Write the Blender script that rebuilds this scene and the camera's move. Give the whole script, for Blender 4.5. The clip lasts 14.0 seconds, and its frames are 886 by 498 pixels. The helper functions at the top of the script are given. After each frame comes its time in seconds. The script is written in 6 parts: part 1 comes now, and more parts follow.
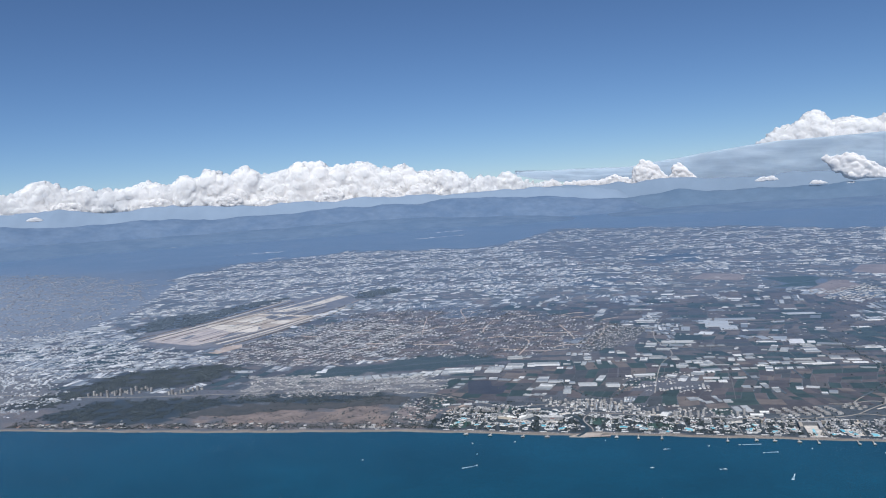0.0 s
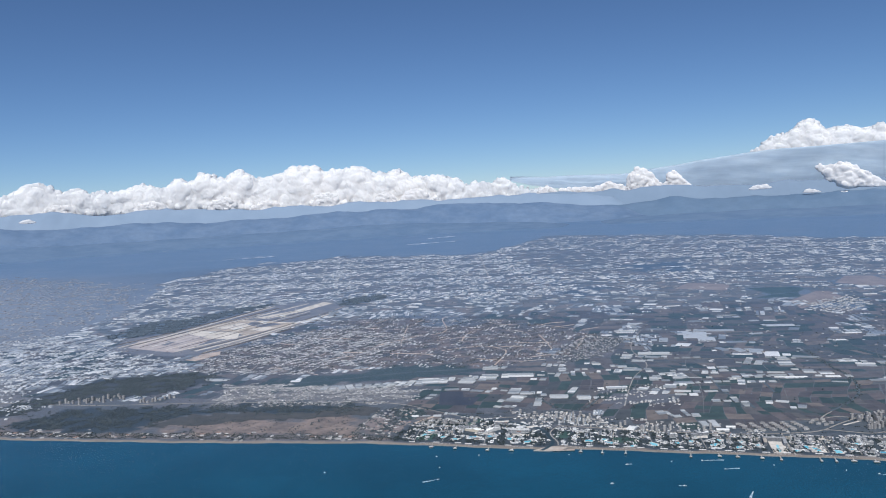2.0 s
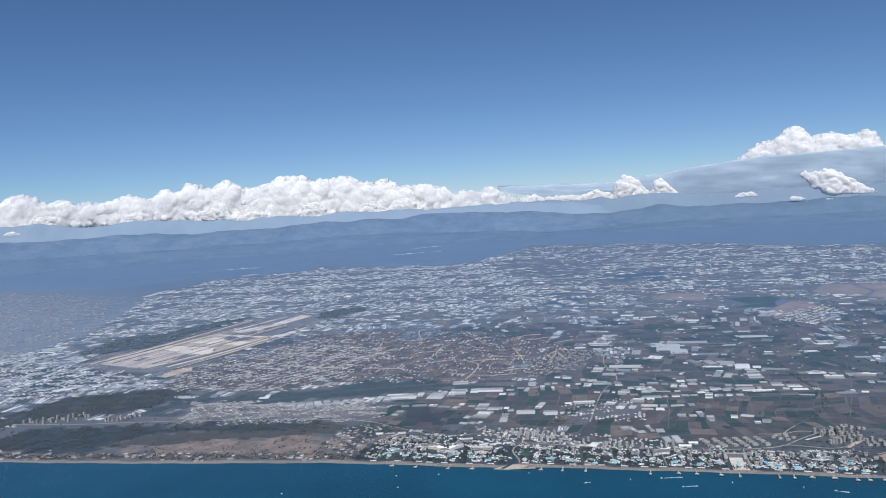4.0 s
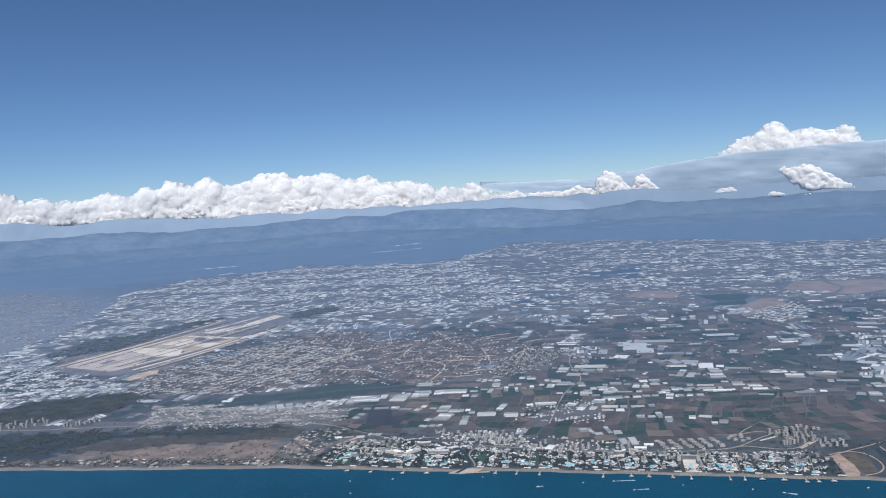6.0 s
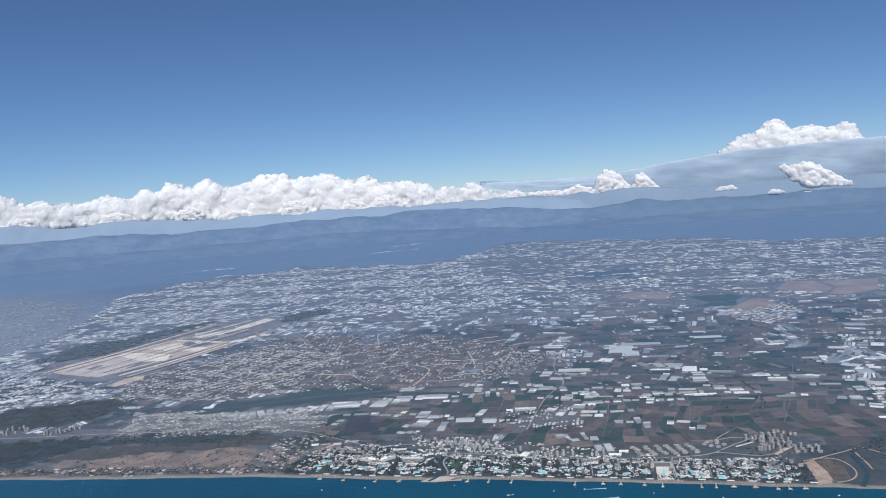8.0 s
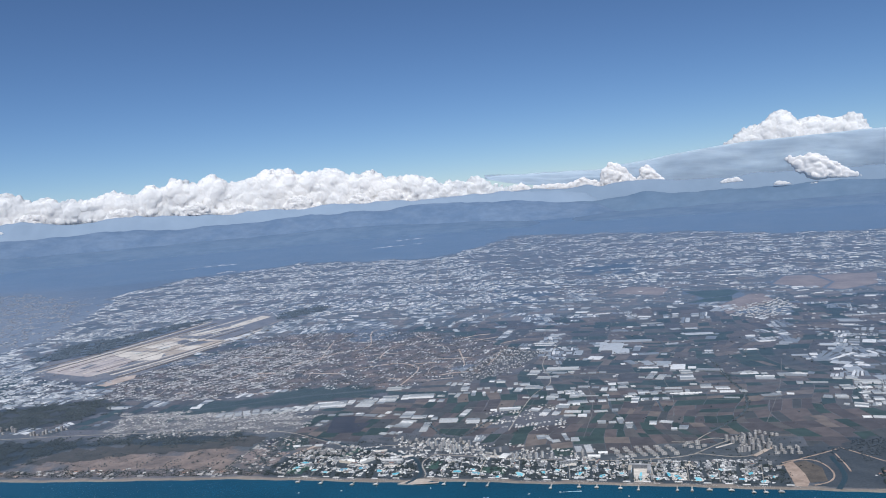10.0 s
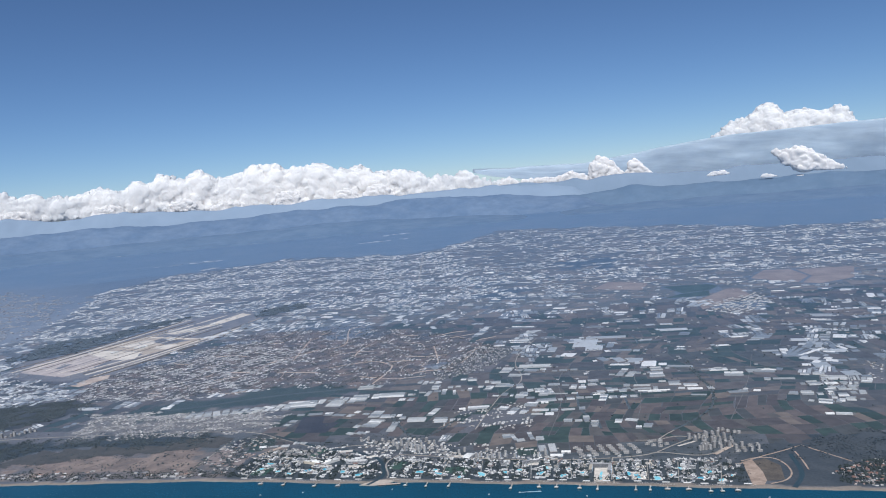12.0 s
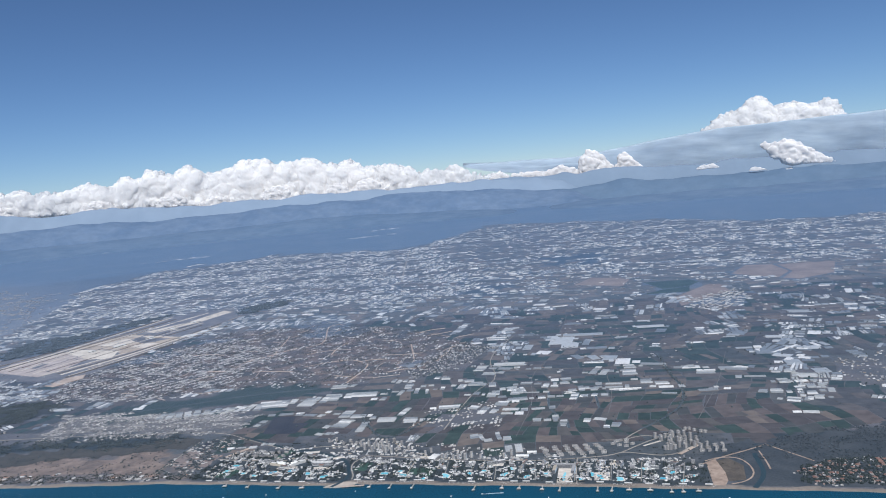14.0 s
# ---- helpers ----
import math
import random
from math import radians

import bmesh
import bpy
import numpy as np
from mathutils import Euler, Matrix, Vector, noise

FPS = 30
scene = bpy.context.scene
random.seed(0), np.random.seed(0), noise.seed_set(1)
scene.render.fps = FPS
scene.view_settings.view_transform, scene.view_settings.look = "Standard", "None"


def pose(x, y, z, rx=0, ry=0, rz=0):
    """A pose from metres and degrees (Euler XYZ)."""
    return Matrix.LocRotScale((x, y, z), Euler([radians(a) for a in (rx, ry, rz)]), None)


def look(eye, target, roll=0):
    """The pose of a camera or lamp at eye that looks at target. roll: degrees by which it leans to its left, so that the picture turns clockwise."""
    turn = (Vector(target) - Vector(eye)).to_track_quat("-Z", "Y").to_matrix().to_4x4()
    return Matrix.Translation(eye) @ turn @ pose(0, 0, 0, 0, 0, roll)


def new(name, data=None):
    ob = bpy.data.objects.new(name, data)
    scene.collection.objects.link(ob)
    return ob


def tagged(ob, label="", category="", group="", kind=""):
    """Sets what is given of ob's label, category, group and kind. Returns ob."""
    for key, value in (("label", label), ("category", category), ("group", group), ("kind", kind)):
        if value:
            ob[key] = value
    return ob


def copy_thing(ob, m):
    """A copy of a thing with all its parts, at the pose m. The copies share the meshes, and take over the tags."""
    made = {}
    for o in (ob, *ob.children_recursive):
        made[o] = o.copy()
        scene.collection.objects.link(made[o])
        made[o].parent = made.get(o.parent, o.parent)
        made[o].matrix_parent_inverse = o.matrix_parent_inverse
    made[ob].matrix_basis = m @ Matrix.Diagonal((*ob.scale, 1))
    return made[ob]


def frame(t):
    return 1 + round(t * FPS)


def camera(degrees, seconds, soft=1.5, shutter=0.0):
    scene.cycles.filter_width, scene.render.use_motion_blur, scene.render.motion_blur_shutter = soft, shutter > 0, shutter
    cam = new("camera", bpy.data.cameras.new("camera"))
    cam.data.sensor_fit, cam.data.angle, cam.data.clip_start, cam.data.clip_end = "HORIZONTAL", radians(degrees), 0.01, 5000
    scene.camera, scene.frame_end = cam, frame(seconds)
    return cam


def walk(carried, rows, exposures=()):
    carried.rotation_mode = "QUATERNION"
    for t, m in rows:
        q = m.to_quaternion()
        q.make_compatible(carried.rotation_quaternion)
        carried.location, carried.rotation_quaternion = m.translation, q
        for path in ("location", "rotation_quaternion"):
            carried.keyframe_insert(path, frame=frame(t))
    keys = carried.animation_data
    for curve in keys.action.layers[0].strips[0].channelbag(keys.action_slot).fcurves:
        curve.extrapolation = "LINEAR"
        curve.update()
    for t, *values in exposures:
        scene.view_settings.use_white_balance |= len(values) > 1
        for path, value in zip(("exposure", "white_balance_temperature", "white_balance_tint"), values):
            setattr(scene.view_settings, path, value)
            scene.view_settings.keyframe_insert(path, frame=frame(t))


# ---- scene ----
cam = camera(58.2, 14.0, soft=1.05)
PATH = [
    (0, (0.24, -0.838, 163.042), (0.23, 1.157, 162.893), -3.6),
    (0.5, (5.195, -0.532, 163.663), (5.163, 1.462, 163.514), -3.7),
    (1, (10.345, 0.027, 164.654), (10.312, 2.021, 164.505), -3.5),
    (1.5, (15.792, 0.356, 165.659), (15.771, 2.35, 165.513), -3.3),
    (2, (21.181, 0.876, 166.623), (21.177, 2.871, 166.485), -3.1),
    (2.5, (26.679, 1.476, 167.547), (26.687, 3.472, 167.419), -3.3),
    (3, (31.981, 2.622, 168.637), (31.991, 4.618, 168.519), -3.3),
    (5.5, (58.832, 5.758, 173.63), (58.873, 7.754, 173.508), -3.7),
    (6, (63.909, 6.71, 174.313), (63.961, 8.705, 174.182), -3.7),
    (6.5, (69.048, 7.388, 175.086), (69.109, 9.382, 174.95), -3.9),
    (7, (74.507, 7.708, 175.927), (74.563, 9.702, 175.789), -3.9),
    (7.5, (79.812, 8.382, 176.933), (79.86, 10.377, 176.799), -3.9),
    (8, (85.196, 9.262, 177.84), (85.238, 11.257, 177.707), -4.1),
    (10.5, (111.542, 12.515, 182.382), (111.56, 14.509, 182.228), -4.5),
    (11, (116.759, 12.701, 182.969), (116.781, 14.694, 182.812), -4.4),
    (11.5, (121.532, 12.715, 183.633), (121.561, 14.709, 183.473), -4.6),
    (12, (126.413, 12.951, 184.466), (126.451, 14.944, 184.299), -4.8),
    (12.5, (131.147, 13.323, 185.165), (131.195, 15.315, 184.995), -4.8),
    (13, (135.917, 13.809, 185.984), (135.972, 15.8, 185.808), -4.9),
    (13.5, (141.057, 14.699, 186.557), (141.113, 16.69, 186.376), -4.9),
    (14, (145.989, 15.587, 186.922), (146.041, 17.578, 186.738), -5.0),
]
walk(cam, [(t, look(eye, target, roll)) for t, eye, target, roll in PATH], exposures=[(0, 0.0, 5990, 9), (14, 0.0, 5990, 9)])

# One unit stands for ten metres of the real coast, so that the far range lies within the lens's reach.

# ---- world, sun ----
SUN_AZ, SUN_EL = 183.0, 52.0          # degrees, clockwise from ahead (+y); height over the horizon
world = bpy.data.worlds.new("sky")
scene.world = world
world.use_nodes = True
wn = world.node_tree
wn.nodes.clear()
sky = wn.nodes.new("ShaderNodeTexSky")
sky.sky_type = "NISHITA"
sky.sun_disc = False
sky.sun_elevation, sky.sun_rotation = radians(SUN_EL), radians(SUN_AZ)
sky.altitude, sky.air_density, sky.dust_density, sky.ozone_density = 3000, 0.9, 0.25, 6.0
bg = wn.nodes.new("ShaderNodeBackground")
bg.inputs["Strength"].default_value = 0.074
wo = wn.nodes.new("ShaderNodeOutputWorld")
wn.links.new(sky.outputs[0], bg.inputs[0])
wn.links.new(bg.outputs[0], wo.inputs[0])

sun_data = bpy.data.lights.new("sun", "SUN")
sun_data.energy, sun_data.angle, sun_data.color = 4.7, radians(0.5), (1.0, 0.95, 0.88)
sun = new("sun", sun_data)
_a, _e = radians(SUN_AZ), radians(SUN_EL)
SUN_WAY = Vector((math.sin(_a) * math.cos(_e), math.cos(_a) * math.cos(_e), math.sin(_e)))
sun.matrix_world = Matrix.Translation((0, -200, 600)) @ (-SUN_WAY).to_track_quat("-Z", "Y").to_matrix().to_4x4()


# ---- materials ----
class Mat:
    """A small builder for node materials."""

    def __init__(self, name):
        self.m = bpy.data.materials.new(name)
        self.m.use_nodes = True
        self.t = self.m.node_tree
        self.b = self.t.nodes["Principled BSDF"]

    def node(self, kind, **kw):
        n = self.t.nodes.new(kind)
        if "data_type" in kw:
            n.data_type, n.blend_type = kw["data_type"], kw["blend_type"]
        if "attribute_name" in kw:
            n.attribute_name = kw["attribute_name"]
        return n

    def link(self, a, b):
        self.t.links.new(a, b)

    def place(self):
        return self.node("ShaderNodeNewGeometry").outputs["Position"]

    def noise(self, scale, detail=4.0, rough=0.55, at=None):
        n = self.node("ShaderNodeTexNoise")
        n.inputs["Scale"].default_value, n.inputs["Detail"].default_value, n.inputs["Roughness"].default_value = scale, detail, rough
        self.link(at or self.place(), n.inputs["Vector"])
        return n.outputs["Fac"]

    def ramp(self, fac, stops, mode="LINEAR"):
        r = self.node("ShaderNodeValToRGB")
        r.color_ramp.interpolation = mode
        e = r.color_ramp.elements
        while len(e) < len(stops):
            e.new(0.5)
        for el, (p, c) in zip(e, stops):
            el.position, el.color = p, (*c, 1)
        self.link(fac, r.inputs[0])
        return r.outputs[0]

    def mix(self, fac, a, b, blend="MIX"):
        x = self.node("ShaderNodeMix", data_type="RGBA", blend_type=blend)
        for value, sock in ((fac, x.inputs[0]), (a, x.inputs[6]), (b, x.inputs[7])):
            if isinstance(value, (int, float)):
                sock.default_value = value
            elif isinstance(value, tuple):
                sock.default_value = (*value, 1)
            else:
                self.link(value, sock)
        return x.outputs[2]

    def finish(self, colour, rough=0.9, bump=None, strength=0.3, distance=0.2, metal=0.0, spec=0.3, haze_sheen=0.75):
        if isinstance(colour, tuple):
            self.b.inputs["Base Color"].default_value = (*colour, 1)
        else:
            self.link(colour, self.b.inputs["Base Color"])
        self.b.inputs["Roughness"].default_value = rough
        self.b.inputs["Metallic"].default_value = metal
        self.b.inputs["Specular IOR Level"].default_value = spec
        # Blue sheen stands in for aerial haze, stronger at grazing view.
        self.b.inputs["Sheen Weight"].default_value = haze_sheen
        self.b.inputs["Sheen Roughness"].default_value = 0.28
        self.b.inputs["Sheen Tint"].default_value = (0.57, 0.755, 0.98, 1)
        if bump is not None:
            n = self.node("ShaderNodeBump")
            n.inputs["Strength"].default_value, n.inputs["Distance"].default_value = strength, distance
            self.link(bump, n.inputs["Height"])
            self.link(n.outputs[0], self.b.inputs["Normal"])
        return self.m


def island(M):
    return M.node("ShaderNodeNewGeometry").outputs["Random Per Island"]


def single(M):
    return M.node("ShaderNodeObjectInfo").outputs["Random"]


def speckled(name, stops, pick=None, grain=0.6, rough=0.9, dirt=0.25, spec=0.3):
    """A palette picked piece by piece (or object by object), with grain and dirt over it."""
    M = Mat(name)
    fac = {None: island, "object": single}[pick](M)
    c = M.ramp(fac, stops, "CONSTANT")
    g = M.noise(grain, 5)
    c = M.mix(dirt, c, M.ramp(g, [(0.3, (0.35, 0.34, 0.33)), (0.7, (1.15, 1.13, 1.1))]), "MULTIPLY")
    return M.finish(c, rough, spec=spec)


def two_tone(name, a, b, scale, fine, rough=0.9, bump=0.3, spec=0.2, lo=0.38, hi=0.62, grain=0.5, haze_sheen=0.75):
    """Two colours in patches, with a finer grain, relief and the haze sheen."""
    M = Mat(name)
    n1, n2 = M.noise(scale, 6, 0.62), M.noise(fine, 4)
    c = M.ramp(n1, [(lo, a), (hi, b)])
    c = M.mix(grain, c, M.ramp(n2, [(0.25, (0.6, 0.6, 0.6)), (0.75, (1.35, 1.35, 1.35))]), "MULTIPLY")
    return M.finish(c, rough, n2, bump, 0.3, spec=spec, haze_sheen=haze_sheen)


def ground_material():
    """Dry plain with land cover carried by two attributes of the sheet: woods, scrub, bare soil; sand, built-up, marsh.
    Haze is painted over far ground.
    """
    M = Mat("plain_soil")
    big, mid, fine = M.noise(0.006, 5), M.noise(0.035, 6, 0.65), M.noise(0.35, 5, 0.7)
    c = M.ramp(mid, [(0.3, (0.082, 0.095, 0.110)), (0.5, (0.117, 0.120, 0.135)), (0.72, (0.158, 0.151, 0.158))])
    c = M.mix(M.ramp(big, [(0.42, (0, 0, 0)), (0.6, (0.7, 0.7, 0.7))]), c, (0.082, 0.098, 0.108))
    a = M.node("ShaderNodeSeparateColor")
    b = M.node("ShaderNodeSeparateColor")
    d = M.node("ShaderNodeSeparateColor")
    M.link(M.node("ShaderNodeAttribute", attribute_name="cover_c").outputs["Color"], d.inputs[0])
    for sep, name in ((a, "cover_a"), (b, "cover_b")):
        at = M.node("ShaderNodeAttribute", attribute_name=name)
        M.link(at.outputs["Color"], sep.inputs[0])
    far_haze = at.outputs["Alpha"]
    covers = (
        (b.outputs[1], M.ramp(fine, [(0.3, (0.10, 0.105, 0.115)), (0.7, (0.205, 0.2, 0.2))])),
        (a.outputs[2], M.mix(M.ramp(M.noise(0.05, 7, 0.7), [(0.46, (0, 0, 0)), (0.56, (1, 1, 1))]), M.ramp(mid, [(0.3, (0.066, 0.074, 0.084)), (0.7, (0.118, 0.108, 0.108))]), M.ramp(M.noise(0.16, 6, 0.7), [(0.35, (0.132, 0.108, 0.102)), (0.62, (0.228, 0.184, 0.166))]))),
        (a.outputs[1], M.ramp(M.noise(0.06, 7, 0.7), [(0.36, (0.120, 0.104, 0.096)), (0.5, (0.200, 0.162, 0.142)), (0.66, (0.275, 0.220, 0.190))])),
        (b.outputs[2], M.ramp(mid, [(0.3, (0.040, 0.062, 0.066)), (0.7, (0.062, 0.084, 0.084))])),
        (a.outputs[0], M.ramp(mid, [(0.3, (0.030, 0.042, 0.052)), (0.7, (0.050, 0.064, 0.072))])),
        # Painted haze: blue on distant ground, then paler over the west.
        (far_haze, M.mix(0.5, M.ramp(mid, [(0.3, (0.104, 0.152, 0.216)), (0.7, (0.142, 0.194, 0.264))]), M.ramp(M.noise(0.007, 8, 0.72), [(0.40, (0.096, 0.150, 0.224)), (0.52, (0.122, 0.174, 0.244)), (0.62, (0.180, 0.220, 0.280))]))),
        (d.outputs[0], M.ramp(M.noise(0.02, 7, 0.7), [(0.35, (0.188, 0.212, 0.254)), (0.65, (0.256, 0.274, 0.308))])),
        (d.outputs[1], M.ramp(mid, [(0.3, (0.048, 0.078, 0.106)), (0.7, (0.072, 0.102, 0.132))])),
        (b.outputs[0], M.ramp(mid, [(0.3, (0.18, 0.158, 0.138)), (0.7, (0.26, 0.228, 0.2))])),
    )
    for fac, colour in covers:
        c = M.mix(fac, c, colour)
    c = M.mix(0.55, c, M.ramp(fine, [(0.2, (0.5, 0.5, 0.5)), (0.8, (1.45, 1.45, 1.45))]), "MULTIPLY")
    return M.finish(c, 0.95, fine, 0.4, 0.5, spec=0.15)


def water_material(name, deep, rough=0.16, ripple=0.9, spec=0.5):
    M = Mat(name)
    slow, waves = M.noise(0.012, 4), M.noise(ripple, 6, 0.7)
    lo = tuple(v * 0.86 for v in deep)
    hi = tuple(v * 1.12 for v in deep)
    return M.finish(M.ramp(slow, [(0.35, lo), (0.65, hi)]), rough, waves, 0.35, 0.25, spec=spec, haze_sheen=0.0)


def cloud_material(name, colour, through_light=0.4, relief=3.0, depth=40.0):
    M = Mat(name)
    n = M.noise(0.012, 5)
    c = M.ramp(n, [(0.3, tuple(v * 0.93 for v in colour)), (0.7, colour)])
    if not depth:
        stretch = M.node("ShaderNodeMapping")
        stretch.inputs["Scale"].default_value = (0.25, 1.0, 2.5)
        M.link(M.place(), stretch.inputs["Vector"])
        c = M.mix(1.0, c, M.ramp(M.noise(0.011, 6, 0.6, stretch.outputs[0]), [(0.34, (0.88, 0.89, 0.91)), (0.66, (1.08, 1.06, 1.05))]), "MULTIPLY")
    M.finish(c, 1.0, M.noise(0.03, 3, 0.5), 0.15, relief, spec=0.0, haze_sheen=0.0)
    M.b.subsurface_method = "RANDOM_WALK"
    M.b.inputs["Subsurface Weight"].default_value = 1.0 if depth else 0.0
    M.b.inputs["Subsurface Radius"].default_value = (1.0, 1.0, 1.0)
    M.b.inputs["Subsurface Scale"].default_value = depth
    soft = M.node("ShaderNodeBsdfTranslucent")
    M.link(c, soft.inputs[0])
    both = M.node("ShaderNodeMixShader")
    both.inputs[0].default_value = through_light
    M.link(M.b.outputs[0], both.inputs[1])
    M.link(soft.outputs[0], both.inputs[2])
    M.link(both.outputs[0], M.t.nodes["Material Output"].inputs[0])
    return M.m


GROUND = ground_material()
SEA = water_material("sea_water", (0.006, 0.060, 0.102))
LAGOON = water_material("still_water", (0.035, 0.06, 0.078), 0.5, 0.9, 0.15)
POOL = speckled("pool_water", [(0.0, (0.16, 0.55, 0.68)), (0.5, (0.28, 0.68, 0.78)), (0.8, (0.10, 0.42, 0.60))], "object", 1.0, 0.15, 0.1, 0.5)
CLOUD = cloud_material("sunlit_cloud", (0.87, 0.845, 0.825), 0.2, depth=60.0)
CLOUD_SMALL = cloud_material("small_sunlit_cloud", (0.79, 0.77, 0.76), 0.2, depth=9.0)
STRATUS = cloud_material("grey_cloud", (0.84, 0.92, 0.98), 0.8, depth=0.0)
# Pale blues of two added ridges that stand in for haze.
HAZE_RIDGE = two_tone("haze_band_ridge", (0.205, 0.27, 0.36), (0.225, 0.29, 0.38), 0.004, 0.012, bump=0.1, grain=0.08, haze_sheen=0.0)
HAZE_RIDGE_DIM = two_tone("haze_band_ridge_dim", (0.175, 0.235, 0.315), (0.19, 0.25, 0.332), 0.004, 0.012, bump=0.1, grain=0.08, haze_sheen=0.0)
# Aerial haze is painted into these blue mountain colours.
MOUNTAIN_MID = two_tone("haze_blue_mid_mountain", (0.104, 0.162, 0.246), (0.124, 0.184, 0.270), 0.006, 0.02, bump=0.2, grain=0.15, haze_sheen=0.0)
MOUNTAIN = two_tone("haze_blue_wooded_mountain", (0.106, 0.164, 0.262), (0.138, 0.198, 0.296), 0.009, 0.03, bump=0.3, grain=0.2, haze_sheen=0.0)
PINE = two_tone("pine_crowns", (0.060, 0.079, 0.093), (0.086, 0.106, 0.118), 0.06, 0.9)
# Foothill blue also holds painted haze.
FOOTHILL = two_tone("hazy_foothills", (0.104, 0.166, 0.266), (0.128, 0.192, 0.292), 0.01, 0.03, bump=0.3, grain=0.12, haze_sheen=0.0)
# Paler, bluer copy of the pine crowns, haze painted in.
WOOD_HAZE = two_tone("hazy_pine_crowns", (0.094, 0.126, 0.164), (0.114, 0.146, 0.184), 0.06, 0.9)
PALE_EARTH = two_tone("pale_reddish_earth", (0.36, 0.305, 0.28), (0.51, 0.445, 0.41), 0.05, 0.4)
VERGE = two_tone("dry_verge", (0.125, 0.132, 0.15), (0.20, 0.195, 0.20), 0.05, 0.5)
FLAT_WALL = speckled("weathered_flat_render", [(0.0, (0.40, 0.385, 0.37)), (0.4, (0.50, 0.485, 0.46)), (0.75, (0.31, 0.295, 0.285))], "object", 0.6, 0.8, 0.3)
FLAT_ROOF = speckled("flat_roofing", [(0.0, (0.30, 0.29, 0.285)), (0.5, (0.40, 0.385, 0.37)), (0.8, (0.24, 0.235, 0.235))], "object", 0.6, 0.85, 0.35)
FALLOW = two_tone("pinkish_fallow_soil", (0.19, 0.16, 0.152), (0.275, 0.235, 0.22), 0.03, 0.3)
CROP = two_tone("irrigated_crop", (0.038, 0.066, 0.066), (0.06, 0.092, 0.086), 0.04, 0.4)
TOWN_WALL = speckled("town_render", [(0.0, (0.26, 0.262, 0.275)), (0.3, (0.35, 0.35, 0.355)), (0.55, (0.20, 0.20, 0.215)), (0.72, (0.43, 0.425, 0.42)), (0.93, (0.68, 0.675, 0.66))], None, 0.6, 0.9, 0.3)
FOREST_FLOOR = two_tone("forest_floor", (0.048, 0.060, 0.074), (0.068, 0.080, 0.094), 0.05, 0.6, haze_sheen=0.4)
FLAT_SHADE = two_tone("flat_balcony_shade", (0.20, 0.20, 0.21), (0.28, 0.28, 0.29), 0.8, 3.0, 0.5)
PINE_SHADE = two_tone("dark_pine_crowns", (0.048, 0.064, 0.082), (0.068, 0.084, 0.102), 0.06, 0.9, haze_sheen=0.5)
SCRUB = two_tone("dark_dune_scrub", (0.060, 0.066, 0.070), (0.086, 0.086, 0.086), 0.12, 0.9, haze_sheen=0.4)
GARDEN = two_tone("garden_trees", (0.026, 0.038, 0.042), (0.048, 0.062, 0.062), 0.2, 1.5, haze_sheen=0.4)
LAWN = two_tone("lawn", (0.034, 0.074, 0.06), (0.055, 0.10, 0.078), 0.1, 0.8)
PLASTIC = speckled("greenhouse_film", [(0.0, (0.36, 0.39, 0.42)), (0.25, (0.22, 0.25, 0.285)), (0.47, (0.50, 0.525, 0.55)), (0.68, (0.18, 0.205, 0.24)), (0.8, (0.76, 0.765, 0.77))], None, 0.25, 0.45, 0.35, 0.4)
# Copy of the film for far greenhouses, haze painted into its tones.
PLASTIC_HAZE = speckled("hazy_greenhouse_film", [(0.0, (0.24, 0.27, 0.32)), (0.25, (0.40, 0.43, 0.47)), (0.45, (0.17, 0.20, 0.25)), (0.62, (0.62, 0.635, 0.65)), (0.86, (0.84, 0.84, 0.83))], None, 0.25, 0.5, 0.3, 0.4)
PLASTIC_NEAR = speckled("greenhouse_cover", [(0.0, (0.41, 0.425, 0.43)), (0.3, (0.31, 0.33, 0.345)), (0.52, (0.52, 0.53, 0.53)), (0.72, (0.24, 0.26, 0.28)), (0.9, (0.74, 0.74, 0.73))], "object", 0.35, 0.45, 0.35, 0.4)
FIELDS = [(0.0, (0.092, 0.086, 0.090)), (0.22, (0.134, 0.117, 0.116)), (0.40, (0.044, 0.068, 0.064)), (0.56, (0.078, 0.085, 0.088)), (0.68, (0.176, 0.152, 0.138)), (0.78, (0.052, 0.080, 0.074)), (0.90, (0.116, 0.112, 0.110))]
# Far and middle field palettes, shifted to blue as painted haze.
FIELDS_FAR_HAZE = [(0.0, (0.130, 0.144, 0.160)), (0.25, (0.168, 0.166, 0.174)), (0.45, (0.092, 0.116, 0.135)), (0.65, (0.122, 0.140, 0.156)), (0.85, (0.194, 0.182, 0.182))]
FIELDS_MID_HAZE = [(0.0, (0.090, 0.096, 0.108)), (0.22, (0.122, 0.118, 0.124)), (0.40, (0.048, 0.074, 0.080)), (0.56, (0.080, 0.094, 0.106)), (0.68, (0.160, 0.148, 0.146)), (0.78, (0.058, 0.086, 0.090)), (0.90, (0.108, 0.115, 0.122))]
FIELD = speckled("tilled_field", FIELDS, "object", 0.12, 0.95, 0.5, 0.1)
FIELD_FAR_HAZE = speckled("far_fields_haze", FIELDS_FAR_HAZE, None, 0.12, 0.95, 0.4, 0.1)
FIELD_FAR = speckled("tilled_fields_mid_haze", FIELDS_MID_HAZE, None, 0.12, 0.95, 0.5, 0.1)
WALLS = speckled("painted_render", [(0.0, (0.50, 0.49, 0.47)), (0.35, (0.62, 0.61, 0.60)), (0.6, (0.38, 0.36, 0.34)), (0.78, (0.55, 0.50, 0.43)), (0.92, (0.72, 0.72, 0.71))], None, 0.8, 0.85, 0.3)
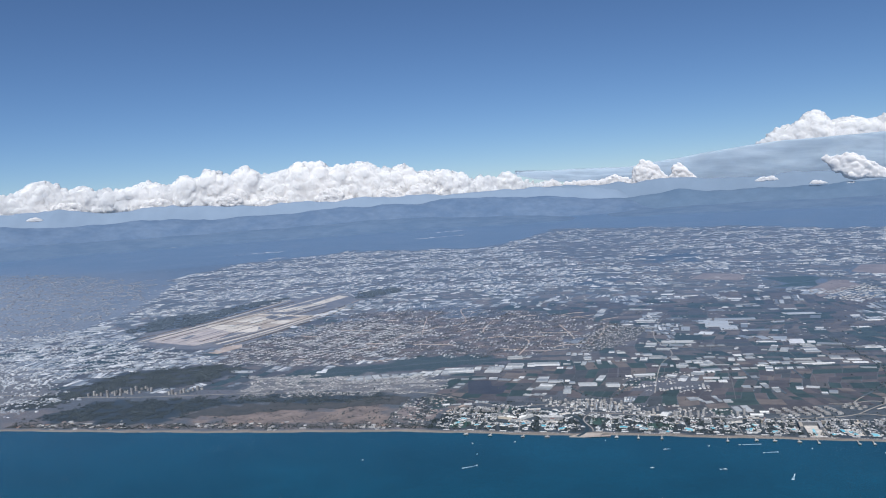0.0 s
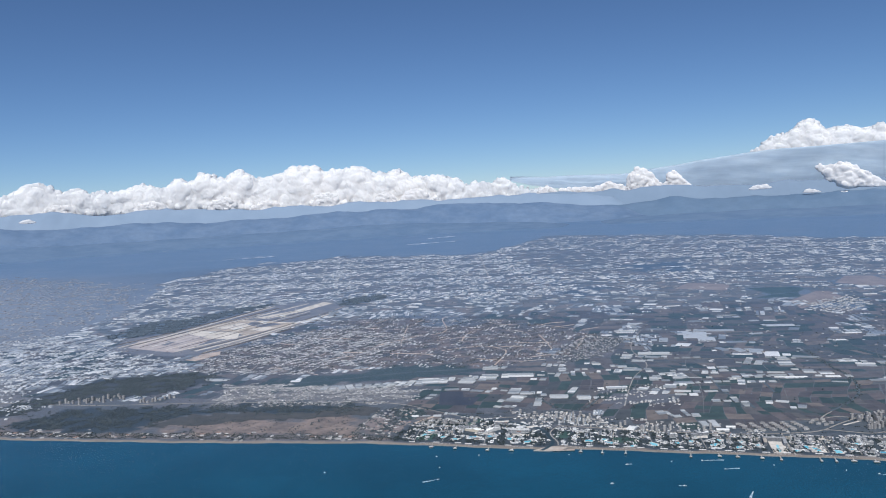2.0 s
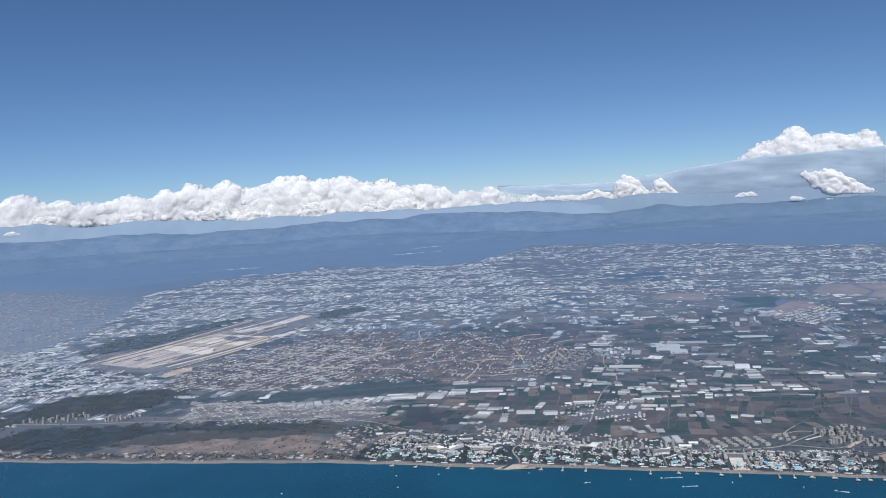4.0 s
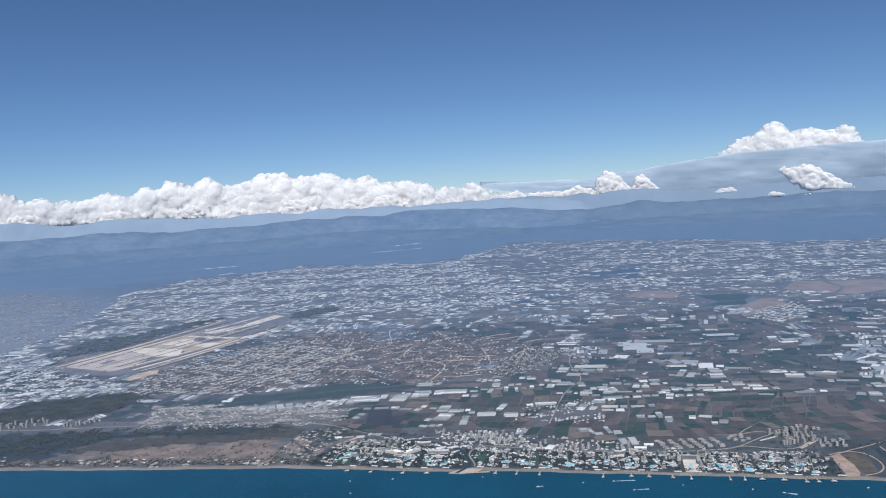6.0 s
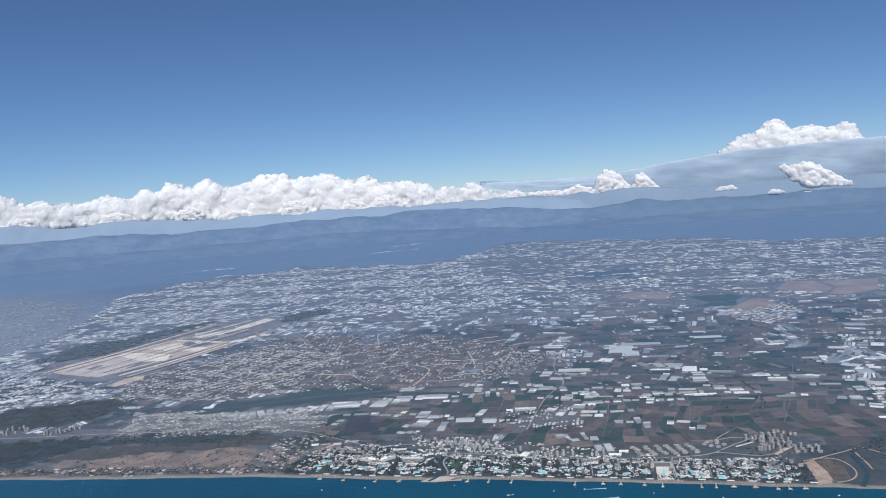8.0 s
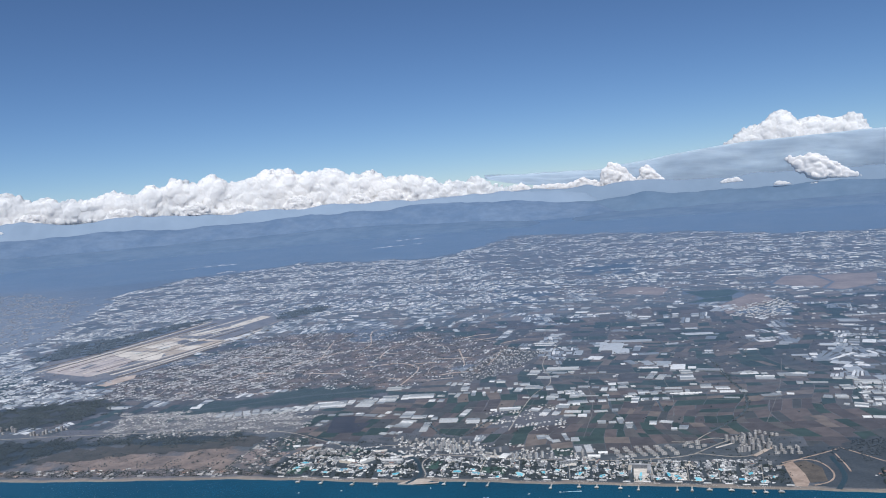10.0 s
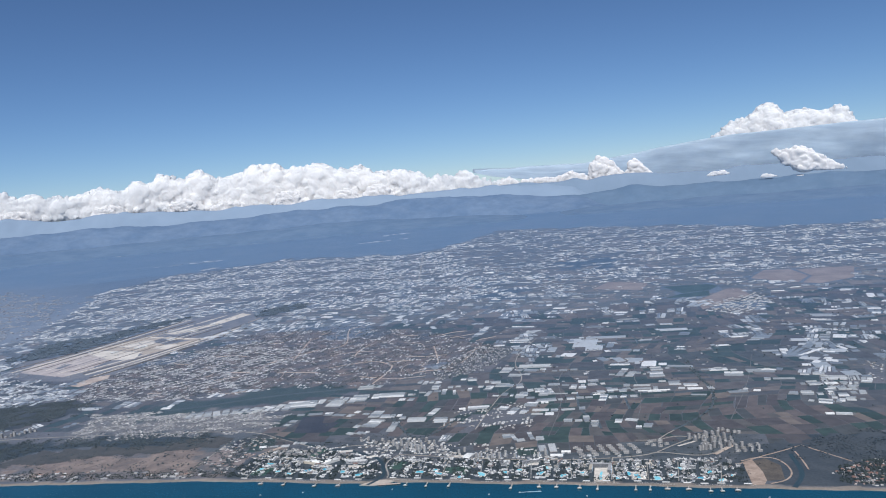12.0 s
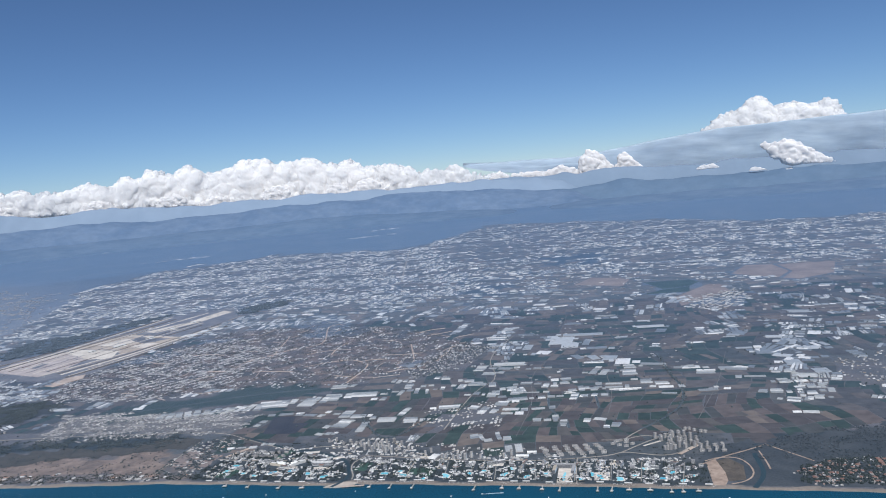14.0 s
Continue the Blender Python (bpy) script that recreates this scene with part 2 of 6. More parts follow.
ROOFS = speckled("town_roofs", [(0.0, (0.36, 0.35, 0.34)), (0.35, (0.50, 0.49, 0.48)), (0.6, (0.33, 0.21, 0.16)), (0.78, (0.25, 0.25, 0.26)), (0.9, (0.64, 0.64, 0.64))], None, 0.8, 0.85, 0.3)
HOTEL_WALL = speckled("hotel_render", [(0.0, (0.54, 0.54, 0.53)), (0.4, (0.74, 0.735, 0.72)), (0.7, (0.58, 0.52, 0.43)), (0.82, (0.33, 0.33, 0.335))], "object", 0.6, 0.8, 0.3)
HOTEL_ROOF = speckled("hotel_roofing", [(0.0, (0.36, 0.36, 0.365)), (0.25, (0.62, 0.615, 0.60)), (0.5, (0.21, 0.21, 0.22)), (0.72, (0.44, 0.39, 0.32)), (0.82, (0.76, 0.76, 0.75)), (0.94, (0.27, 0.17, 0.135))], "object", 0.6, 0.85, 0.35)
# Dark glass tone, also the painted shade of balcony bands.
BALCONY = two_tone("balcony_shade_glass", (0.10, 0.11, 0.13), (0.18, 0.19, 0.2), 0.8, 3.0, 0.4)
RESORT_WHITE = speckled("white_render", [(0.0, (0.50, 0.50, 0.50)), (0.25, (0.74, 0.74, 0.73)), (0.45, (0.33, 0.335, 0.35)), (0.62, (0.20, 0.205, 0.22)), (0.76, (0.46, 0.41, 0.34)), (0.84, (0.84, 0.84, 0.82))], None, 0.8, 0.85, 0.25)
DARK_SOIL = two_tone("ploughed_soil", (0.038, 0.043, 0.056), (0.054, 0.058, 0.07), 0.05, 0.6)
TERRACOTTA = two_tone("terracotta_tiles", (0.185, 0.118, 0.102), (0.265, 0.165, 0.142), 0.6, 3.0)
ASPHALT = two_tone("asphalt", (0.10, 0.10, 0.105), (0.16, 0.158, 0.155), 0.05, 0.8)
DUST_ROAD = two_tone("pale_road", (0.24, 0.22, 0.195), (0.35, 0.32, 0.285), 0.05, 0.8)
CONCRETE = two_tone("apron_concrete", (0.53, 0.485, 0.435), (0.68, 0.63, 0.57), 0.03, 0.4, haze_sheen=0.4)
RUNWAY = two_tone("runway_surface", (0.22, 0.21, 0.205), (0.30, 0.285, 0.27), 0.03, 0.4)
TANSOIL = two_tone("airfield_soil", (0.33, 0.285, 0.245), (0.47, 0.41, 0.355), 0.03, 0.3, haze_sheen=0.4)
SITE_EARTH = two_tone("building_site_earth", (0.27, 0.205, 0.165), (0.39, 0.305, 0.25), 0.12, 0.6, haze_sheen=0.4)
ORANGE_EARTH = two_tone("dug_earth", (0.38, 0.30, 0.245), (0.52, 0.425, 0.355), 0.05, 0.5)
HOUSE_DULL = speckled("weathered_roofs", [(0.0, (0.17, 0.175, 0.19)), (0.4, (0.24, 0.24, 0.25)), (0.65, (0.22, 0.175, 0.155)), (0.8, (0.36, 0.36, 0.37)), (0.93, (0.58, 0.58, 0.58))], None, 0.6, 0.9, 0.3)
# Both city renders have aerial haze painted into their blue-grey.
CITY_FAR = speckled("haze_tinted_render", [(0.0, (0.40, 0.425, 0.46)), (0.35, (0.50, 0.52, 0.55)), (0.65, (0.27, 0.295, 0.34)), (0.82, (0.72, 0.73, 0.74))], None, 0.4, 0.9, 0.3)
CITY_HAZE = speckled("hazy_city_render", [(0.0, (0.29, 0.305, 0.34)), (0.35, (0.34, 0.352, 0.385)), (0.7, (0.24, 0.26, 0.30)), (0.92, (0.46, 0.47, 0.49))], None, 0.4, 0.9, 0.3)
WASTE = two_tone("waste_scrub", (0.085, 0.076, 0.068), (0.128, 0.110, 0.094), 0.12, 0.9, haze_sheen=0.4)
TRODDEN = two_tone("trodden_soil", (0.11, 0.108, 0.112), (0.17, 0.16, 0.155), 0.2, 1.5)
TIMBER = two_tone("pier_planks", (0.30, 0.27, 0.23), (0.42, 0.38, 0.33), 0.4, 3.0)
CANVAS = two_tone("white_canvas", (0.62, 0.62, 0.6), (0.74, 0.73, 0.71), 0.5, 2.0)
HULL = two_tone("boat_paint", (0.70, 0.70, 0.70), (0.80, 0.80, 0.79), 0.8, 4.0, 0.4)
FOAM = two_tone("wake_foam", (0.22, 0.34, 0.42), (0.62, 0.68, 0.72), 0.35, 2.0)


# ---- mesh helpers ----
def fast_mesh(name, verts, tris, mats, index=None, smooth=False):
    """A mesh from arrays of places and triangles."""
    me = bpy.data.meshes.new(name)
    verts = np.asarray(verts, dtype=np.float32)
    tris = np.asarray(tris, dtype=np.int32)
    n, f = len(verts), len(tris)
    me.vertices.add(n)
    me.vertices.foreach_set("co", verts.ravel())
    me.loops.add(3 * f)
    me.loops.foreach_set("vertex_index", tris.ravel())
    me.polygons.add(f)
    me.polygons.foreach_set("loop_start", np.arange(0, 3 * f, 3, dtype=np.int32))
    for m in mats:
        me.materials.append(m)
    if index is not None:
        me.polygons.foreach_set("material_index", np.asarray(index, dtype=np.int32))
    me.polygons.foreach_set("use_smooth", np.full(f, smooth, dtype=bool))
    me.update(calc_edges=True)
    me.validate()
    return me


def part(name, me, parent=None, label=""):
    """Links a mesh as one object, under a thing or a part."""
    ob = new(name, me)
    if parent is not None:
        ob.parent = parent
    if label:
        ob["label"] = label
    return ob


def tri(quads):
    out = []
    for q in quads:
        out += [(q[0], q[i], q[i + 1]) for i in range(1, len(q) - 1)]
    return np.array(out, dtype=np.int32)


BOX_Q = [(0, 1, 5, 4), (1, 2, 6, 5), (2, 3, 7, 6), (3, 0, 4, 7), (4, 5, 6, 7), (3, 2, 1, 0)]


def box(x0, y0, z0, x1, y1, z1):
    return [(x0, y0, z0), (x1, y0, z0), (x1, y1, z0), (x0, y1, z0), (x0, y0, z1), (x1, y0, z1), (x1, y1, z1), (x0, y1, z1)]


def boxes_mesh(name, items, mat):
    """Boxes, each (x0, y0, z0, x1, y1, z1), in one mesh."""
    v, f = [], []
    for it in items:
        k = len(v)
        v += box(*it)
        f += [tuple(i + k for i in q) for q in BOX_Q]
    return fast_mesh(name, v, tri(f), [mat])


def prism_mesh(name, outline, z0, z1, mat):
    """An upright slab over an outline of (x, y), counter-clockwise."""
    n = len(outline)
    bm = bmesh.new()
    low = [bm.verts.new((x, y, z0)) for x, y in outline]
    top = [bm.verts.new((x, y, z1)) for x, y in outline]
    bm.faces.new(top)
    bm.faces.new(low[::-1])
    for i in range(n):
        j = (i + 1) % n
        bm.faces.new((low[i], low[j], top[j], top[i]))
    bmesh.ops.recalc_face_normals(bm, faces=bm.faces)
    bmesh.ops.triangulate(bm, faces=bm.faces)
    me = bpy.data.meshes.new(name)
    bm.to_mesh(me)
    bm.free()
    me.materials.append(mat)
    return me


def scatter(tv, tf, at, size, turn, jitter=0.0, rng=None):
    """Copies of a small template as arrays: places (n,3), sizes (n,3), turns (n) in radians."""
    tv, tf = np.asarray(tv, float), np.asarray(tf)
    n, k = len(at), len(tv)
    v = tv[None] * np.asarray(size, float)[:, None, :]
    if jitter:
        v = v * (1 + jitter * (rng.random((n, k, 1)) - 0.5) * 2)
    c, s = np.cos(turn)[:, None], np.sin(turn)[:, None]
    out = np.empty((n, k, 3))
    out[..., 0] = v[..., 0] * c - v[..., 1] * s + at[:, None, 0]
    out[..., 1] = v[..., 0] * s + v[..., 1] * c + at[:, None, 1]
    out[..., 2] = v[..., 2] + at[:, None, 2]
    return out.reshape(-1, 3), (tf[None] + (np.arange(n) * k)[:, None, None]).reshape(-1, 3)


def ribbon(points, width, z, closed=False):
    """A flat band along a line of (x, y), softly curved, as arrays."""
    p = np.array(points, float)
    for _ in range(2):
        q = np.empty((2 * len(p) - 2 + 2, 2))
        q[0], q[-1] = p[0], p[-1]
        q[1:-1:2], q[2:-1:2] = 0.75 * p[:-1] + 0.25 * p[1:], 0.25 * p[:-1] + 0.75 * p[1:]
        p = q
    d = np.gradient(p, axis=0)
    d /= np.linalg.norm(d, axis=1)[:, None] + 1e-9
    side = np.stack([-d[:, 1], d[:, 0]], 1) * width / 2
    n = len(p)
    low, top = np.full((n, 1), 0.0), np.full((n, 1), z)
    v = np.concatenate([np.hstack([p - side, top]), np.hstack([p + side, top]), np.hstack([p - side * 1.1, low]), np.hstack([p + side * 1.1, low])])
    f = []
    for i in range(n - 1):
        f += [(i, i + 1, n + i + 1, n + i), (2 * n + i, 2 * n + i + 1, i + 1, i), (n + i, n + i + 1, 3 * n + i + 1, 3 * n + i)]
    return v, tri(f)


def inside(poly, x, y):
    """Which of the places lie in the outline."""
    x, y = np.asarray(x, float), np.asarray(y, float)
    hit = np.zeros(x.shape, bool)
    for (x1, y1), (x2, y2) in zip(poly, poly[1:] + poly[:1]):
        cross = (y1 > y) != (y2 > y)
        if y1 != y2:
            hit ^= cross & (x < (x2 - x1) * (y - y1) / (y2 - y1) + x1)
    return hit


def wobble(x, y, scale, seed=0.0):
    """Smooth noise about 0 over arrays, from summed waves."""
    r = np.random.default_rng(int(seed * 10) + 5)
    out = np.zeros_like(np.asarray(x, float))
    for k in range(9):
        a, f, ph = r.uniform(0, 2 * np.pi), r.uniform(0.6, 2.4) / scale, r.uniform(0, 6.28)
        out += np.sin((x * np.cos(a) + y * np.sin(a)) * f * 2 * np.pi + ph) / (1 + 0.4 * k)
    return out / 2.2


# ---- plan of the coast ----
COAST = [(-4600, 1620), (-350, 596), (-254, 574), (-165, 555), (-43, 533), (-4, 523), (51, 507), (76, 500), (88, 501), (149, 483), (217, 464), (289, 442), (334, 429), (378, 415), (4600, -1000)]


def coast(x):
    x = np.asarray(x, float)
    return np.interp(x, [p[0] for p in COAST], [p[1] for p in COAST]) + 0.5 * np.sin(x * 0.11) + 0.35 * np.sin(x * 0.29 + 1)


LEAN_A = radians(-13.5)               # the fields lie along the shore
EU, EV = np.array([math.cos(LEAN_A), math.sin(LEAN_A)]), np.array([-math.sin(LEAN_A), math.cos(LEAN_A)])
Z_AIRPORT = [(-390, 950), (-400, 1030), (-350, 1065), (-300, 1200), (-262, 1290), (-175, 1335), (-140, 1215), (-194, 1055), (-245, 880), (-327, 904)]
Z_PINES = [(-400, 660), (-366, 704), (-357, 731), (-339, 751), (-324, 783), (-271, 797), (-229, 792), (-200, 765), (-215, 742), (-256, 704), (-312, 703), (-330, 697), (-343, 663)]
Z_BELT = [(-345, 625), (-308, 670), (-242, 662), (-170, 659), (-49, 636), (-52, 617), (-110, 620), (-188, 642), (-215, 604), (-280, 600)]
Z_WOOD_N = [(-437, 1050), (-416, 1163), (-373, 1180), (-299, 1289), (-262, 1316), (-275, 1270), (-318, 1180), (-352, 1068), (-400, 1035)]
Z_WOOD_E = [(-154, 1253), (-148, 1322), (-88, 1360), (-80, 1300), (-135, 1243)]
Z_EAST_WOOD = [(338, 492), (371, 512), (430, 512), (560, 560), (760, 480), (640, 360), (400, 452), (360, 466)]
Z_MARSH = [(-160, 737), (-99, 747), (-35, 774), (43, 762), (51, 729), (-7, 717), (-84, 708), (-140, 704)]
Z_SCRUB = [(-195, 588), (-190, 624), (-135, 622), (-100, 602), (-71, 612), (-50, 620), (-51, 556), (-123, 561)]
Z_BARE = [(-203, 801), (-180, 960), (-136, 1080), (2, 1100), (139, 970), (196, 877), (140, 782), (52, 745), (-46, 776)]
Z_TOWN = [(-181, 673), (-192, 736), (-147, 725), (-82, 709), (-61, 702), (-20, 685), (-10, 639), (-76, 651)]
Z_SUBURB = [(-241, 792), (-250, 864), (-211, 972), (-111, 1040), (-27, 931), (-49, 836), (-56, 775), (-132, 760)]
Z_CITY = [(-420, 640), (-352, 640), (-340, 690), (-400, 760), (-470, 860), (-620, 960), (-760, 900), (-520, 700)]
Z_CITY_FAR = [(-540, 980), (-760, 900), (-2300, 2900), (-900, 2040), (-580, 1700), (-500, 1250)]
Z_VILLA = [(343, 438), (356, 462), (384, 466), (404, 462), (470, 440), (450, 410), (384, 424)]
Z_SITE = [(296, 444), (306, 482), (325, 486), (339, 480), (338, 466), (322, 446), (307, 443)]
Z_URBAN = [(-640, 1061), (-502, 1066), (-356, 910), (-245, 830), (-245, 800), (-332, 804), (-376, 774), (-450, 745)]
Z_OPEN_FIELDS = [(6, 600), (-12, 725), (96, 763), (151, 784), (231, 793), (280, 927), (568, 817), (500, 650), (393, 514), (261, 525), (174, 546)]
Z_VILLAGE = [(118, 779), (178, 890), (218, 853), (172, 773), (127, 744)]
Z_VILLAGE_E = [(459, 971), (504, 1037), (565, 1077), (549, 985), (490, 941)]
Z_WOOD_MID = [(150, 2050), (240, 2120), (340, 2120), (480, 2000), (420, 1850), (330, 1650), (236, 1709), (190, 1850)]
Z_GROVE = [(223, 1308), (265, 1341), (252, 1169), (216, 1184)]
Z_FALLOW = [(608, 1205), (665, 1285), (793, 1239), (733, 1130), (660, 1099)]
Z_CROP = [(440, 1090), (476, 1118), (470, 1200), (545, 1190), (552, 1156), (512, 1081)]
Z_WOOD_DARK = [(30, 1162), (107, 1135), (113, 1008), (74, 986), (48, 1029)]
Z_WOOD_EAST = [(400, 1661), (522, 1671), (503, 1543), (383, 1505)]
Z_PADDY = [(352, 1278), (555, 1243), (501, 1087), (354, 1067)]
Z_HAMLET = [(138, 592), (142, 640), (196, 636), (190, 588)]
Z_VILLAGE_F = [(470, 600), (480, 680), (560, 700), (590, 620), (520, 570)]
Z_SHORE_EAST = [(298, 478), (318, 505), (350, 512), (430, 480), (470, 440), (440, 405), (335, 430), (312, 444)]
Z_RESORT = [(-22, 535), (-18, 556), (-3, 582), (27, 592), (84, 602), (121, 575), (158, 541), (201, 521), (251, 527), (301, 541), (326, 540), (340, 492), (300, 445), (297, 440)]
FAR_EDGE = [(-3000, 2600), (-1231, 2175), (-898, 2053), (-533, 2125), (-282, 2314), (45, 2151), (176, 2258), (382, 2812), (632, 2609), (896, 2331), (1015, 2050), (2600, 1500)]


def far_edge(x):
    return np.interp(x, [p[0] for p in FAR_EDGE], [p[1] for p in FAR_EDGE])


def in_resort(x, y):
    return inside(Z_RESORT, x, y) & (y > coast(x) + 2)


def garden_belt(x, y):
    """The planted strip of the hotels."""
    return (y - coast(x) < np.where(np.asarray(x) < 62, 62, 43)) & ~inside(Z_SITE, x, y)


# ---- the ground: one sheet to the horizon ----
def warp(x, y):
    """Makes the outlines of distant woods ragged."""
    return x + 40 * wobble(x, y, 90, 91) + 14 * wobble(x, y, 30, 93), y + 60 * wobble(x, y, 110, 92) + 22 * wobble(x, y, 34, 94)


def build_ground():
    xs = np.concatenate([np.arange(-4560, -700, 60), np.arange(-700, 900, 5), np.arange(900, 4561, 60)]).astype(float)
    vs = np.concatenate([np.arange(0, 60, 2), np.arange(60, 900, 6), np.arange(900, 2500, 16), np.arange(2500, 4950, 90)]).astype(float)
    X, V = np.meshgrid(xs, vs, indexing="ij")
    Y = coast(X) + V
    Z = np.clip((V - 2.5) / 2.5, -1, 0) * 0.8 + np.where(V < 9, 0.02, 0)
    nx, nv = X.shape
    idx = np.arange(nx * nv).reshape(nx, nv)
    a, b, c, d = idx[:-1, :-1].ravel(), idx[1:, :-1].ravel(), idx[1:, 1:].ravel(), idx[:-1, 1:].ravel()
    tris = np.concatenate([np.stack([a, b, c], 1), np.stack([a, c, d], 1)])
    me = fast_mesh("ground", np.stack([X, Y, Z], -1).reshape(-1, 3), tris, [GROUND], smooth=True)
    x, y, v = X.ravel(), Y.ravel(), V.ravel()
    wx, wy = x + 9 * wobble(x, y, 45, 1), y + 12 * wobble(x, y, 45, 2)
    woods = np.zeros(len(x))
    for z in (Z_PINES, Z_BELT, Z_WOOD_N, Z_WOOD_E, Z_EAST_WOOD):
        woods = np.maximum(woods, inside(z, wx, wy))
    # Distant ground that takes the painted haze blue.
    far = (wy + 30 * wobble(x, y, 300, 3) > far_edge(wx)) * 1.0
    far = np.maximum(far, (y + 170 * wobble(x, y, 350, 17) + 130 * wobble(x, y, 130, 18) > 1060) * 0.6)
    # Far city and western plain, paled in colour for haze.
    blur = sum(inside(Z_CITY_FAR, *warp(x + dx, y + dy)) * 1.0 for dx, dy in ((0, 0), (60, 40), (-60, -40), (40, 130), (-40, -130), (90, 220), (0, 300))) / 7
    west_haze = np.maximum(blur * 0.9, inside([(-660, 880), (-520, 1900), (-60, 1760), (-280, 1330), (-430, 1060), (-380, 800)], *warp(x, y)) * 0.75)
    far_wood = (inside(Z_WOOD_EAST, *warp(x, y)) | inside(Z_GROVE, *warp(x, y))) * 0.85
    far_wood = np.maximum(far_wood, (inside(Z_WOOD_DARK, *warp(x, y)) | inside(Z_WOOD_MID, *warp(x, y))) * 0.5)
    scrub = inside(Z_SCRUB, wx, wy) * 1.0
    scrub = np.maximum(scrub, ((v > 9) & (v < 60) & (x < -20)) * (0.5 + 0.5 * wobble(x, y, 30, 8)).clip(0, 1) * 0.7)
    bare = (inside(Z_BARE, wx, wy) | inside(Z_SUBURB, wx, wy)) * (0.7 + 0.3 * wobble(x, y, 60, 9)).clip(0, 1)
    sand = (v < 5.6 + 1.0 * np.sin(x * 0.15)) * 1.0
    town = np.zeros(len(x))
    for z in (Z_TOWN, Z_CITY):
        town = np.maximum(town, inside(z, wx, wy))
    town = np.maximum(town, in_resort(x, y) * (0.1 + 0.5 * wobble(x, y, 14, 4)).clip(0, 0.7))
    woods = np.maximum(woods, (in_resort(x, y) & garden_belt(x, y)) * 0.85)
    woods = np.maximum(woods, (inside(Z_SHORE_EAST, wx, wy) & (v > 7)) * 0.9)
    woods = np.maximum(woods, in_resort(x, y) * (0.45 + 0.4 * wobble(x, y, 20, 95)).clip(0, 0.8))
    marsh = inside(Z_MARSH, wx, wy) * 1.0
    for name, four in (("cover_a", (woods, scrub, bare, np.ones(len(x)))), ("cover_b", (sand, town, marsh, far)), ("cover_c", (west_haze, far_wood, np.zeros(len(x)), np.ones(len(x))))):
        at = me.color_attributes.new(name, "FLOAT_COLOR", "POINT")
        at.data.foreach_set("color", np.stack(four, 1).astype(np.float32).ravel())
    tagged(part("ground", me), "dry coastal plain of brown soil, woods and sand", "ground", kind="structure")


build_ground()
sea = part("sea", boxes_mesh("sea", [(-4600, -4700, -3, 4600, 1650, -0.35)], SEA))
tagged(sea, "deep blue sea with a faint ripple along the shore", "sea", kind="structure")


# ---- mountains behind the plain ----
def mountain_range(azimuths, heights, dist, depth, seed, label, mat=None):
    """A wooded ridge along an arc: azimuths in degrees from ahead, crest heights there."""
    na, nd = 260, 46
    az = np.linspace(azimuths[0], azimuths[-1], na)
    crest = np.interp(az, azimuths, heights)
    A, D = np.meshgrid(np.radians(az), np.linspace(-1, 1, nd), indexing="ij")
    R = dist + D * depth
    X, Y = 60 + R * np.sin(A), R * np.cos(A)
    ends = np.clip(np.minimum(az - az[0], az[-1] - az) / 2.5, 0, 1)[:, None]
    prof = np.clip(1 - np.abs(D) ** 1.3, 0, 1)
    H = np.array([[noise.fractal((x * 0.0032 + seed, y * 0.0032, seed), 0.9, 2.1, 6) for x, y in zip(rx, ry)] for rx, ry in zip(X, Y)])
    Rg = np.array([[noise.ridged_multi_fractal((x * 0.0045 + seed, y * 0.0022, seed), 0.9, 2.1, 5, 0.9, 2.0) for x, y in zip(rx, ry)] for rx, ry in zip(X, Y)])
    Z = crest[:, None] * prof * ends * (0.94 + 0.10 * H + 0.08 * (Rg - 1)) - 3 + 2 * ends
    idx = np.arange(na * nd).reshape(na, nd)
    a, b, c, d = idx[:-1, :-1].ravel(), idx[1:, :-1].ravel(), idx[1:, 1:].ravel(), idx[:-1, 1:].ravel()
    tris = np.concatenate([np.stack([a, c, b], 1), np.stack([a, d, c], 1)])
    me = fast_mesh("mountain_range", np.stack([X, Y, Z], -1).reshape(-1, 3), tris, [mat or MOUNTAIN], smooth=True)
    return tagged(part("mountain_range", me), label, "mountains", kind="structure")


# The first two ridges are added, filling in for the haze band.
mountain_range([-38, -30, -20, -12, -6, 0, 6, 10, 14], [198, 190, 177, 164, 155, 150, 150, 140, 110], 4380, 150, 2.9, "added pale ridge standing in for the haze band under the clouds", HAZE_RIDGE)
mountain_range([-2, 4, 9, 14, 18, 24, 30, 38], [140, 146, 156, 156, 152, 147, 143, 143], 4440, 120, 5.9, "added dim ridge standing in for haze beneath the grey cloud sheet", HAZE_RIDGE_DIM)
mountain_range([-36, -29, -24, -21, -17, -13, -10, -7, -3, 2, 7, 11, 15], [120, 118, 108, 108, 92, 98, 104, 112, 112, 118, 104, 70, 30], 4080, 240, 1.3, "wooded mountains painted haze blue under the cloud bank")
mountain_range([4, 9, 12, 14, 15.6, 17, 19, 22, 26, 30, 36], [40, 72, 66, 84, 104, 92, 84, 86, 90, 86, 90], 4150, 200, 7.7, "farther mountain crest painted haze blue, with a rounded peak", MOUNTAIN_MID)
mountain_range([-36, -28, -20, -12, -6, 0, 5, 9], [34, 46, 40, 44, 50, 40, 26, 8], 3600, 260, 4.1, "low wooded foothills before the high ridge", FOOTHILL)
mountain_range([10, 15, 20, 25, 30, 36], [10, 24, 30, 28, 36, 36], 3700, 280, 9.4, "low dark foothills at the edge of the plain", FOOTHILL)


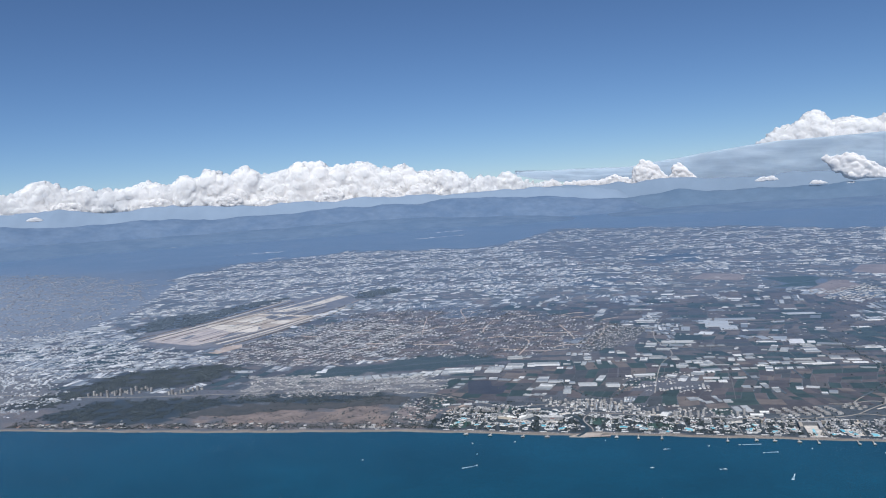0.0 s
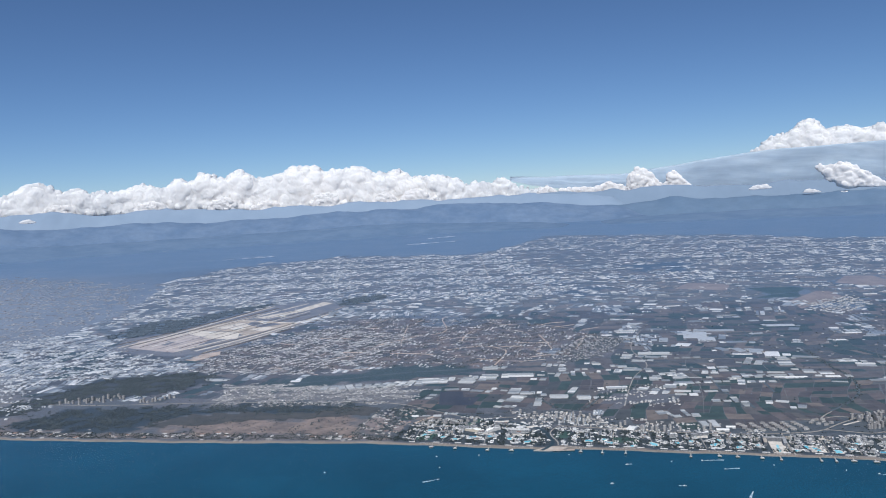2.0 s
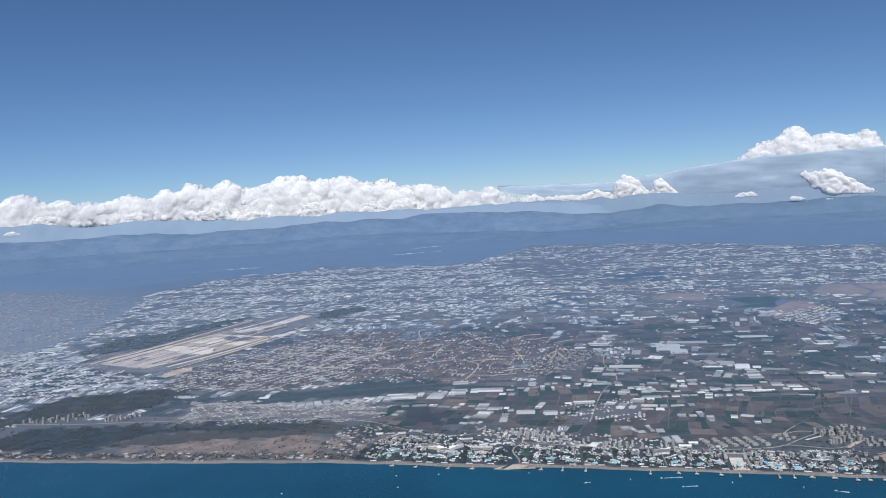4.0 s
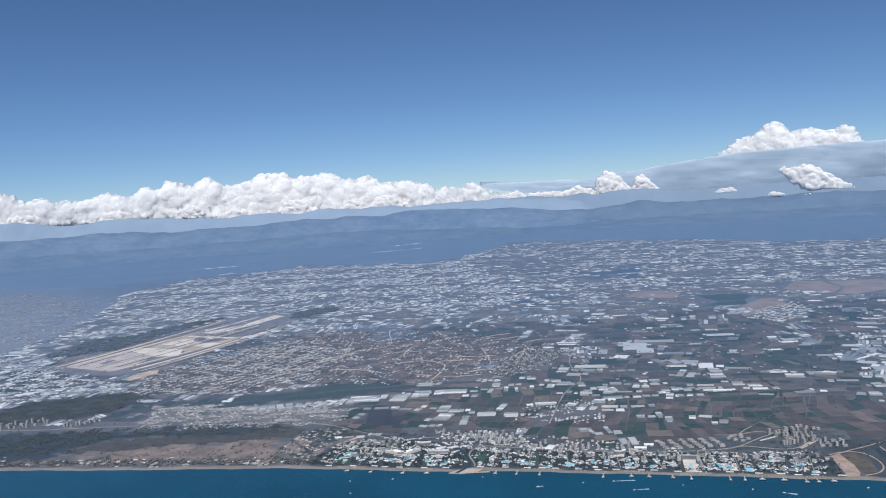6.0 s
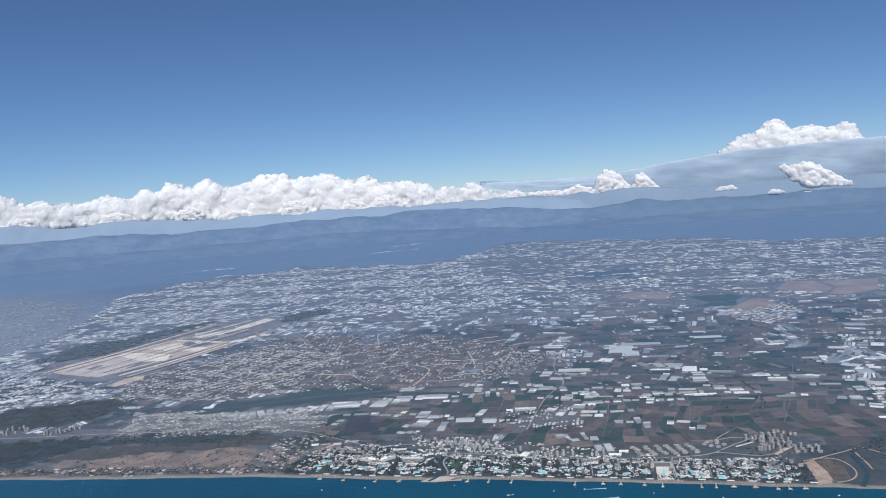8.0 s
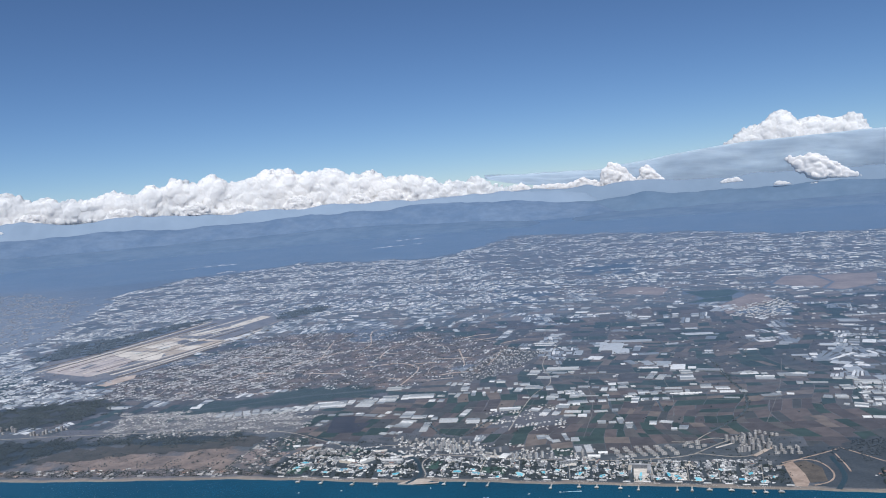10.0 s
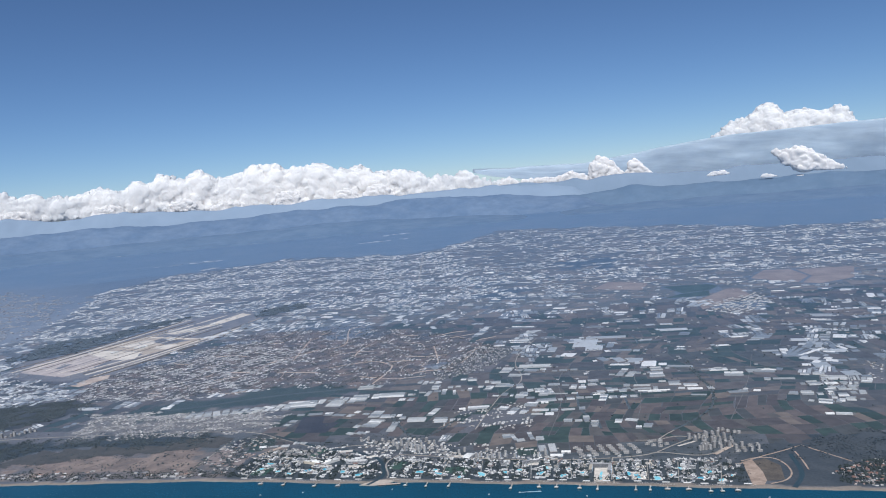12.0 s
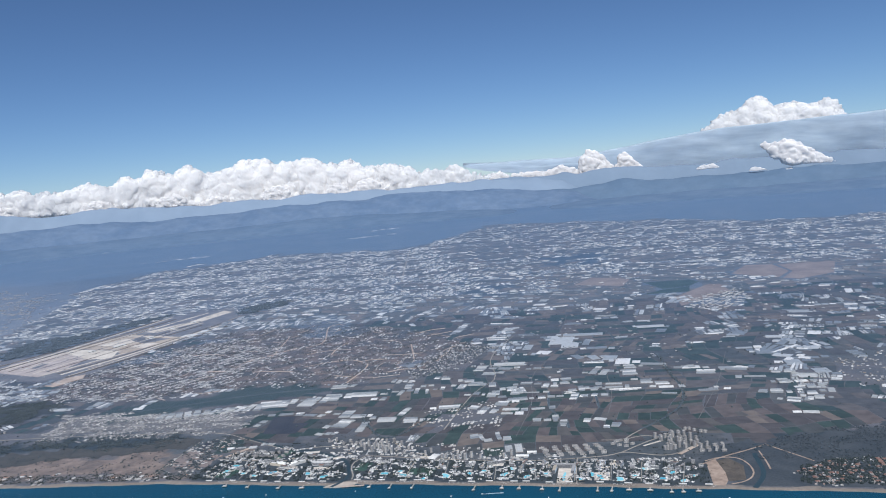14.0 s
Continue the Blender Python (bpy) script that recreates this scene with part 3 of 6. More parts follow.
# ---- clouds ----
def ico(level):
    bm = bmesh.new()
    bmesh.ops.create_icosphere(bm, subdivisions=level, radius=1)
    v = np.array([x.co[:] for x in bm.verts])
    f = np.array([[q.index for q in t.verts] for t in bm.faces])
    bm.free()
    return v, f


ICO = {k: ico(k) for k in (2, 3)}


def puffs_mesh(name, puffs, base, mat, voxel=4.0):
    """Puffs (x, y, z, radius) fused into one billowing skin, cut flat below."""
    vs, fs, k = [], [], 0
    for x, y, z, r in puffs:
        tv, tf = ICO[3 if r > 25 else 2]
        vs.append(tv * r + (x, y, z))
        fs.append(tf + k)
        k += len(tv)
    v = np.concatenate(vs)
    low = v[:, 2] < base
    v[low, 2] = base + (v[low, 2] - base) * 0.15
    rough = part(name, fast_mesh(name, v, np.concatenate(fs), [mat]))
    skin = rough.modifiers.new("skin", "REMESH")
    skin.mode, skin.voxel_size = "VOXEL", voxel
    ease = rough.modifiers.new("ease", "SMOOTH")
    ease.iterations, ease.factor = 4, 0.5
    me = bpy.data.meshes.new_from_object(rough.evaluated_get(bpy.context.evaluated_depsgraph_get()))
    bpy.data.objects.remove(rough)
    n = len(me.vertices)
    co, no = np.empty(3 * n, np.float32), np.empty(3 * n, np.float32)
    me.vertices.foreach_get("co", co)
    me.vertex_normals.foreach_get("vector", no)
    co, no = co.reshape(-1, 3), no.reshape(-1, 3)
    up = np.array([17 * abs(noise.noise((a / 42, b / 42, c / 42))) + 8 * abs(noise.noise((a / 19, b / 19, c / 19 + 7)))
                   + 2.8 * abs(noise.noise((a / 10, b / 10, c / 10 + 3))) - 5.0 for a, b, c in co.tolist()])
    up *= np.clip((co[:, 2] - base) / 18, 0.35, 1) * min(1.0, 0.35 + len(puffs) / 200)
    me.vertices.foreach_set("co", (co + no * up[:, None]).astype(np.float32).ravel())
    me.polygons.foreach_set("use_smooth", np.ones(len(me.polygons), bool))
    if not me.materials:
        me.materials.append(mat)
    me.update()
    me.name = name
    return me


def polar(az, dist):
    return 60 + dist * math.sin(radians(az)), dist * math.cos(radians(az))


def interp(pairs, x):
    return float(np.interp(x, [p[0] for p in pairs], [p[1] for p in pairs]))


def heaped_cloud(a0, a1, tops, bases, dist, seed, label, mat=None, group="cloud bank", fine=1.0):
    """A heaped cloud between two azimuths: a swelling core under a line of tops, with billows on its face."""
    rng = random.Random(seed)
    mid_az = (a0 + a1) / 2
    place = lambda az: (radians(az - mid_az) * dist, 172 + dist * math.tan(radians(interp(bases, az))), 172 + dist * math.tan(radians(interp(tops, az))))
    high = max(place(a0 + (a1 - a0) * k / 12)[2] - place(a0 + (a1 - a0) * k / 12)[1] for k in range(13))
    step = math.degrees(high * 0.13 / dist) * fine
    puffs, low = [], 1e9
    az = a0
    while az <= a1:
        u, base, top = place(az)
        low = min(low, base)
        h = max(6.0, top - base)
        for f, r in ((0.2, 0.30), (0.45, 0.30), (0.66, 0.25)):
            puffs.append((u, rng.uniform(-0.12, 0.12) * h, base + f * h, r * h * rng.uniform(0.85, 1.1)))
        r = h * rng.uniform(0.10, 0.19)
        puffs.append((u, rng.uniform(-0.1, 0.15) * h, top - r, r))
        for _ in range(9):
            f = rng.random() ** 0.8
            r = h * rng.uniform(0.05, 0.13) * (1.15 - 0.4 * f)
            puffs.append((u + rng.uniform(-0.1, 0.1) * h, -h * (0.34 - 0.26 * f) * rng.uniform(0.6, 1.2), max(base + r * 0.4, base + f * h - r), r))
        az += step * rng.uniform(0.7, 1.3)
    me = puffs_mesh("cumulus_cloud", puffs, low, mat or CLOUD, 4.4 if high > 90 else 2.4)
    n = len(me.vertices)
    co = np.empty(3 * n, np.float32)
    me.vertices.foreach_get("co", co)
    co = co.reshape(-1, 3)
    bend_a, reach = co[:, 0] / dist, dist + co[:, 1] * 0.52
    co[:, 0], co[:, 1] = reach * np.sin(bend_a), reach * np.cos(bend_a) - dist
    me.vertices.foreach_set("co", co.ravel())
    me.update()
    ob = tagged(part("cumulus_cloud", me), label, "cloud", group)
    x, y = polar(mid_az, dist)
    ob.matrix_basis = pose(x, y, 0, 0, 0, -mid_az)
    return ob


TOPS = [(-36, 1.7), (-33, 1.9), (-31, 1.5), (-29.6, 1.3), (-28.8, 1.4), (-27.5, 2.08), (-26.8, 1.9), (-25.8, 1.38), (-25.0, 1.64), (-24.3, 1.31), (-22.6, 1.29), (-20.8, 1.76), (-20.1, 1.42), (-19.3, 1.42), (-18.7, 2.04), (-18.0, 1.66), (-17.0, 2.23), (-16.2, 2.11), (-15.5, 1.81), (-14.7, 2.43), (-13.6, 1.79), (-12.7, 1.78), (-11.5, 2.03), (-10.9, 2.44), (-9.3, 2.4), (-8.8, 1.89), (-8.2, 2.14), (-7.6, 1.99), (-6.6, 2.25), (-5.9, 2.14), (-5.4, 1.71), (-5.0, 1.85), (-4.4, 1.49), (-3.4, 1.96), (-2.7, 1.28), (-0.6, 1.36)]
TOPS += [(0.6, 1.05), (1.4, 0.6), (2.3, 0.87), (2.8, 0.51), (4.2, 1.0), (4.5, 0.5), (6.0, 0.01), (7.1, 0.15), (7.8, -0.18), (9.2, -0.06), (10.4, -0.13), (11.4, 0.21), (12.6, -0.25), (13.0, 0.71), (13.4, 1.08), (14.0, 0.81), (14.9, -0.19), (15.3, -0.02), (15.7, 0.74), (16.2, 0.32), (16.8, -0.3), (17.3, -0.7)]
BASES = [(-36, -0.15), (-29, -0.23), (-27, -0.14), (-24, -0.18), (-17, -0.25), (-13.2, -0.5), (-7.3, -0.6), (-3.3, -0.75), (4.8, -0.61), (8.8, -0.56), (14.7, -0.77), (17.3, -0.8)]
for k, (a0, a1) in enumerate(((-36, 7.6), (8.0, 14.9), (15.2, 17.2))):
    heaped_cloud(a0, a1, TOPS, BASES, 4600 - 20 * (k % 2), 40 + k, "long bank of white heaped cloud with a flat grey base" if k == 0 else "small white heaped cloud in a low row", CLOUD if k == 0 else CLOUD_SMALL, fine=1.0 if k == 0 else 0.4)


def puff(az, wide, el0, el1, dist, seed, label):
    """A small cloud with a domed top."""
    arch = [(az + wide * (t / 8 - 0.5), el0 + 0.08 + (el1 - el0 - 0.08) * math.sin(math.pi * t / 8) ** 0.7) for t in range(9)]
    heaped_cloud(arch[0][0], arch[-1][0], arch, [(az, el0)], dist, seed, label, CLOUD_SMALL, "small clouds")


for k, (az, wide, el0, el1) in enumerate(((-26.0, 2.4, -0.2, 0.6), (-20.5, 2.6, -0.3, 0.5), (-15.8, 2.2, -0.35, 0.55), (-12.9, 2.6, -0.75, 0.15), (-8.8, 2.4, -0.6, 0.5), (-4.6, 2.0, -0.75, 0.3), (-2.4, 2.4, -0.78, 0.45), (7.0, 1.6, -0.6, 0.1))):
    puff(az, wide, el0, el1, 4500, 90 + k, "bright white billow before the cloud bank")
puff(-28.0, 1.0, -0.55, -0.25, 4130, 80, "small white cloud under the bank")
puff(21.3, 1.5, -0.9, -0.6, 4130, 74, "small lone white cloud below the grey sheet")
puff(24.4, 1.1, -1.3, -1.05, 4130, 76, "faint small cloud fragment")
puff(26.3, 0.9, -1.5, -1.28, 4130, 77, "faint small cloud fragment")
heaped_cloud(24.7, 29.1, [(24.7, 0.5), (25.4, 0.46), (26.4, 0.63), (27.1, 0.22), (28, -0.35), (29.1, -1.0)], [(24.7, 0.25), (25.4, -0.4), (26.4, -0.95), (29.1, -1.15)], 4150, 75, "white slanting heaped cloud before the grey sheet", CLOUD_SMALL, "small clouds")
heaped_cloud(20.9, 29.5, [(20.9, 1.7), (22.1, 2.55), (23.3, 2.82), (23.9, 3.4), (24.5, 3.56), (24.9, 3.2), (25.25, 2.7), (25.5, 2.85), (26.5, 2.98), (27.3, 2.7), (28.1, 2.76), (28.6, 3.0), (29.1, 2.5), (29.5, 1.8)], [(20, 1.0)], 5000, 78, "tall white cloud top behind the grey sheet", None, "small clouds")


def stratus_sheet():
    """A broad grey layer whose near edge hangs higher than its far end."""
    nu, nw = 150, 26
    az = np.linspace(4.5, 39, nu)
    near_el = np.interp(az, [4.5, 9, 12.4, 15.5, 17.4, 20.3, 22, 25, 29, 34, 39], [0.74, 0.68, 0.62, 0.95, 1.21, 1.51, 1.64, 1.68, 1.76, 1.8, 1.8])
    far_el = np.interp(az, [4.5, 6, 9, 14, 17, 22, 29, 39], [0.62, 0.2, -0.3, -0.5, -0.6, -0.7, -0.75, -0.8])
    W = np.linspace(0, 1, nw)
    A = np.radians(az)[:, None] + 0 * W
    ahead = np.clip((19 - az) / 3, 0, 1)[:, None]
    D = 4620 + 20 * ahead + 370 * W[None] + 25 * np.sin(A * 60)
    wob = np.array([[noise.fractal((a * 22, w * 2.2, 3.0), 0.9, 2.0, 5) for w in W] for a in A[:, 0]])
    Zl = 172 + D * np.tan(np.radians(near_el[:, None] * (1 - W) + far_el[:, None] * W)) + wob * 7 * np.sin(np.pi * W)[None] + wob * 3
    X, Y = 60 + D * np.sin(A), D * np.cos(A)
    thick = 16 * np.sqrt(np.clip(np.sin(np.pi * np.clip(W, 0.02, 0.98)), 0, 1))[None] + 0.6
    v = np.concatenate([np.stack([X, Y, Zl], -1).reshape(-1, 3), np.stack([X, Y, Zl + thick], -1).reshape(-1, 3)])
    idx = np.arange(nu * nw).reshape(nu, nw)
    a, b, c, d = idx[:-1, :-1].ravel(), idx[1:, :-1].ravel(), idx[1:, 1:].ravel(), idx[:-1, 1:].ravel()
    n = nu * nw
    f = [np.stack([a, c, b], 1), np.stack([a, d, c], 1), np.stack([a, b, c], 1) + n, np.stack([a, c, d], 1) + n]
    for e in (idx[:, 0], idx[:, -1], idx[0], idx[-1]):
        f += [np.stack([e[:-1], e[1:], e[1:] + n], 1), np.stack([e[:-1], e[1:] + n, e[:-1] + n], 1)]
    me = fast_mesh("stratus_cloud", v, np.concatenate(f), [STRATUS], smooth=True)
    tagged(part("stratus_cloud", me), "broad grey cloud sheet with a sharp rising edge", "cloud")


stratus_sheet()


# ---- small templates ----
def span_template(spans):
    """A block of arched plastic spans, unit size, open below."""
    ys = np.linspace(-0.5, 0.5, 2 * spans + 1)
    zs = np.array([0.72 if i % 2 == 0 else 1.0 for i in range(2 * spans + 1)])
    n = len(ys)
    v = [(-0.5, y, z) for y, z in zip(ys, zs)] + [(0.5, y, z) for y, z in zip(ys, zs)]
    v += [(-0.5, y, 0) for y in ys] + [(0.5, y, 0) for y in ys]
    f = []
    for i in range(n - 1):
        f += [(i, n + i, n + i + 1, i + 1), (2 * n + i, i, i + 1, 2 * n + i + 1), (n + i, 3 * n + i, 3 * n + i + 1, n + i + 1)]
    f += [(2 * n, 3 * n, n, 0), (4 * n - 1, 3 * n - 1, n - 1, 2 * n - 1)]
    return np.array(v), tri(f)


HOUSE_V = box(-0.5, -0.5, 0, 0.5, 0.5, 0.9) + box(-0.54, -0.54, 0.9, 0.54, 0.54, 1.0) + box(-0.2, -0.1, 1.0, 0.25, 0.3, 1.22)
HOUSE_F = tri([tuple(i + 8 * b for i in q) for b in range(3) for q in BOX_Q[:5]])
HOUSE_M = np.array([0] * 10 + [1] * 10 + [0] * 8 + [1] * 2)
LOW_V = box(-0.5, -0.5, 0, 0.5, 0.5, 1.0)
LOW_F = tri(BOX_Q[:5])
LOW_M = np.array([0] * 8 + [1] * 2)
GABLE_V = [(-0.5, -0.5, 0), (0.5, -0.5, 0), (0.5, 0.5, 0), (-0.5, 0.5, 0), (-0.5, -0.5, 0.6), (0.5, -0.5, 0.6), (0.5, 0.5, 0.6), (-0.5, 0.5, 0.6), (-0.28, 0, 1), (0.28, 0, 1)]
GABLE_F = tri([(0, 1, 5, 4), (1, 2, 6, 5), (2, 3, 7, 6), (3, 0, 4, 7), (4, 5, 9, 8), (6, 7, 8, 9), (5, 6, 9), (7, 4, 8)])
GABLE_M = np.array([0] * 8 + [1] * 6)


def crown_template(seed):
    """A ragged tree crown over a short stem."""
    r = random.Random(seed)
    v, f = [], []
    rings = [(0.0, 0.12), (0.28, 0.40), (0.68, 0.46)]
    for z, rad in rings:
        for k in range(5):
            a = k * math.pi * 0.4 + z * 2
            q = rad * r.uniform(0.7, 1.25)
            v.append((q * math.cos(a), q * math.sin(a), z + r.uniform(-0.06, 0.06) * (z > 0.1)))
    v.append((0.03, 0, 1.0))
    for i in range(2):
        for k in range(5):
            f.append((i * 5 + k, i * 5 + (k + 1) % 5, (i + 1) * 5 + (k + 1) % 5, (i + 1) * 5 + k))
    f += [(10 + k, 10 + (k + 1) % 5, 15) for k in range(5)]
    return np.array(v), tri(f)


CROWNS = [crown_template(s) for s in range(3)]


def stuff(name, pieces, mats, label, category, smooth=False):
    """Joins scattered pieces (verts, tris, material index) into one object."""
    vs, fs, ms, k = [], [], [], 0
    for v, f, m in pieces:
        if len(v):
            vs.append(v), fs.append(f + k), ms.append(m if m is not None else np.zeros(len(f), int))
            k += len(v)
    if k == 0:
        return None
    me = fast_mesh(name, np.concatenate(vs), np.concatenate(fs), mats, np.concatenate(ms), smooth)
    return tagged(part(name, me), label, category, kind="stuff")


def pick_in(poly, n, rng, spread=6.0):
    """Random places within an outline whose edge is ragged."""
    xs, ys = [p[0] for p in poly], [p[1] for p in poly]
    x, y = rng.uniform(min(xs), max(xs), n * 3), rng.uniform(min(ys), max(ys), n * 3)
    ok = inside(poly, x + spread * wobble(x, y, 30, 5), y + spread * wobble(x, y, 30, 6))
    return x[ok][:n], y[ok][:n]


def trees(name, x, y, lo, hi, mat, label, rng, squat=0.8):
    pieces = []
    kind = rng.integers(0, 3, len(x))
    for k, (tv, tf) in enumerate(CROWNS):
        w = kind == k
        n = int(w.sum())
        s = rng.uniform(lo, hi, n)
        v, f = scatter(tv, tf, np.stack([x[w], y[w], np.zeros(n)], 1), np.stack([s, s, s * squat * rng.uniform(0.7, 1.2, n)], 1), rng.uniform(0, 6.28, n), 0.12, rng)
        pieces.append((v, f, None))
    return stuff(name, pieces, [mat], label, "trees")


# ---- fields and greenhouses ----
R = np.random.default_rng(11)


def split(q, size, out, rng, depth=0):
    """Cuts a four-sided plot by slanting cuts until it is small enough."""
    q = np.asarray(q)
    c = q.mean(0)
    lu, lv = np.linalg.norm(q[1] - q[0] + q[2] - q[3]) / 2, np.linalg.norm(q[3] - q[0] + q[2] - q[1]) / 2
    want = size(c)
    if depth > 16 or (lu < want[0] * rng.uniform(0.8, 1.6) and lv < want[1] * rng.uniform(0.8, 1.6)):
        out.append(q)
        return
    s, t = rng.uniform(0.36, 0.64), rng.uniform(-0.05, 0.05)
    if lu / want[0] > lv / want[1]:
        a, b = q[0] + (q[1] - q[0]) * (s + t), q[3] + (q[2] - q[3]) * (s - t)
        split([q[0], a, b, q[3]], size, out, rng, depth + 1)
        split([a, q[1], q[2], b], size, out, rng, depth + 1)
    else:
        a, b = q[0] + (q[3] - q[0]) * (s + t), q[1] + (q[2] - q[1]) * (s - t)
        split([q[0], q[1], b, a], size, out, rng, depth + 1)
        split([a, b, q[2], q[3]], size, out, rng, depth + 1)


def uv(u, v):
    return np.array([0.0, 520.0]) + u * EU + v * EV


def plot_size(c):
    d = c[1]
    flat = math.sin(c[0] * 0.021 + 1.3) + math.sin(c[1] * 0.027 + c[0] * 0.006) > 0.2
    if d < 720:
        return (25, 12) if flat else (12, 24)
    if d < 1150:
        return (28, 16) if flat else (16, 28)
    return (22, 12) if flat or int(c[0] * 0.7 + c[1]) % 3 else (15, 20)


def bend(q):
    """The plots turn a little from district to district."""
    q = np.asarray(q, float)
    x, y = q[..., 0], q[..., 1]
    return q + np.stack([13 * wobble(x, y, 330, 41), 13 * wobble(x, y, 330, 43)], -1)


plots = []
for u0 in range(-900, 1300, 100):
    for v0, v1 in ((44, 120), (120, 240), (240, 380), (380, 540), (540, 740), (740, 980), (980, 1260), (1260, 1560), (1560, 1900), (1900, 2300)):
        j = 8 * math.sin(u0 * 0.013 + v0)
        split([uv(u0, v0), uv(u0 + 100, v0), uv(u0 + 100, v1), uv(u0, v1)], plot_size, plots, R)
plots = bend(np.array(plots))
mid = plots.mean(1)
px, py = mid[:, 0], mid[:, 1]
free = (py > coast(px) + 40) & (py < far_edge(px) + 60 * wobble(px, py, 200, 3) - 10)
for z in (Z_AIRPORT, Z_PINES, Z_BELT, Z_WOOD_N, Z_WOOD_E, Z_EAST_WOOD, Z_MARSH, Z_SCRUB, Z_BARE, Z_TOWN, Z_SUBURB, Z_CITY, Z_CITY_FAR, Z_SITE, Z_VILLAGE, Z_HAMLET, Z_VILLAGE_E, Z_VILLAGE_F, Z_RESORT):
    free &= ~inside(z, px, py)
for z in (Z_FALLOW, Z_CROP):
    free &= ~inside(z, px, py)
for z in (Z_WOOD_EAST, Z_GROVE):
    free &= ~inside(z, *warp(px, py))
free &= ~((px < -20) & (py < coast(px) + 115))
plots, px, py = plots[free], px[free], py[free]


def house_share(x, y):
    """Share of plots under plastic, by district."""
    s = np.full(len(x), 0.30)
    s = np.where((y < 640) & (x > 30), 0.14, s)
    s = np.where((y < 760) & (x > 300), 0.13, s)
    s = np.where((y > 690) & (y < 920) & (x > 60) & (x < 330), 0.50, s)
    s = np.where((y > 600) & (y < 900) & (x > 430), 0.42, s)
    s = np.where((y > 900) & (y < 1150) & (x > 190), 0.20, s)
    s = np.where((x > -20) & (x < 135) & (y < 690), 0.03, s)
    s = np.where((y > 1090) & (x < 260), 0.66, s)
    s = np.where((y > 1300) & (x >= 260), 0.40, s)
    s = np.where(inside(Z_WOOD_DARK, x, y), 0.12, s)
    s = np.where(inside(Z_WOOD_MID, *warp(x, y)), 0.09, s)
    s = np.where(inside(Z_PADDY, x, y), 0.06, s)
    s = np.where(inside(Z_OPEN_FIELDS, x, y) & (x < 425), 0.02, s)
    s = np.where((x < -230) & (y < 1500), 0.74, s)
    s = s * np.clip(1.25 - (y - 1500) / 1300, 0.45, 1.0)
    return np.clip(s * (1 + 1.25 * wobble(x, y, 170, 7) + 0.9 * wobble(x, y, 60, 27)), 0.02, 0.92)


under = R.random(len(px)) < house_share(px, py)
near_rank = np.hypot(px - 120, py - 300)


def slab(q, grow, z):
    c = q.mean(0)
    top = c + (q - c) * grow
    v = [(x, y, 0.0) for x, y in c + (q - c) * min(1.0, grow + 0.015)] + [(x, y, z) for x, y in top]
    return np.array(v)


# plots of soil and crop: the nearest as pieces of their own, the rest joined
farmland = new("farmland")
tagged(farmland, "patchwork of brown and green tilled fields", "farmland", kind="structure")
crop = np.where(~under)[0]
crop = crop[np.argsort(near_rank[crop])]
lists = []
for n, i in enumerate(crop):
    v = slab(plots[i], R.uniform(0.93, 0.985), R.uniform(0.05, 0.11))
    if n < 280:
        c = np.array([px[i], py[i], 0])
        ob = part("field", fast_mesh("field", v - c, tri(BOX_Q[:5]), [FIELD]), farmland)
        ob.location = c
    else:
        lists.append((v, tri(BOX_Q[:5]), None))
# Plots farther off get the bluer palettes with haze painted in.
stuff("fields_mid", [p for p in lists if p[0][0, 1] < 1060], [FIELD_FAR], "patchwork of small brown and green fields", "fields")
stuff("fields_far", [p for p in lists if p[0][0, 1] >= 1060], [FIELD_FAR_HAZE], "patchwork of far fields painted haze grey-blue", "fields")

# greenhouses: blocks that fill part of a plot
SPANS = {n: span_template(n) for n in (1, 2, 3, 6, 10)}
blocks = []
for i in np.where(under)[0]:
    q = plots[i]
    c, eu, ev = q.mean(0), (q[1] - q[0] + q[2] - q[3]) / 2, (q[3] - q[0] + q[2] - q[1]) / 2
    lu, lv = np.linalg.norm(eu), np.linalg.norm(ev)
    parts_n = R.integers(2, 5) if c[1] < 1220 else R.integers(3, 6)
    along = R.random() < 0.5
    for k in range(parts_n):
        s = ((k + 0.5) / parts_n - 0.5)
        if along:
            at, w, d = c + eu * s, lu / parts_n * R.uniform(0.55, 0.9), lv * R.uniform(0.35, 0.92)
        else:
            at, w, d = c + ev * s, lu * R.uniform(0.35, 0.92), lv / parts_n * R.uniform(0.5, 0.85)
        blocks.append((at[0], at[1], w, d, math.atan2(eu[1], eu[0]) + (0 if R.random() < 0.6 else math.pi / 2)))
# a long row of pale greenhouses beside the marsh
for k in range(12):
    t = k / 11
    blocks.append((-92 + 84 * t, 697 + 4 * t + R.uniform(-1, 1), 6.4, R.uniform(14, 19), LEAN_A + radians(4)))
# single blocks of the open fields, district by district: centre, width along the shore, depth
GREEN_MARSH_ROW = [(1, 704, 21.7, 21), (11, 704, 13.5, 21), (21, 707, 6.5, 14), (36, 700, 14.9, 24), (55, 708, 15.0, 21), (43, 710, 5.4, 9), (83, 709, 26.5, 14), (70, 709, 8.0, 14), (42, 660, 12.0, 6), (57, 664, 5.0, 6), (63, 606, 5.4, 6), (106, 628, 15.7, 12), (125, 621, 11.8, 13), (73, 653, 9.8, 18), (82, 644, 14.4, 9), (72, 628, 13.1, 19), (88, 615, 6.4, 24), (21, 669, 14.3, 6), (156, 646, 18.7, 9), (120, 645, 5.7, 20), (101, 688, 5.1, 8), (59, 743, 16.9, 12)]
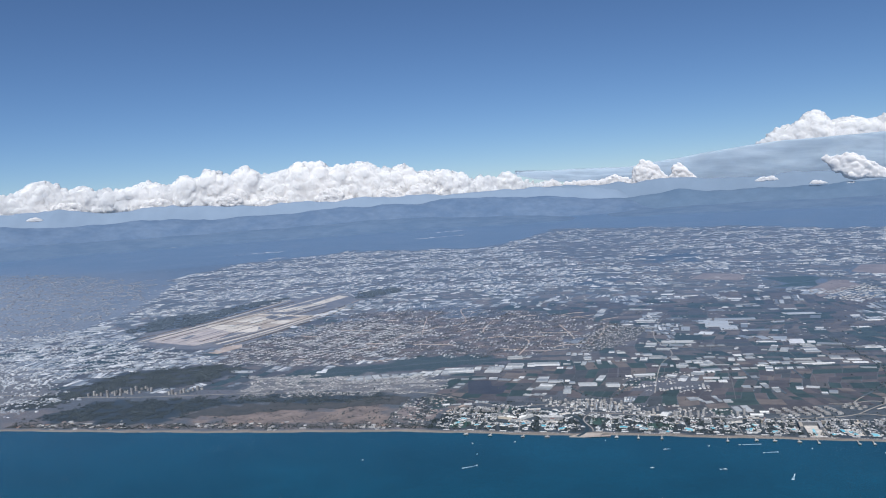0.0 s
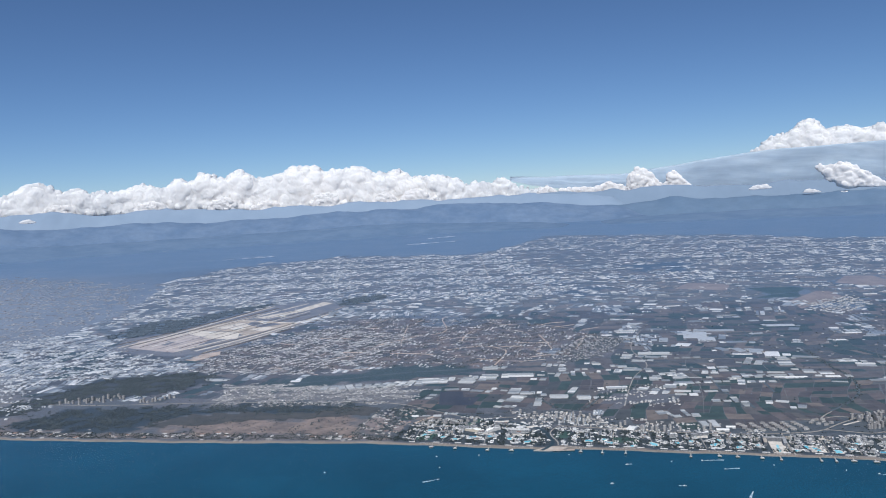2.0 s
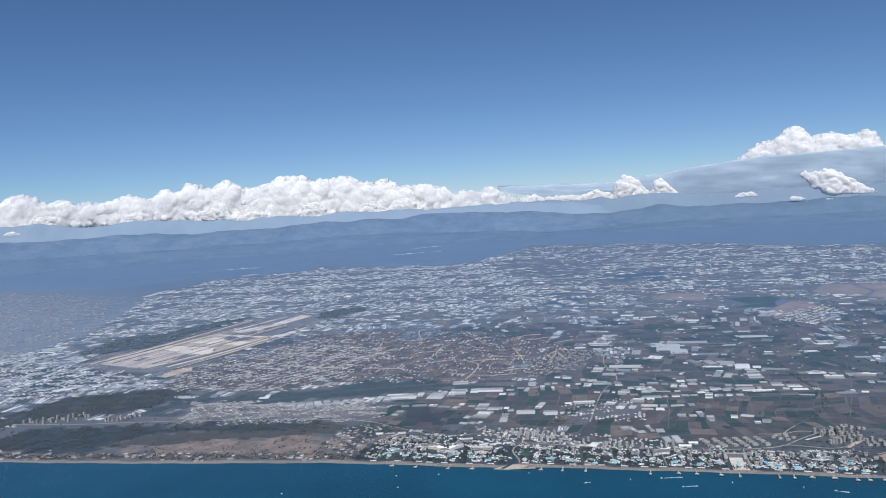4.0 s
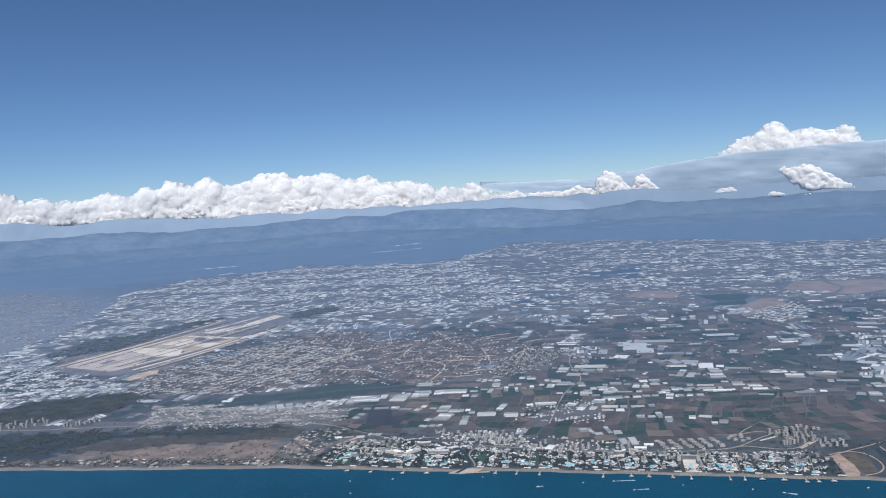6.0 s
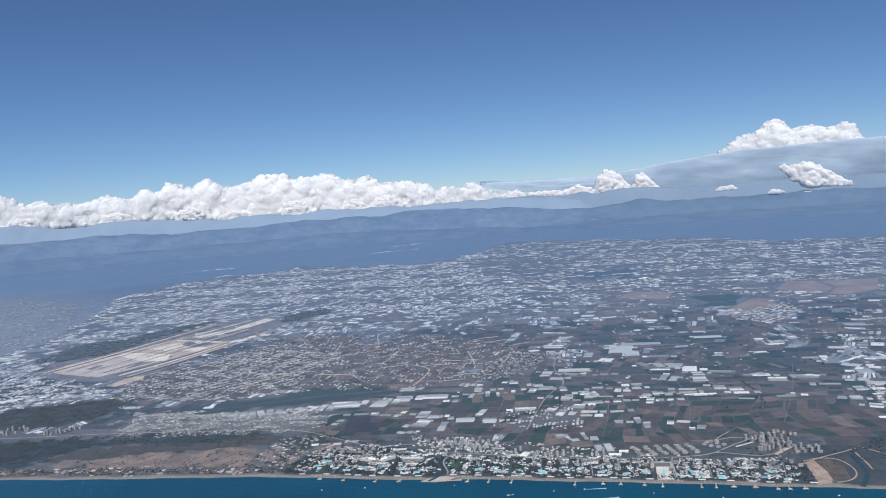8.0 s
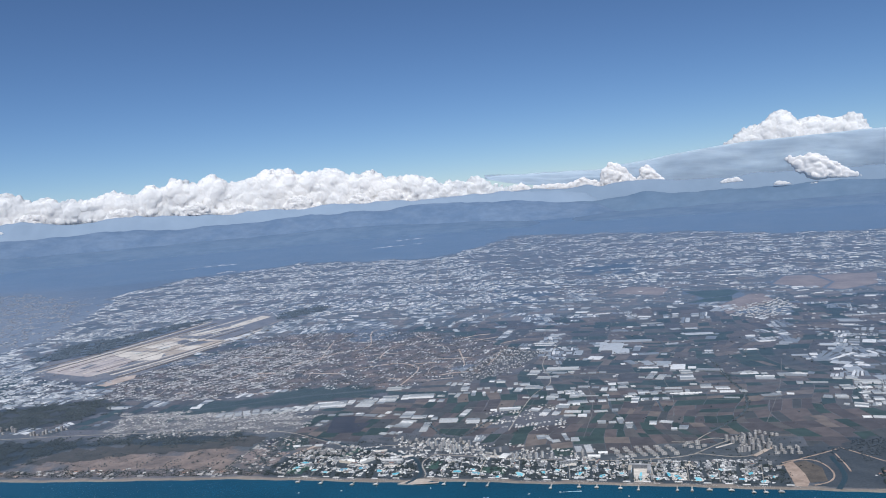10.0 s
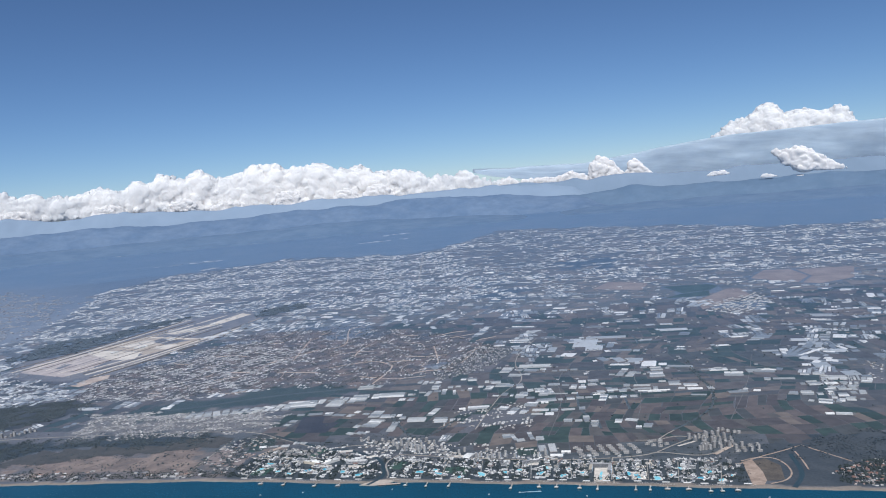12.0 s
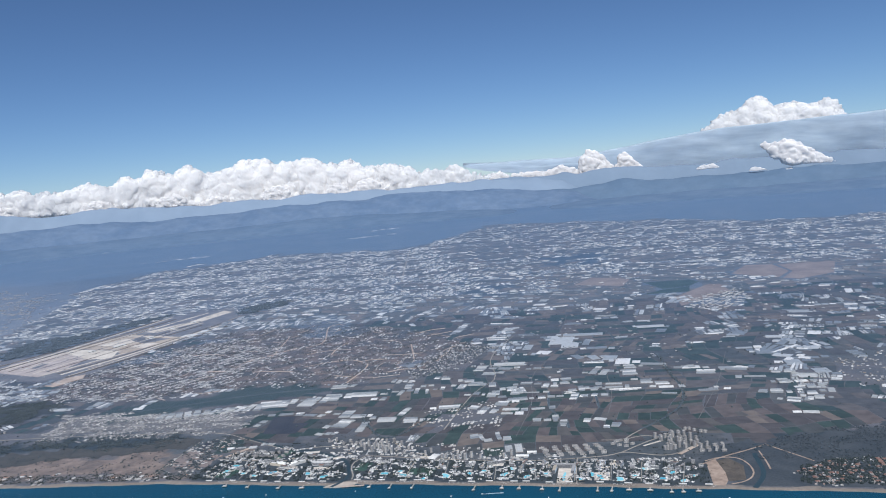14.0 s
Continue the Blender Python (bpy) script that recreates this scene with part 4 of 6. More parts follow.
GREEN_BEHIND = [(125, 801, 8.4, 13), (114, 742, 4.4, 12), (120, 742, 4.4, 8), (123, 722, 7.5, 15), (136, 718, 5.3, 7), (130, 704, 4.1, 17), (139, 699, 3.1, 14), (116, 702, 4.2, 14), (157, 738, 9.7, 10), (153, 704, 4.1, 10), (177, 721, 10.4, 9), (170, 703, 7.1, 14), (182, 709, 13.3, 12), (181, 678, 5.9, 8), (221, 769, 33.1, 13), (192, 763, 11.0, 20), (198, 740, 13.8, 10), (214, 753, 14.0, 8), (197, 701, 7.0, 14), (197, 674, 7.7, 13), (212, 682, 9.7, 13), (226, 695, 10.8, 7)]
GREEN_MID = [(193, 669, 7.7, 13), (213, 669, 8.5, 11), (212, 650, 18.4, 9), (199, 642, 10.9, 12), (191, 624, 6.2, 7), (204, 624, 13.2, 6), (200, 614, 9.6, 4), (176, 638, 9.2, 9), (183, 628, 6.3, 17), (227, 665, 12.2, 3), (226, 619, 13.0, 5), (243, 743, 8.4, 6), (278, 867, 12.3, 21), (286, 851, 24.1, 36), (290, 826, 17.4, 24), (313, 872, 42.8, 11), (309, 833, 7.0, 25), (313, 803, 20.1, 9), (259, 804, 13.7, 14), (287, 773, 7.6, 17), (301, 765, 8.5, 17), (297, 747, 20.7, 8)]
GREEN_UPPER = [(315, 757, 12.5, 17), (323, 740, 13.2, 20), (324, 719, 11.8, 13), (318, 700, 14.3, 18), (346, 720, 24.4, 8), (261, 696, 9.7, 9), (258, 685, 8.6, 7), (248, 678, 6.7, 7), (241, 683, 5.8, 13), (268, 663, 5.5, 16), (278, 658, 7.3, 9), (258, 643, 6.3, 18), (297, 668, 16.5, 5), (294, 658, 16.2, 5), (240, 648, 6.3, 6), (264, 580, 10.4, 6), (272, 564, 6.9, 9), (227, 589, 5.8, 5), (234, 594, 5.0, 10), (292, 717, 6.9, 26), (298, 708, 6.8, 18), (176, 564, 3.2, 13), (188, 564, 3.2, 16)]
GREEN_EAST = [(324, 667, 10.9, 13), (334, 657, 12.4, 8), (335, 645, 14.8, 6), (331, 627, 12.7, 4), (362, 626, 17.5, 6), (372, 698, 16.8, 9), (379, 679, 16.2, 14), (399, 685, 13.5, 7), (407, 680, 17.8, 12), (410, 787, 12.6, 5), (391, 882, 30.1, 11), (395, 856, 10.5, 16), (460, 810, 15.9, 15), (441, 748, 14.7, 6), (454, 726, 21.2, 16), (484, 782, 13.1, 10), (489, 764, 7.8, 14), (476, 692, 15.9, 6), (457, 683, 13.2, 18), (410, 651, 17.0, 5), (425, 631, 10.6, 13), (408, 607, 9.5, 12), (410, 582, 11.3, 11)]
GREEN_WOODSIDE = [(448, 640, 16.4, 13), (436, 610, 6.3, 9), (465, 650, 12.4, 14), (429, 594, 7.6, 9), (408, 551, 12.8, 6), (526, 782, 11.9, 15), (500, 746, 7.6, 9), (496, 727, 13.9, 13), (436, 626, 12.1, 6), (429, 583, 7.5, 11), (431, 659, 8.5, 7)]
for district in (GREEN_MARSH_ROW, GREEN_BEHIND, GREEN_MID, GREEN_UPPER, GREEN_EAST, GREEN_WOODSIDE):
    for x, y, w, d in district:
        turn = LEAN_A + R.uniform(-0.08, 0.08)
        blocks.append((x, y, w, d, turn))
        # smaller houses stand beside most of them
        for side in (-1, 1):
            if R.random() < 0.55:
                w2, d2 = R.uniform(3.0, 7.5), R.uniform(4.0, 9.0)
                out = side * (w / 2 + w2 / 2 + R.uniform(0.4, 2.5))
                shift = R.uniform(-0.5, 0.5) * d
                blocks.append((x + out * EU[0] + shift * EV[0], y + out * EU[1] + shift * EV[1], w2, d2, turn))
# lone groups at the mountain foot
for x0, x1, y0, y1, n in ((-1150, -900, 3140, 3265, 26), (-30, 75, 3040, 3090, 10), (-120, 60, 2700, 2780, 14), (-700, -520, 2420, 2500, 9)):
    for k in range(n):
        t = R.random()
        blocks.append((x0 + (x1 - x0) * t, y0 + (y1 - y0) * t + R.normal(0, 12), R.uniform(14, 30), R.uniform(14, 30), LEAN_A))
blocks = np.array(blocks)
blocks[:, 4] += 0.34 * wobble(blocks[:, 0], blocks[:, 1], 110, 47) - 0.16 * np.clip((blocks[:, 0] - 330) / 80, 0, 1)
swap = np.abs(np.sin(blocks[:, 4] - LEAN_A)) > 0.7
size = np.stack([np.where(swap, blocks[:, 3], blocks[:, 2]), np.where(swap, blocks[:, 2], blocks[:, 3]), R.uniform(0.45, 0.65, len(blocks))], 1)
size[:, :2] *= np.where(blocks[:, 1] > 1220, 0.8, 1.0)[:, None]
order = np.argsort(np.hypot(blocks[:, 0] - 120, blocks[:, 1] - 300))


bay_rng = random.Random(23)


def greenhouse(x, y, w, d, h, turn, spans):
    """Film-covered spans on a low wall."""
    ob = part("greenhouse", boxes_mesh("low_wall", [(-w / 2, -d / 2, 0, w / 2, d / 2, 0.09)], TRODDEN))
    bays = max(1, round(d / 4.2))
    tv, tf = SPANS[min((1, 2, 3, 6, 10), key=lambda s: abs(s - spans / bays))]
    for k in range(bays):
        long = bay_rng.uniform(0.8, 1.0)
        shift = bay_rng.uniform(-0.5, 0.5) * (1 - long) * w
        at = ((k + 0.5) / bays - 0.5) * d
        film = part("film_roof", fast_mesh("film_roof", tv * (w * long, d / bays * 0.9, h * bay_rng.uniform(0.9, 1.1)) + (shift, at, 0.09), tf, [PLASTIC_NEAR]), ob)
        if k == 0:
            part("door", boxes_mesh("door", [(shift + w * long / 2, at - 0.35, 0.09, shift + w * long / 2 + 0.03, at + 0.35, 0.36)], BALCONY), film, "dark sliding door")
    ob.matrix_basis = pose(x, y, 0, 0, 0, math.degrees(turn))
    return tagged(ob, "pale plastic-covered greenhouse block among tilled fields", "greenhouse", "greenhouses of the plain")


for i in order[:300]:
    x, y, w, d, turn = blocks[i]
    sx, sy, h = size[i]
    greenhouse(x, y, sx, sy, h, turn, 10 if sy > 18 else 6 if sy > 9 else 3)
rest = order[300:]
for group, film, label in ((rest[blocks[rest, 1] < 1220], PLASTIC, "countless pale plastic greenhouses across the plain"), (rest[blocks[rest, 1] >= 1220], PLASTIC_HAZE, "far plastic greenhouses painted in haze tones")):
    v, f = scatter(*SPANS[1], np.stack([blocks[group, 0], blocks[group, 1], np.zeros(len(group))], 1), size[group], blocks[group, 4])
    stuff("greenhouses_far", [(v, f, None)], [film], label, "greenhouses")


# ---- houses of towns and villages ----
def houses(name, zone, n, lo, hi, label, seed, gables=0.3, tall=(0.5, 1.1), grid=None, mats=None, where=None, low=False, rows=False):
    rng = np.random.default_rng(seed)
    x, y = pick_in(zone, n, rng)
    if grid:
        u, v = x * EU[0] + y * EU[1], x * EV[0] + y * EV[1]
        u, v = u + 14 * wobble(x, y, 40, 81), v + 14 * wobble(x, y, 40, 82)
        u, v = np.round(u / grid) * grid + rng.normal(0, grid * 0.16, len(u)), np.round(v / (grid * 0.5)) * grid * 0.5 + rng.normal(0, grid * 0.16, len(u))
        x, y = u * EU[0] + v * EV[0], u * EU[1] + v * EV[1]
    if where is not None:
        ok = where(x, y)
        x, y = x[ok], y[ok]
    g = rng.random(len(x)) < gables
    pieces = []
    for w, (tv, tf, tm) in ((g, (GABLE_V, GABLE_F, GABLE_M)), (~g, (LOW_V, LOW_F, LOW_M) if low else (HOUSE_V, HOUSE_F, HOUSE_M))):
        k = int(w.sum())
        s = np.stack([rng.uniform(lo, hi, k), rng.uniform(lo, hi, k), rng.uniform(*tall, k)], 1)
        t = LEAN_A + rng.choice([0, 0.5, -0.4, math.pi / 2], k) + rng.normal(0, 0.08, k)
        if rows:
            s[:, 0], s[:, 1] = s[:, 0] * 1.7, s[:, 1] * 0.7
            t = LEAN_A + 0.3 * wobble(x[w], y[w], 60, 83) + rng.choice([0, 0, math.pi / 2], k) + rng.normal(0, 0.05, k)
        a, b = scatter(tv, tf, np.stack([x[w], y[w], np.zeros(k)], 1), s, t)
        pieces.append((a, b, np.tile(tm, k)))
    return stuff(name, pieces, mats or [WALLS, ROOFS], label, "houses")


def clumps(size, level, seed):
    return lambda x, y: wobble(x, y, size, seed) + 0.4 * wobble(x, y, size * 0.4, seed + 1) > level


houses("town_houses", Z_TOWN, 7500, 0.5, 1.5, "close rows of low pale town houses", 1, 0.3, (0.2, 0.55), 2.2, [TOWN_WALL, TOWN_WALL], clumps(16, -0.35, 71), True, True)
houses("suburb_houses", Z_SUBURB, 12000, 0.5, 1.8, "scattered pale suburb houses on red soil", 2, 0.3, (0.2, 0.6), 3.0, [CITY_FAR, TOWN_WALL], clumps(24, 0.0, 73), True, True)
houses("city_houses", Z_CITY, 3200, 1.1, 2.6, "dense pale city blocks near the shore", 3, 0.1, (0.4, 1.1), 4.5, [CITY_FAR, CITY_FAR], clumps(26, -0.3, 89), True)
houses("far_city_blocks", Z_CITY_FAR, 21000, 1.4, 4.6, "blocks of a far city painted pale haze grey", 31, 0.1, (0.4, 1.0), 7, [CITY_HAZE, CITY_HAZE], lambda x, y: clumps(70, -0.25, 75)(x, y) & inside(Z_CITY_FAR, *warp(x + 15, y + 50)), True)
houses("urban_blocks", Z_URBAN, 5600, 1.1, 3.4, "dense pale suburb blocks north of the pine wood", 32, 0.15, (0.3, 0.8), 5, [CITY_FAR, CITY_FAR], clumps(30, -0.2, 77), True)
houses("village_houses", Z_VILLAGE, 900, 0.6, 1.4, "pale village houses between greenhouses", 4, 0.2, (0.4, 0.8), None, [TOWN_WALL, CITY_FAR], clumps(13, -0.15, 79))
houses("village_houses", Z_VILLAGE_E, 620, 1.4, 3.4, "pale village houses on the far plain", 5, 0.3, (0.35, 0.7), None, [WALLS, CITY_FAR], clumps(24, -0.1, 87))
houses("village_houses", Z_VILLAGE_F, 520, 0.9, 2.2, "pale village houses by the wood", 6, 0.5, (0.35, 0.7), None, [RESORT_WHITE, HOUSE_DULL], clumps(24, -0.1, 85))
houses("hamlet_houses", Z_HAMLET, 900, 0.6, 1.5, "white hamlet houses along a lane", 7, 0.15, (0.25, 0.5), 3.0, [WALLS, RESORT_WHITE], lambda x, y: (wobble(x, y, 13, 61) > -0.1) & (np.abs(y - 609 - 0.25 * (x - 165)) > 4))
houses("scattered_houses", Z_BARE, 7000, 0.6, 1.8, "sparse pale houses on bare red soil", 8, 0.4, (0.3, 0.7), 4.5, [CITY_FAR, CITY_FAR], lambda x, y: wobble(x, y, 30, 63) + 0.6 * wobble(x, y, 12, 64) > 0.22, True)
houses("farm_houses", [(-700, 760), (-560, 1500), (300, 2000), (900, 1900), (800, 1000), (450, 700), (100, 700), (-230, 980), (-260, 800)], 2600, 1.4, 3.6, "farm houses strewn over the plain", 9, 0.4, (0.4, 0.8), None, [CITY_FAR, HOUSE_DULL], lambda x, y: ~(inside(Z_FALLOW, x, y) | inside(Z_CROP, x, y) | inside(Z_WOOD_MID, *warp(x, y)) | inside(Z_WOOD_DARK, *warp(x, y)) | inside(Z_GROVE, *warp(x, y)) | inside(Z_WOOD_EAST, *warp(x, y))))
houses("shore_cabins", [(-345, 602), (-330, 612), (-50, 552), (-30, 540), (-43, 540)], 240, 1.2, 3.4, "low pale cabins along the open beach", 10, 0.5, (0.3, 0.5))
houses("lot_sheds", [(-50, 552), (-38, 616), (-4, 624), (0, 602), (-16, 570), (-24, 545)], 130, 0.8, 2.4, "pale sheds on lots beside the dunes", 45, 0.4, (0.25, 0.5))

# ---- woods ----
def patch(name, zone, cell, amp, seed, z, mat):
    """A low layer over an outline, cut in cells with a ragged rim."""
    xs = np.arange(min(p[0] for p in zone) - 12, max(p[0] for p in zone) + 12, cell)
    ys = np.arange(min(p[1] for p in zone) - 12, max(p[1] for p in zone) + 12, cell)
    r = np.random.default_rng(seed)
    X, Y = np.meshgrid(xs, ys, indexing="ij")
    X, Y = X + r.uniform(-0.35, 0.35, X.shape) * cell, Y + r.uniform(-0.35, 0.35, X.shape) * cell
    cx, cy = (X[:-1, :-1] + X[1:, 1:]) / 2, (Y[:-1, :-1] + Y[1:, 1:]) / 2
    ok = inside(zone, cx + amp * wobble(cx, cy, 26, seed), cy + amp * wobble(cx, cy, 26, seed + 1))
    ok = (ok & (cy > coast(cx) + 7)).ravel()
    idx = np.arange(X.size).reshape(X.shape)
    a, b, c, d = (q.ravel()[ok] for q in (idx[:-1, :-1], idx[1:, :-1], idx[1:, 1:], idx[:-1, 1:]))
    return fast_mesh(name, np.stack([X, Y, np.full(X.shape, z)], -1).reshape(-1, 3), np.concatenate([np.stack([a, b, c], 1), np.stack([a, c, d], 1)]), [mat])


# Sheets under woods: shade put in as dark colour, haze as blue.
for zone, seed, z, label in ((Z_EAST_WOOD, 201, 0.13, "floor sheet painted shade-dark under a wide pine wood"), (Z_PINES, 203, 0.13, "floor sheet painted shade-dark under the pine wood behind the shore"), (Z_SHORE_EAST, 205, 0.06, "dark overgrown ground beside the channel"),
                             (Z_WOOD_N, 207, 0.13, "floor sheet painted haze blue under the wood along the airfield"), (Z_WOOD_E, 209, 0.13, "floor sheet painted haze blue under the wood at the runway end")):
    floor_ob = part("forest_floor", patch("forest_floor", zone, 2.2, 6 if zone is not Z_SHORE_EAST else 1.0, seed, z, WOOD_HAZE if zone in (Z_WOOD_N, Z_WOOD_E) else FOREST_FLOOR))
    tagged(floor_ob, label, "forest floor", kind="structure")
rng = np.random.default_rng(21)
for zone, n, lo, hi, label in ((Z_PINES, 12000, 0.7, 1.4, "dense dark pine wood behind the shore"), (Z_BELT, 4200, 0.8, 1.7, "ragged belt of dark pines and scrub"),
                               (Z_EAST_WOOD, 14000, 0.8, 1.7, "wide dark pine wood beside the villas"), (Z_WOOD_N, 5200, 1.4, 2.8, "dark wood along the airfield"),
                               (Z_WOOD_E, 1500, 1.4, 2.8, "dark wood at the end of the airfield")):
    x, y = pick_in(zone, n, rng, 10)
    open_ground = wobble(x, y, 34, 19) < -0.45
    x, y = x[~open_ground], y[~open_ground]
    trees("pine_wood", x, y, lo, hi, WOOD_HAZE if zone in (Z_WOOD_N, Z_WOOD_E) else PINE if zone in (Z_BELT, Z_PINES) else PINE_SHADE, label, rng, 0.6)
x = rng.uniform(-350, -18, 5200)
y = coast(x) + 8 + 26 * rng.random(len(x)) ** 1.4
keep = wobble(x, y, 20, 55) + 0.5 * wobble(x, y, 8, 56) > 0.15
trees("beach_trees", x[keep], y[keep], 0.45, 1.1, GARDEN, "dark trees and hedges behind the open beach", rng, 0.6)
scrub = part("dune_scrub", patch("dune_scrub", [(-215, 602), (-195, 632), (-135, 628), (-100, 622), (-60, 630), (-34, 624), (-44, 604), (-90, 600), (-130, 605), (-170, 597)], 1.6, 5, 221, 0.1, SCRUB))
tagged(scrub, "dark scrub with a ragged rim over the dunes", "scrub", kind="structure")
Z_GAP = [(-54, 550), (-38, 618), (-4, 626), (2, 602), (-14, 570), (-22, 542)]
x, y = pick_in(Z_GAP, 2600, rng, 3)
keep = wobble(x, y, 16, 57) + 0.5 * wobble(x, y, 7, 58) > 0.1
trees("thicket", x[keep], y[keep], 0.6, 1.4, PINE, "dark thicket between dry lots", rng, 0.6)
for outline, mat, label in (([(-46, 566), (-40, 596), (-24, 592), (-30, 562)], FALLOW, "dry brown lot beside the dunes"), ([(-34, 600), (-30, 616), (-8, 618), (-12, 602)], DARK_SOIL, "dark ploughed lot"), ([(-27, 558), (-22, 580), (-12, 578), (-18, 556)], FALLOW, "dry brown lot beside the hotels"), ([(-20, 584), (-16, 598), (-2, 600), (-8, 584)], CROP, "green watered lot")):
    tagged(part("lot", patch("lot", outline, 1.4, 1.0, 211, 0.07, mat)), label, "lot", kind="structure")
x, y = pick_in(Z_SCRUB, 900, rng, 4)
keep = (wobble(x, y, 22, 3) > 0.05)
trees("dune_bushes", x[keep], y[keep], 0.5, 1.3, PINE, "dark bushes strewn over dry dunes", rng, 0.6)
x = rng.uniform(-900, 900, 16000)
y = rng.uniform(560, 1700, 16000)
keep = (y > coast(x) + 50) & (wobble(x, y, 70, 12) + rng.normal(0, 0.5, len(x)) > 0.55) & (y < far_edge(x))
for z in (Z_AIRPORT, Z_SCRUB, Z_RESORT, Z_MARSH, Z_CITY_FAR, Z_FALLOW, Z_CROP, Z_WOOD_MID, Z_WOOD_DARK, Z_WOOD_EAST, Z_GROVE, Z_VILLAGE_E):
    keep &= ~inside(z, x, y)
bx, by = rng.uniform(-240, 200, 26000), rng.uniform(740, 1100, 26000)
ok = (inside(Z_BARE, bx, by) | inside(Z_SUBURB, bx, by)) & ~clumps(24, -0.05, 73)(bx, by) & (wobble(bx, by, 50, 33) > -0.4)
trees("scrub_bushes", bx[ok], by[ok], 0.6, 1.5, PINE, "dark scrub between scattered houses", rng, 0.6)
near = y[keep] < 900
thin = near | (rng.random(len(near)) < 0.4)
trees("field_trees", x[keep][near], y[keep][near], 0.7, 1.9, PINE, "tree rows and groves between the fields", rng)
trees("field_trees", x[keep][~near & thin], y[keep][~near & thin], 0.9, 1.9, WOOD_HAZE, "tree rows and groves on the far plain, painted haze blue", rng)

# ---- roads ----
def road(name, lines, width, mat, label, z=0.13):
    pieces = []
    for k, ln in enumerate(lines):
        v, f = ribbon(ln, width, z + 0.012 * k)
        pieces.append((v, f, None))
    vs, fs, k = [], [], 0
    for v, f, _ in pieces:
        vs.append(v), fs.append(f + k)
        k += len(v)
    return tagged(part(name, fast_mesh(name, np.concatenate(vs), np.concatenate(fs), [mat])), label, "road", kind="structure")


road("coast_road", [[(-420, 720), (-300, 680), (-197, 671), (-117, 656), (-49, 643), (-21, 633), (0, 612), (23, 590), (40, 575), (58, 579), (76, 574)]], 0.8, DUST_ROAD, "pale coast road behind the dunes")
road("resort_road", [[(-12, 572), (12, 562), (40, 556)], [(95, 550), (120, 540), (150, 527), (175, 519), (203, 511), (219, 508), (253, 506), (263, 511), (276, 503), (284, 498), (295, 498), (314, 513)],
                     [(88, 508), (89, 514), (86, 529), (87, 539), (95, 550)], [(261, 509), (280, 523), (294, 531), (305, 540)], [(294, 531), (284, 538), (269, 532), (255, 536)], [(233, 508), (228, 488), (224, 466)], [(130, 534), (124, 512), (122, 494)], [(168, 518), (163, 496)], [(286, 549), (278, 542), (270, 533)]], 0.85, DUST_ROAD, "pale boulevard and lanes through the resort strip")
road("dune_track", [[(-53, 546), (-45, 580), (-37, 616)]], 0.8, DUST_ROAD, "pale straight track through the dunes")
road("beach_road", [[(-345, 612), (-200, 581), (-54, 553)]], 0.6, ASPHALT, "thin dark road behind the beach cabins")
road("red_tracks", [[(-34, 891), (-33, 952), (-31, 1015)], [(0, 940), (14, 950), (20, 976), (13, 1043), (15, 1072), (30, 1076)], [(63, 756), (73, 787), (81, 822), (75, 837), (59, 856), (35, 851), (12, 841)], [(127, 818), (127, 845), (124, 906)], [(150, 810), (162, 846), (170, 873)], [(-60, 890), (-35, 915), (-12, 944)], [(35, 888), (38, 918), (48, 947)]], 1.5, ORANGE_EARTH, "pale orange dirt tracks over red soil")
lane_rng = random.Random(17)
dirt = []
while len(dirt) < 54:
    x0, y0 = lane_rng.uniform(-230, 200), lane_rng.uniform(745, 1090)
    if not (inside(Z_BARE, np.array([x0]), np.array([y0]))[0] or inside(Z_SUBURB, np.array([x0]), np.array([y0]))[0]):
        continue
    a, ln = LEAN_A + lane_rng.choice([0, 1.57, 0.5, -0.5]) + lane_rng.uniform(-0.3, 0.3), lane_rng.uniform(14, 50)
    c, s_ = math.cos(a), math.sin(a)
    k = lane_rng.uniform(-0.25, 0.25) * ln
    dirt.append([(x0, y0), (x0 + c * ln * 0.5 - s_ * k, y0 + s_ * ln * 0.5 + c * k), (x0 + c * ln, y0 + s_ * ln)])
road("dirt_lanes", dirt, 0.6, PALE_EARTH, "short pale dirt lanes between scattered houses", 0.1)
road("valley_road", [[(103, 1456), (106, 1660), (109, 1860), (113, 2096)]], 3.2, DUST_ROAD, "straight pale road across the plain")
road("hamlet_lane", [[(150, 590), (165, 640), (182, 690), (205, 720), (200, 800), (240, 900)]], 0.9, DUST_ROAD, "pale lane through the hamlet")
road("farm_lanes", [[(200, 560), (225, 640), (232, 720), (270, 800)], [(262, 560), (290, 640), (300, 720), (350, 830)], [(330, 560), (380, 650), (420, 740)], [(120, 660), (260, 640), (420, 600)], [(150, 760), (330, 720), (520, 660)]], 0.55, ASPHALT, "thin grey lanes between fields")
stream = road("stream", [[(76, 499), (84, 508), (86, 517), (84, 533), (81, 545), (73, 554), (62, 565), (56, 573), (47, 571), (23, 593), (-4, 619)]], 2.2, LAGOON, "narrow dark stream winding to the sea", 0.12)
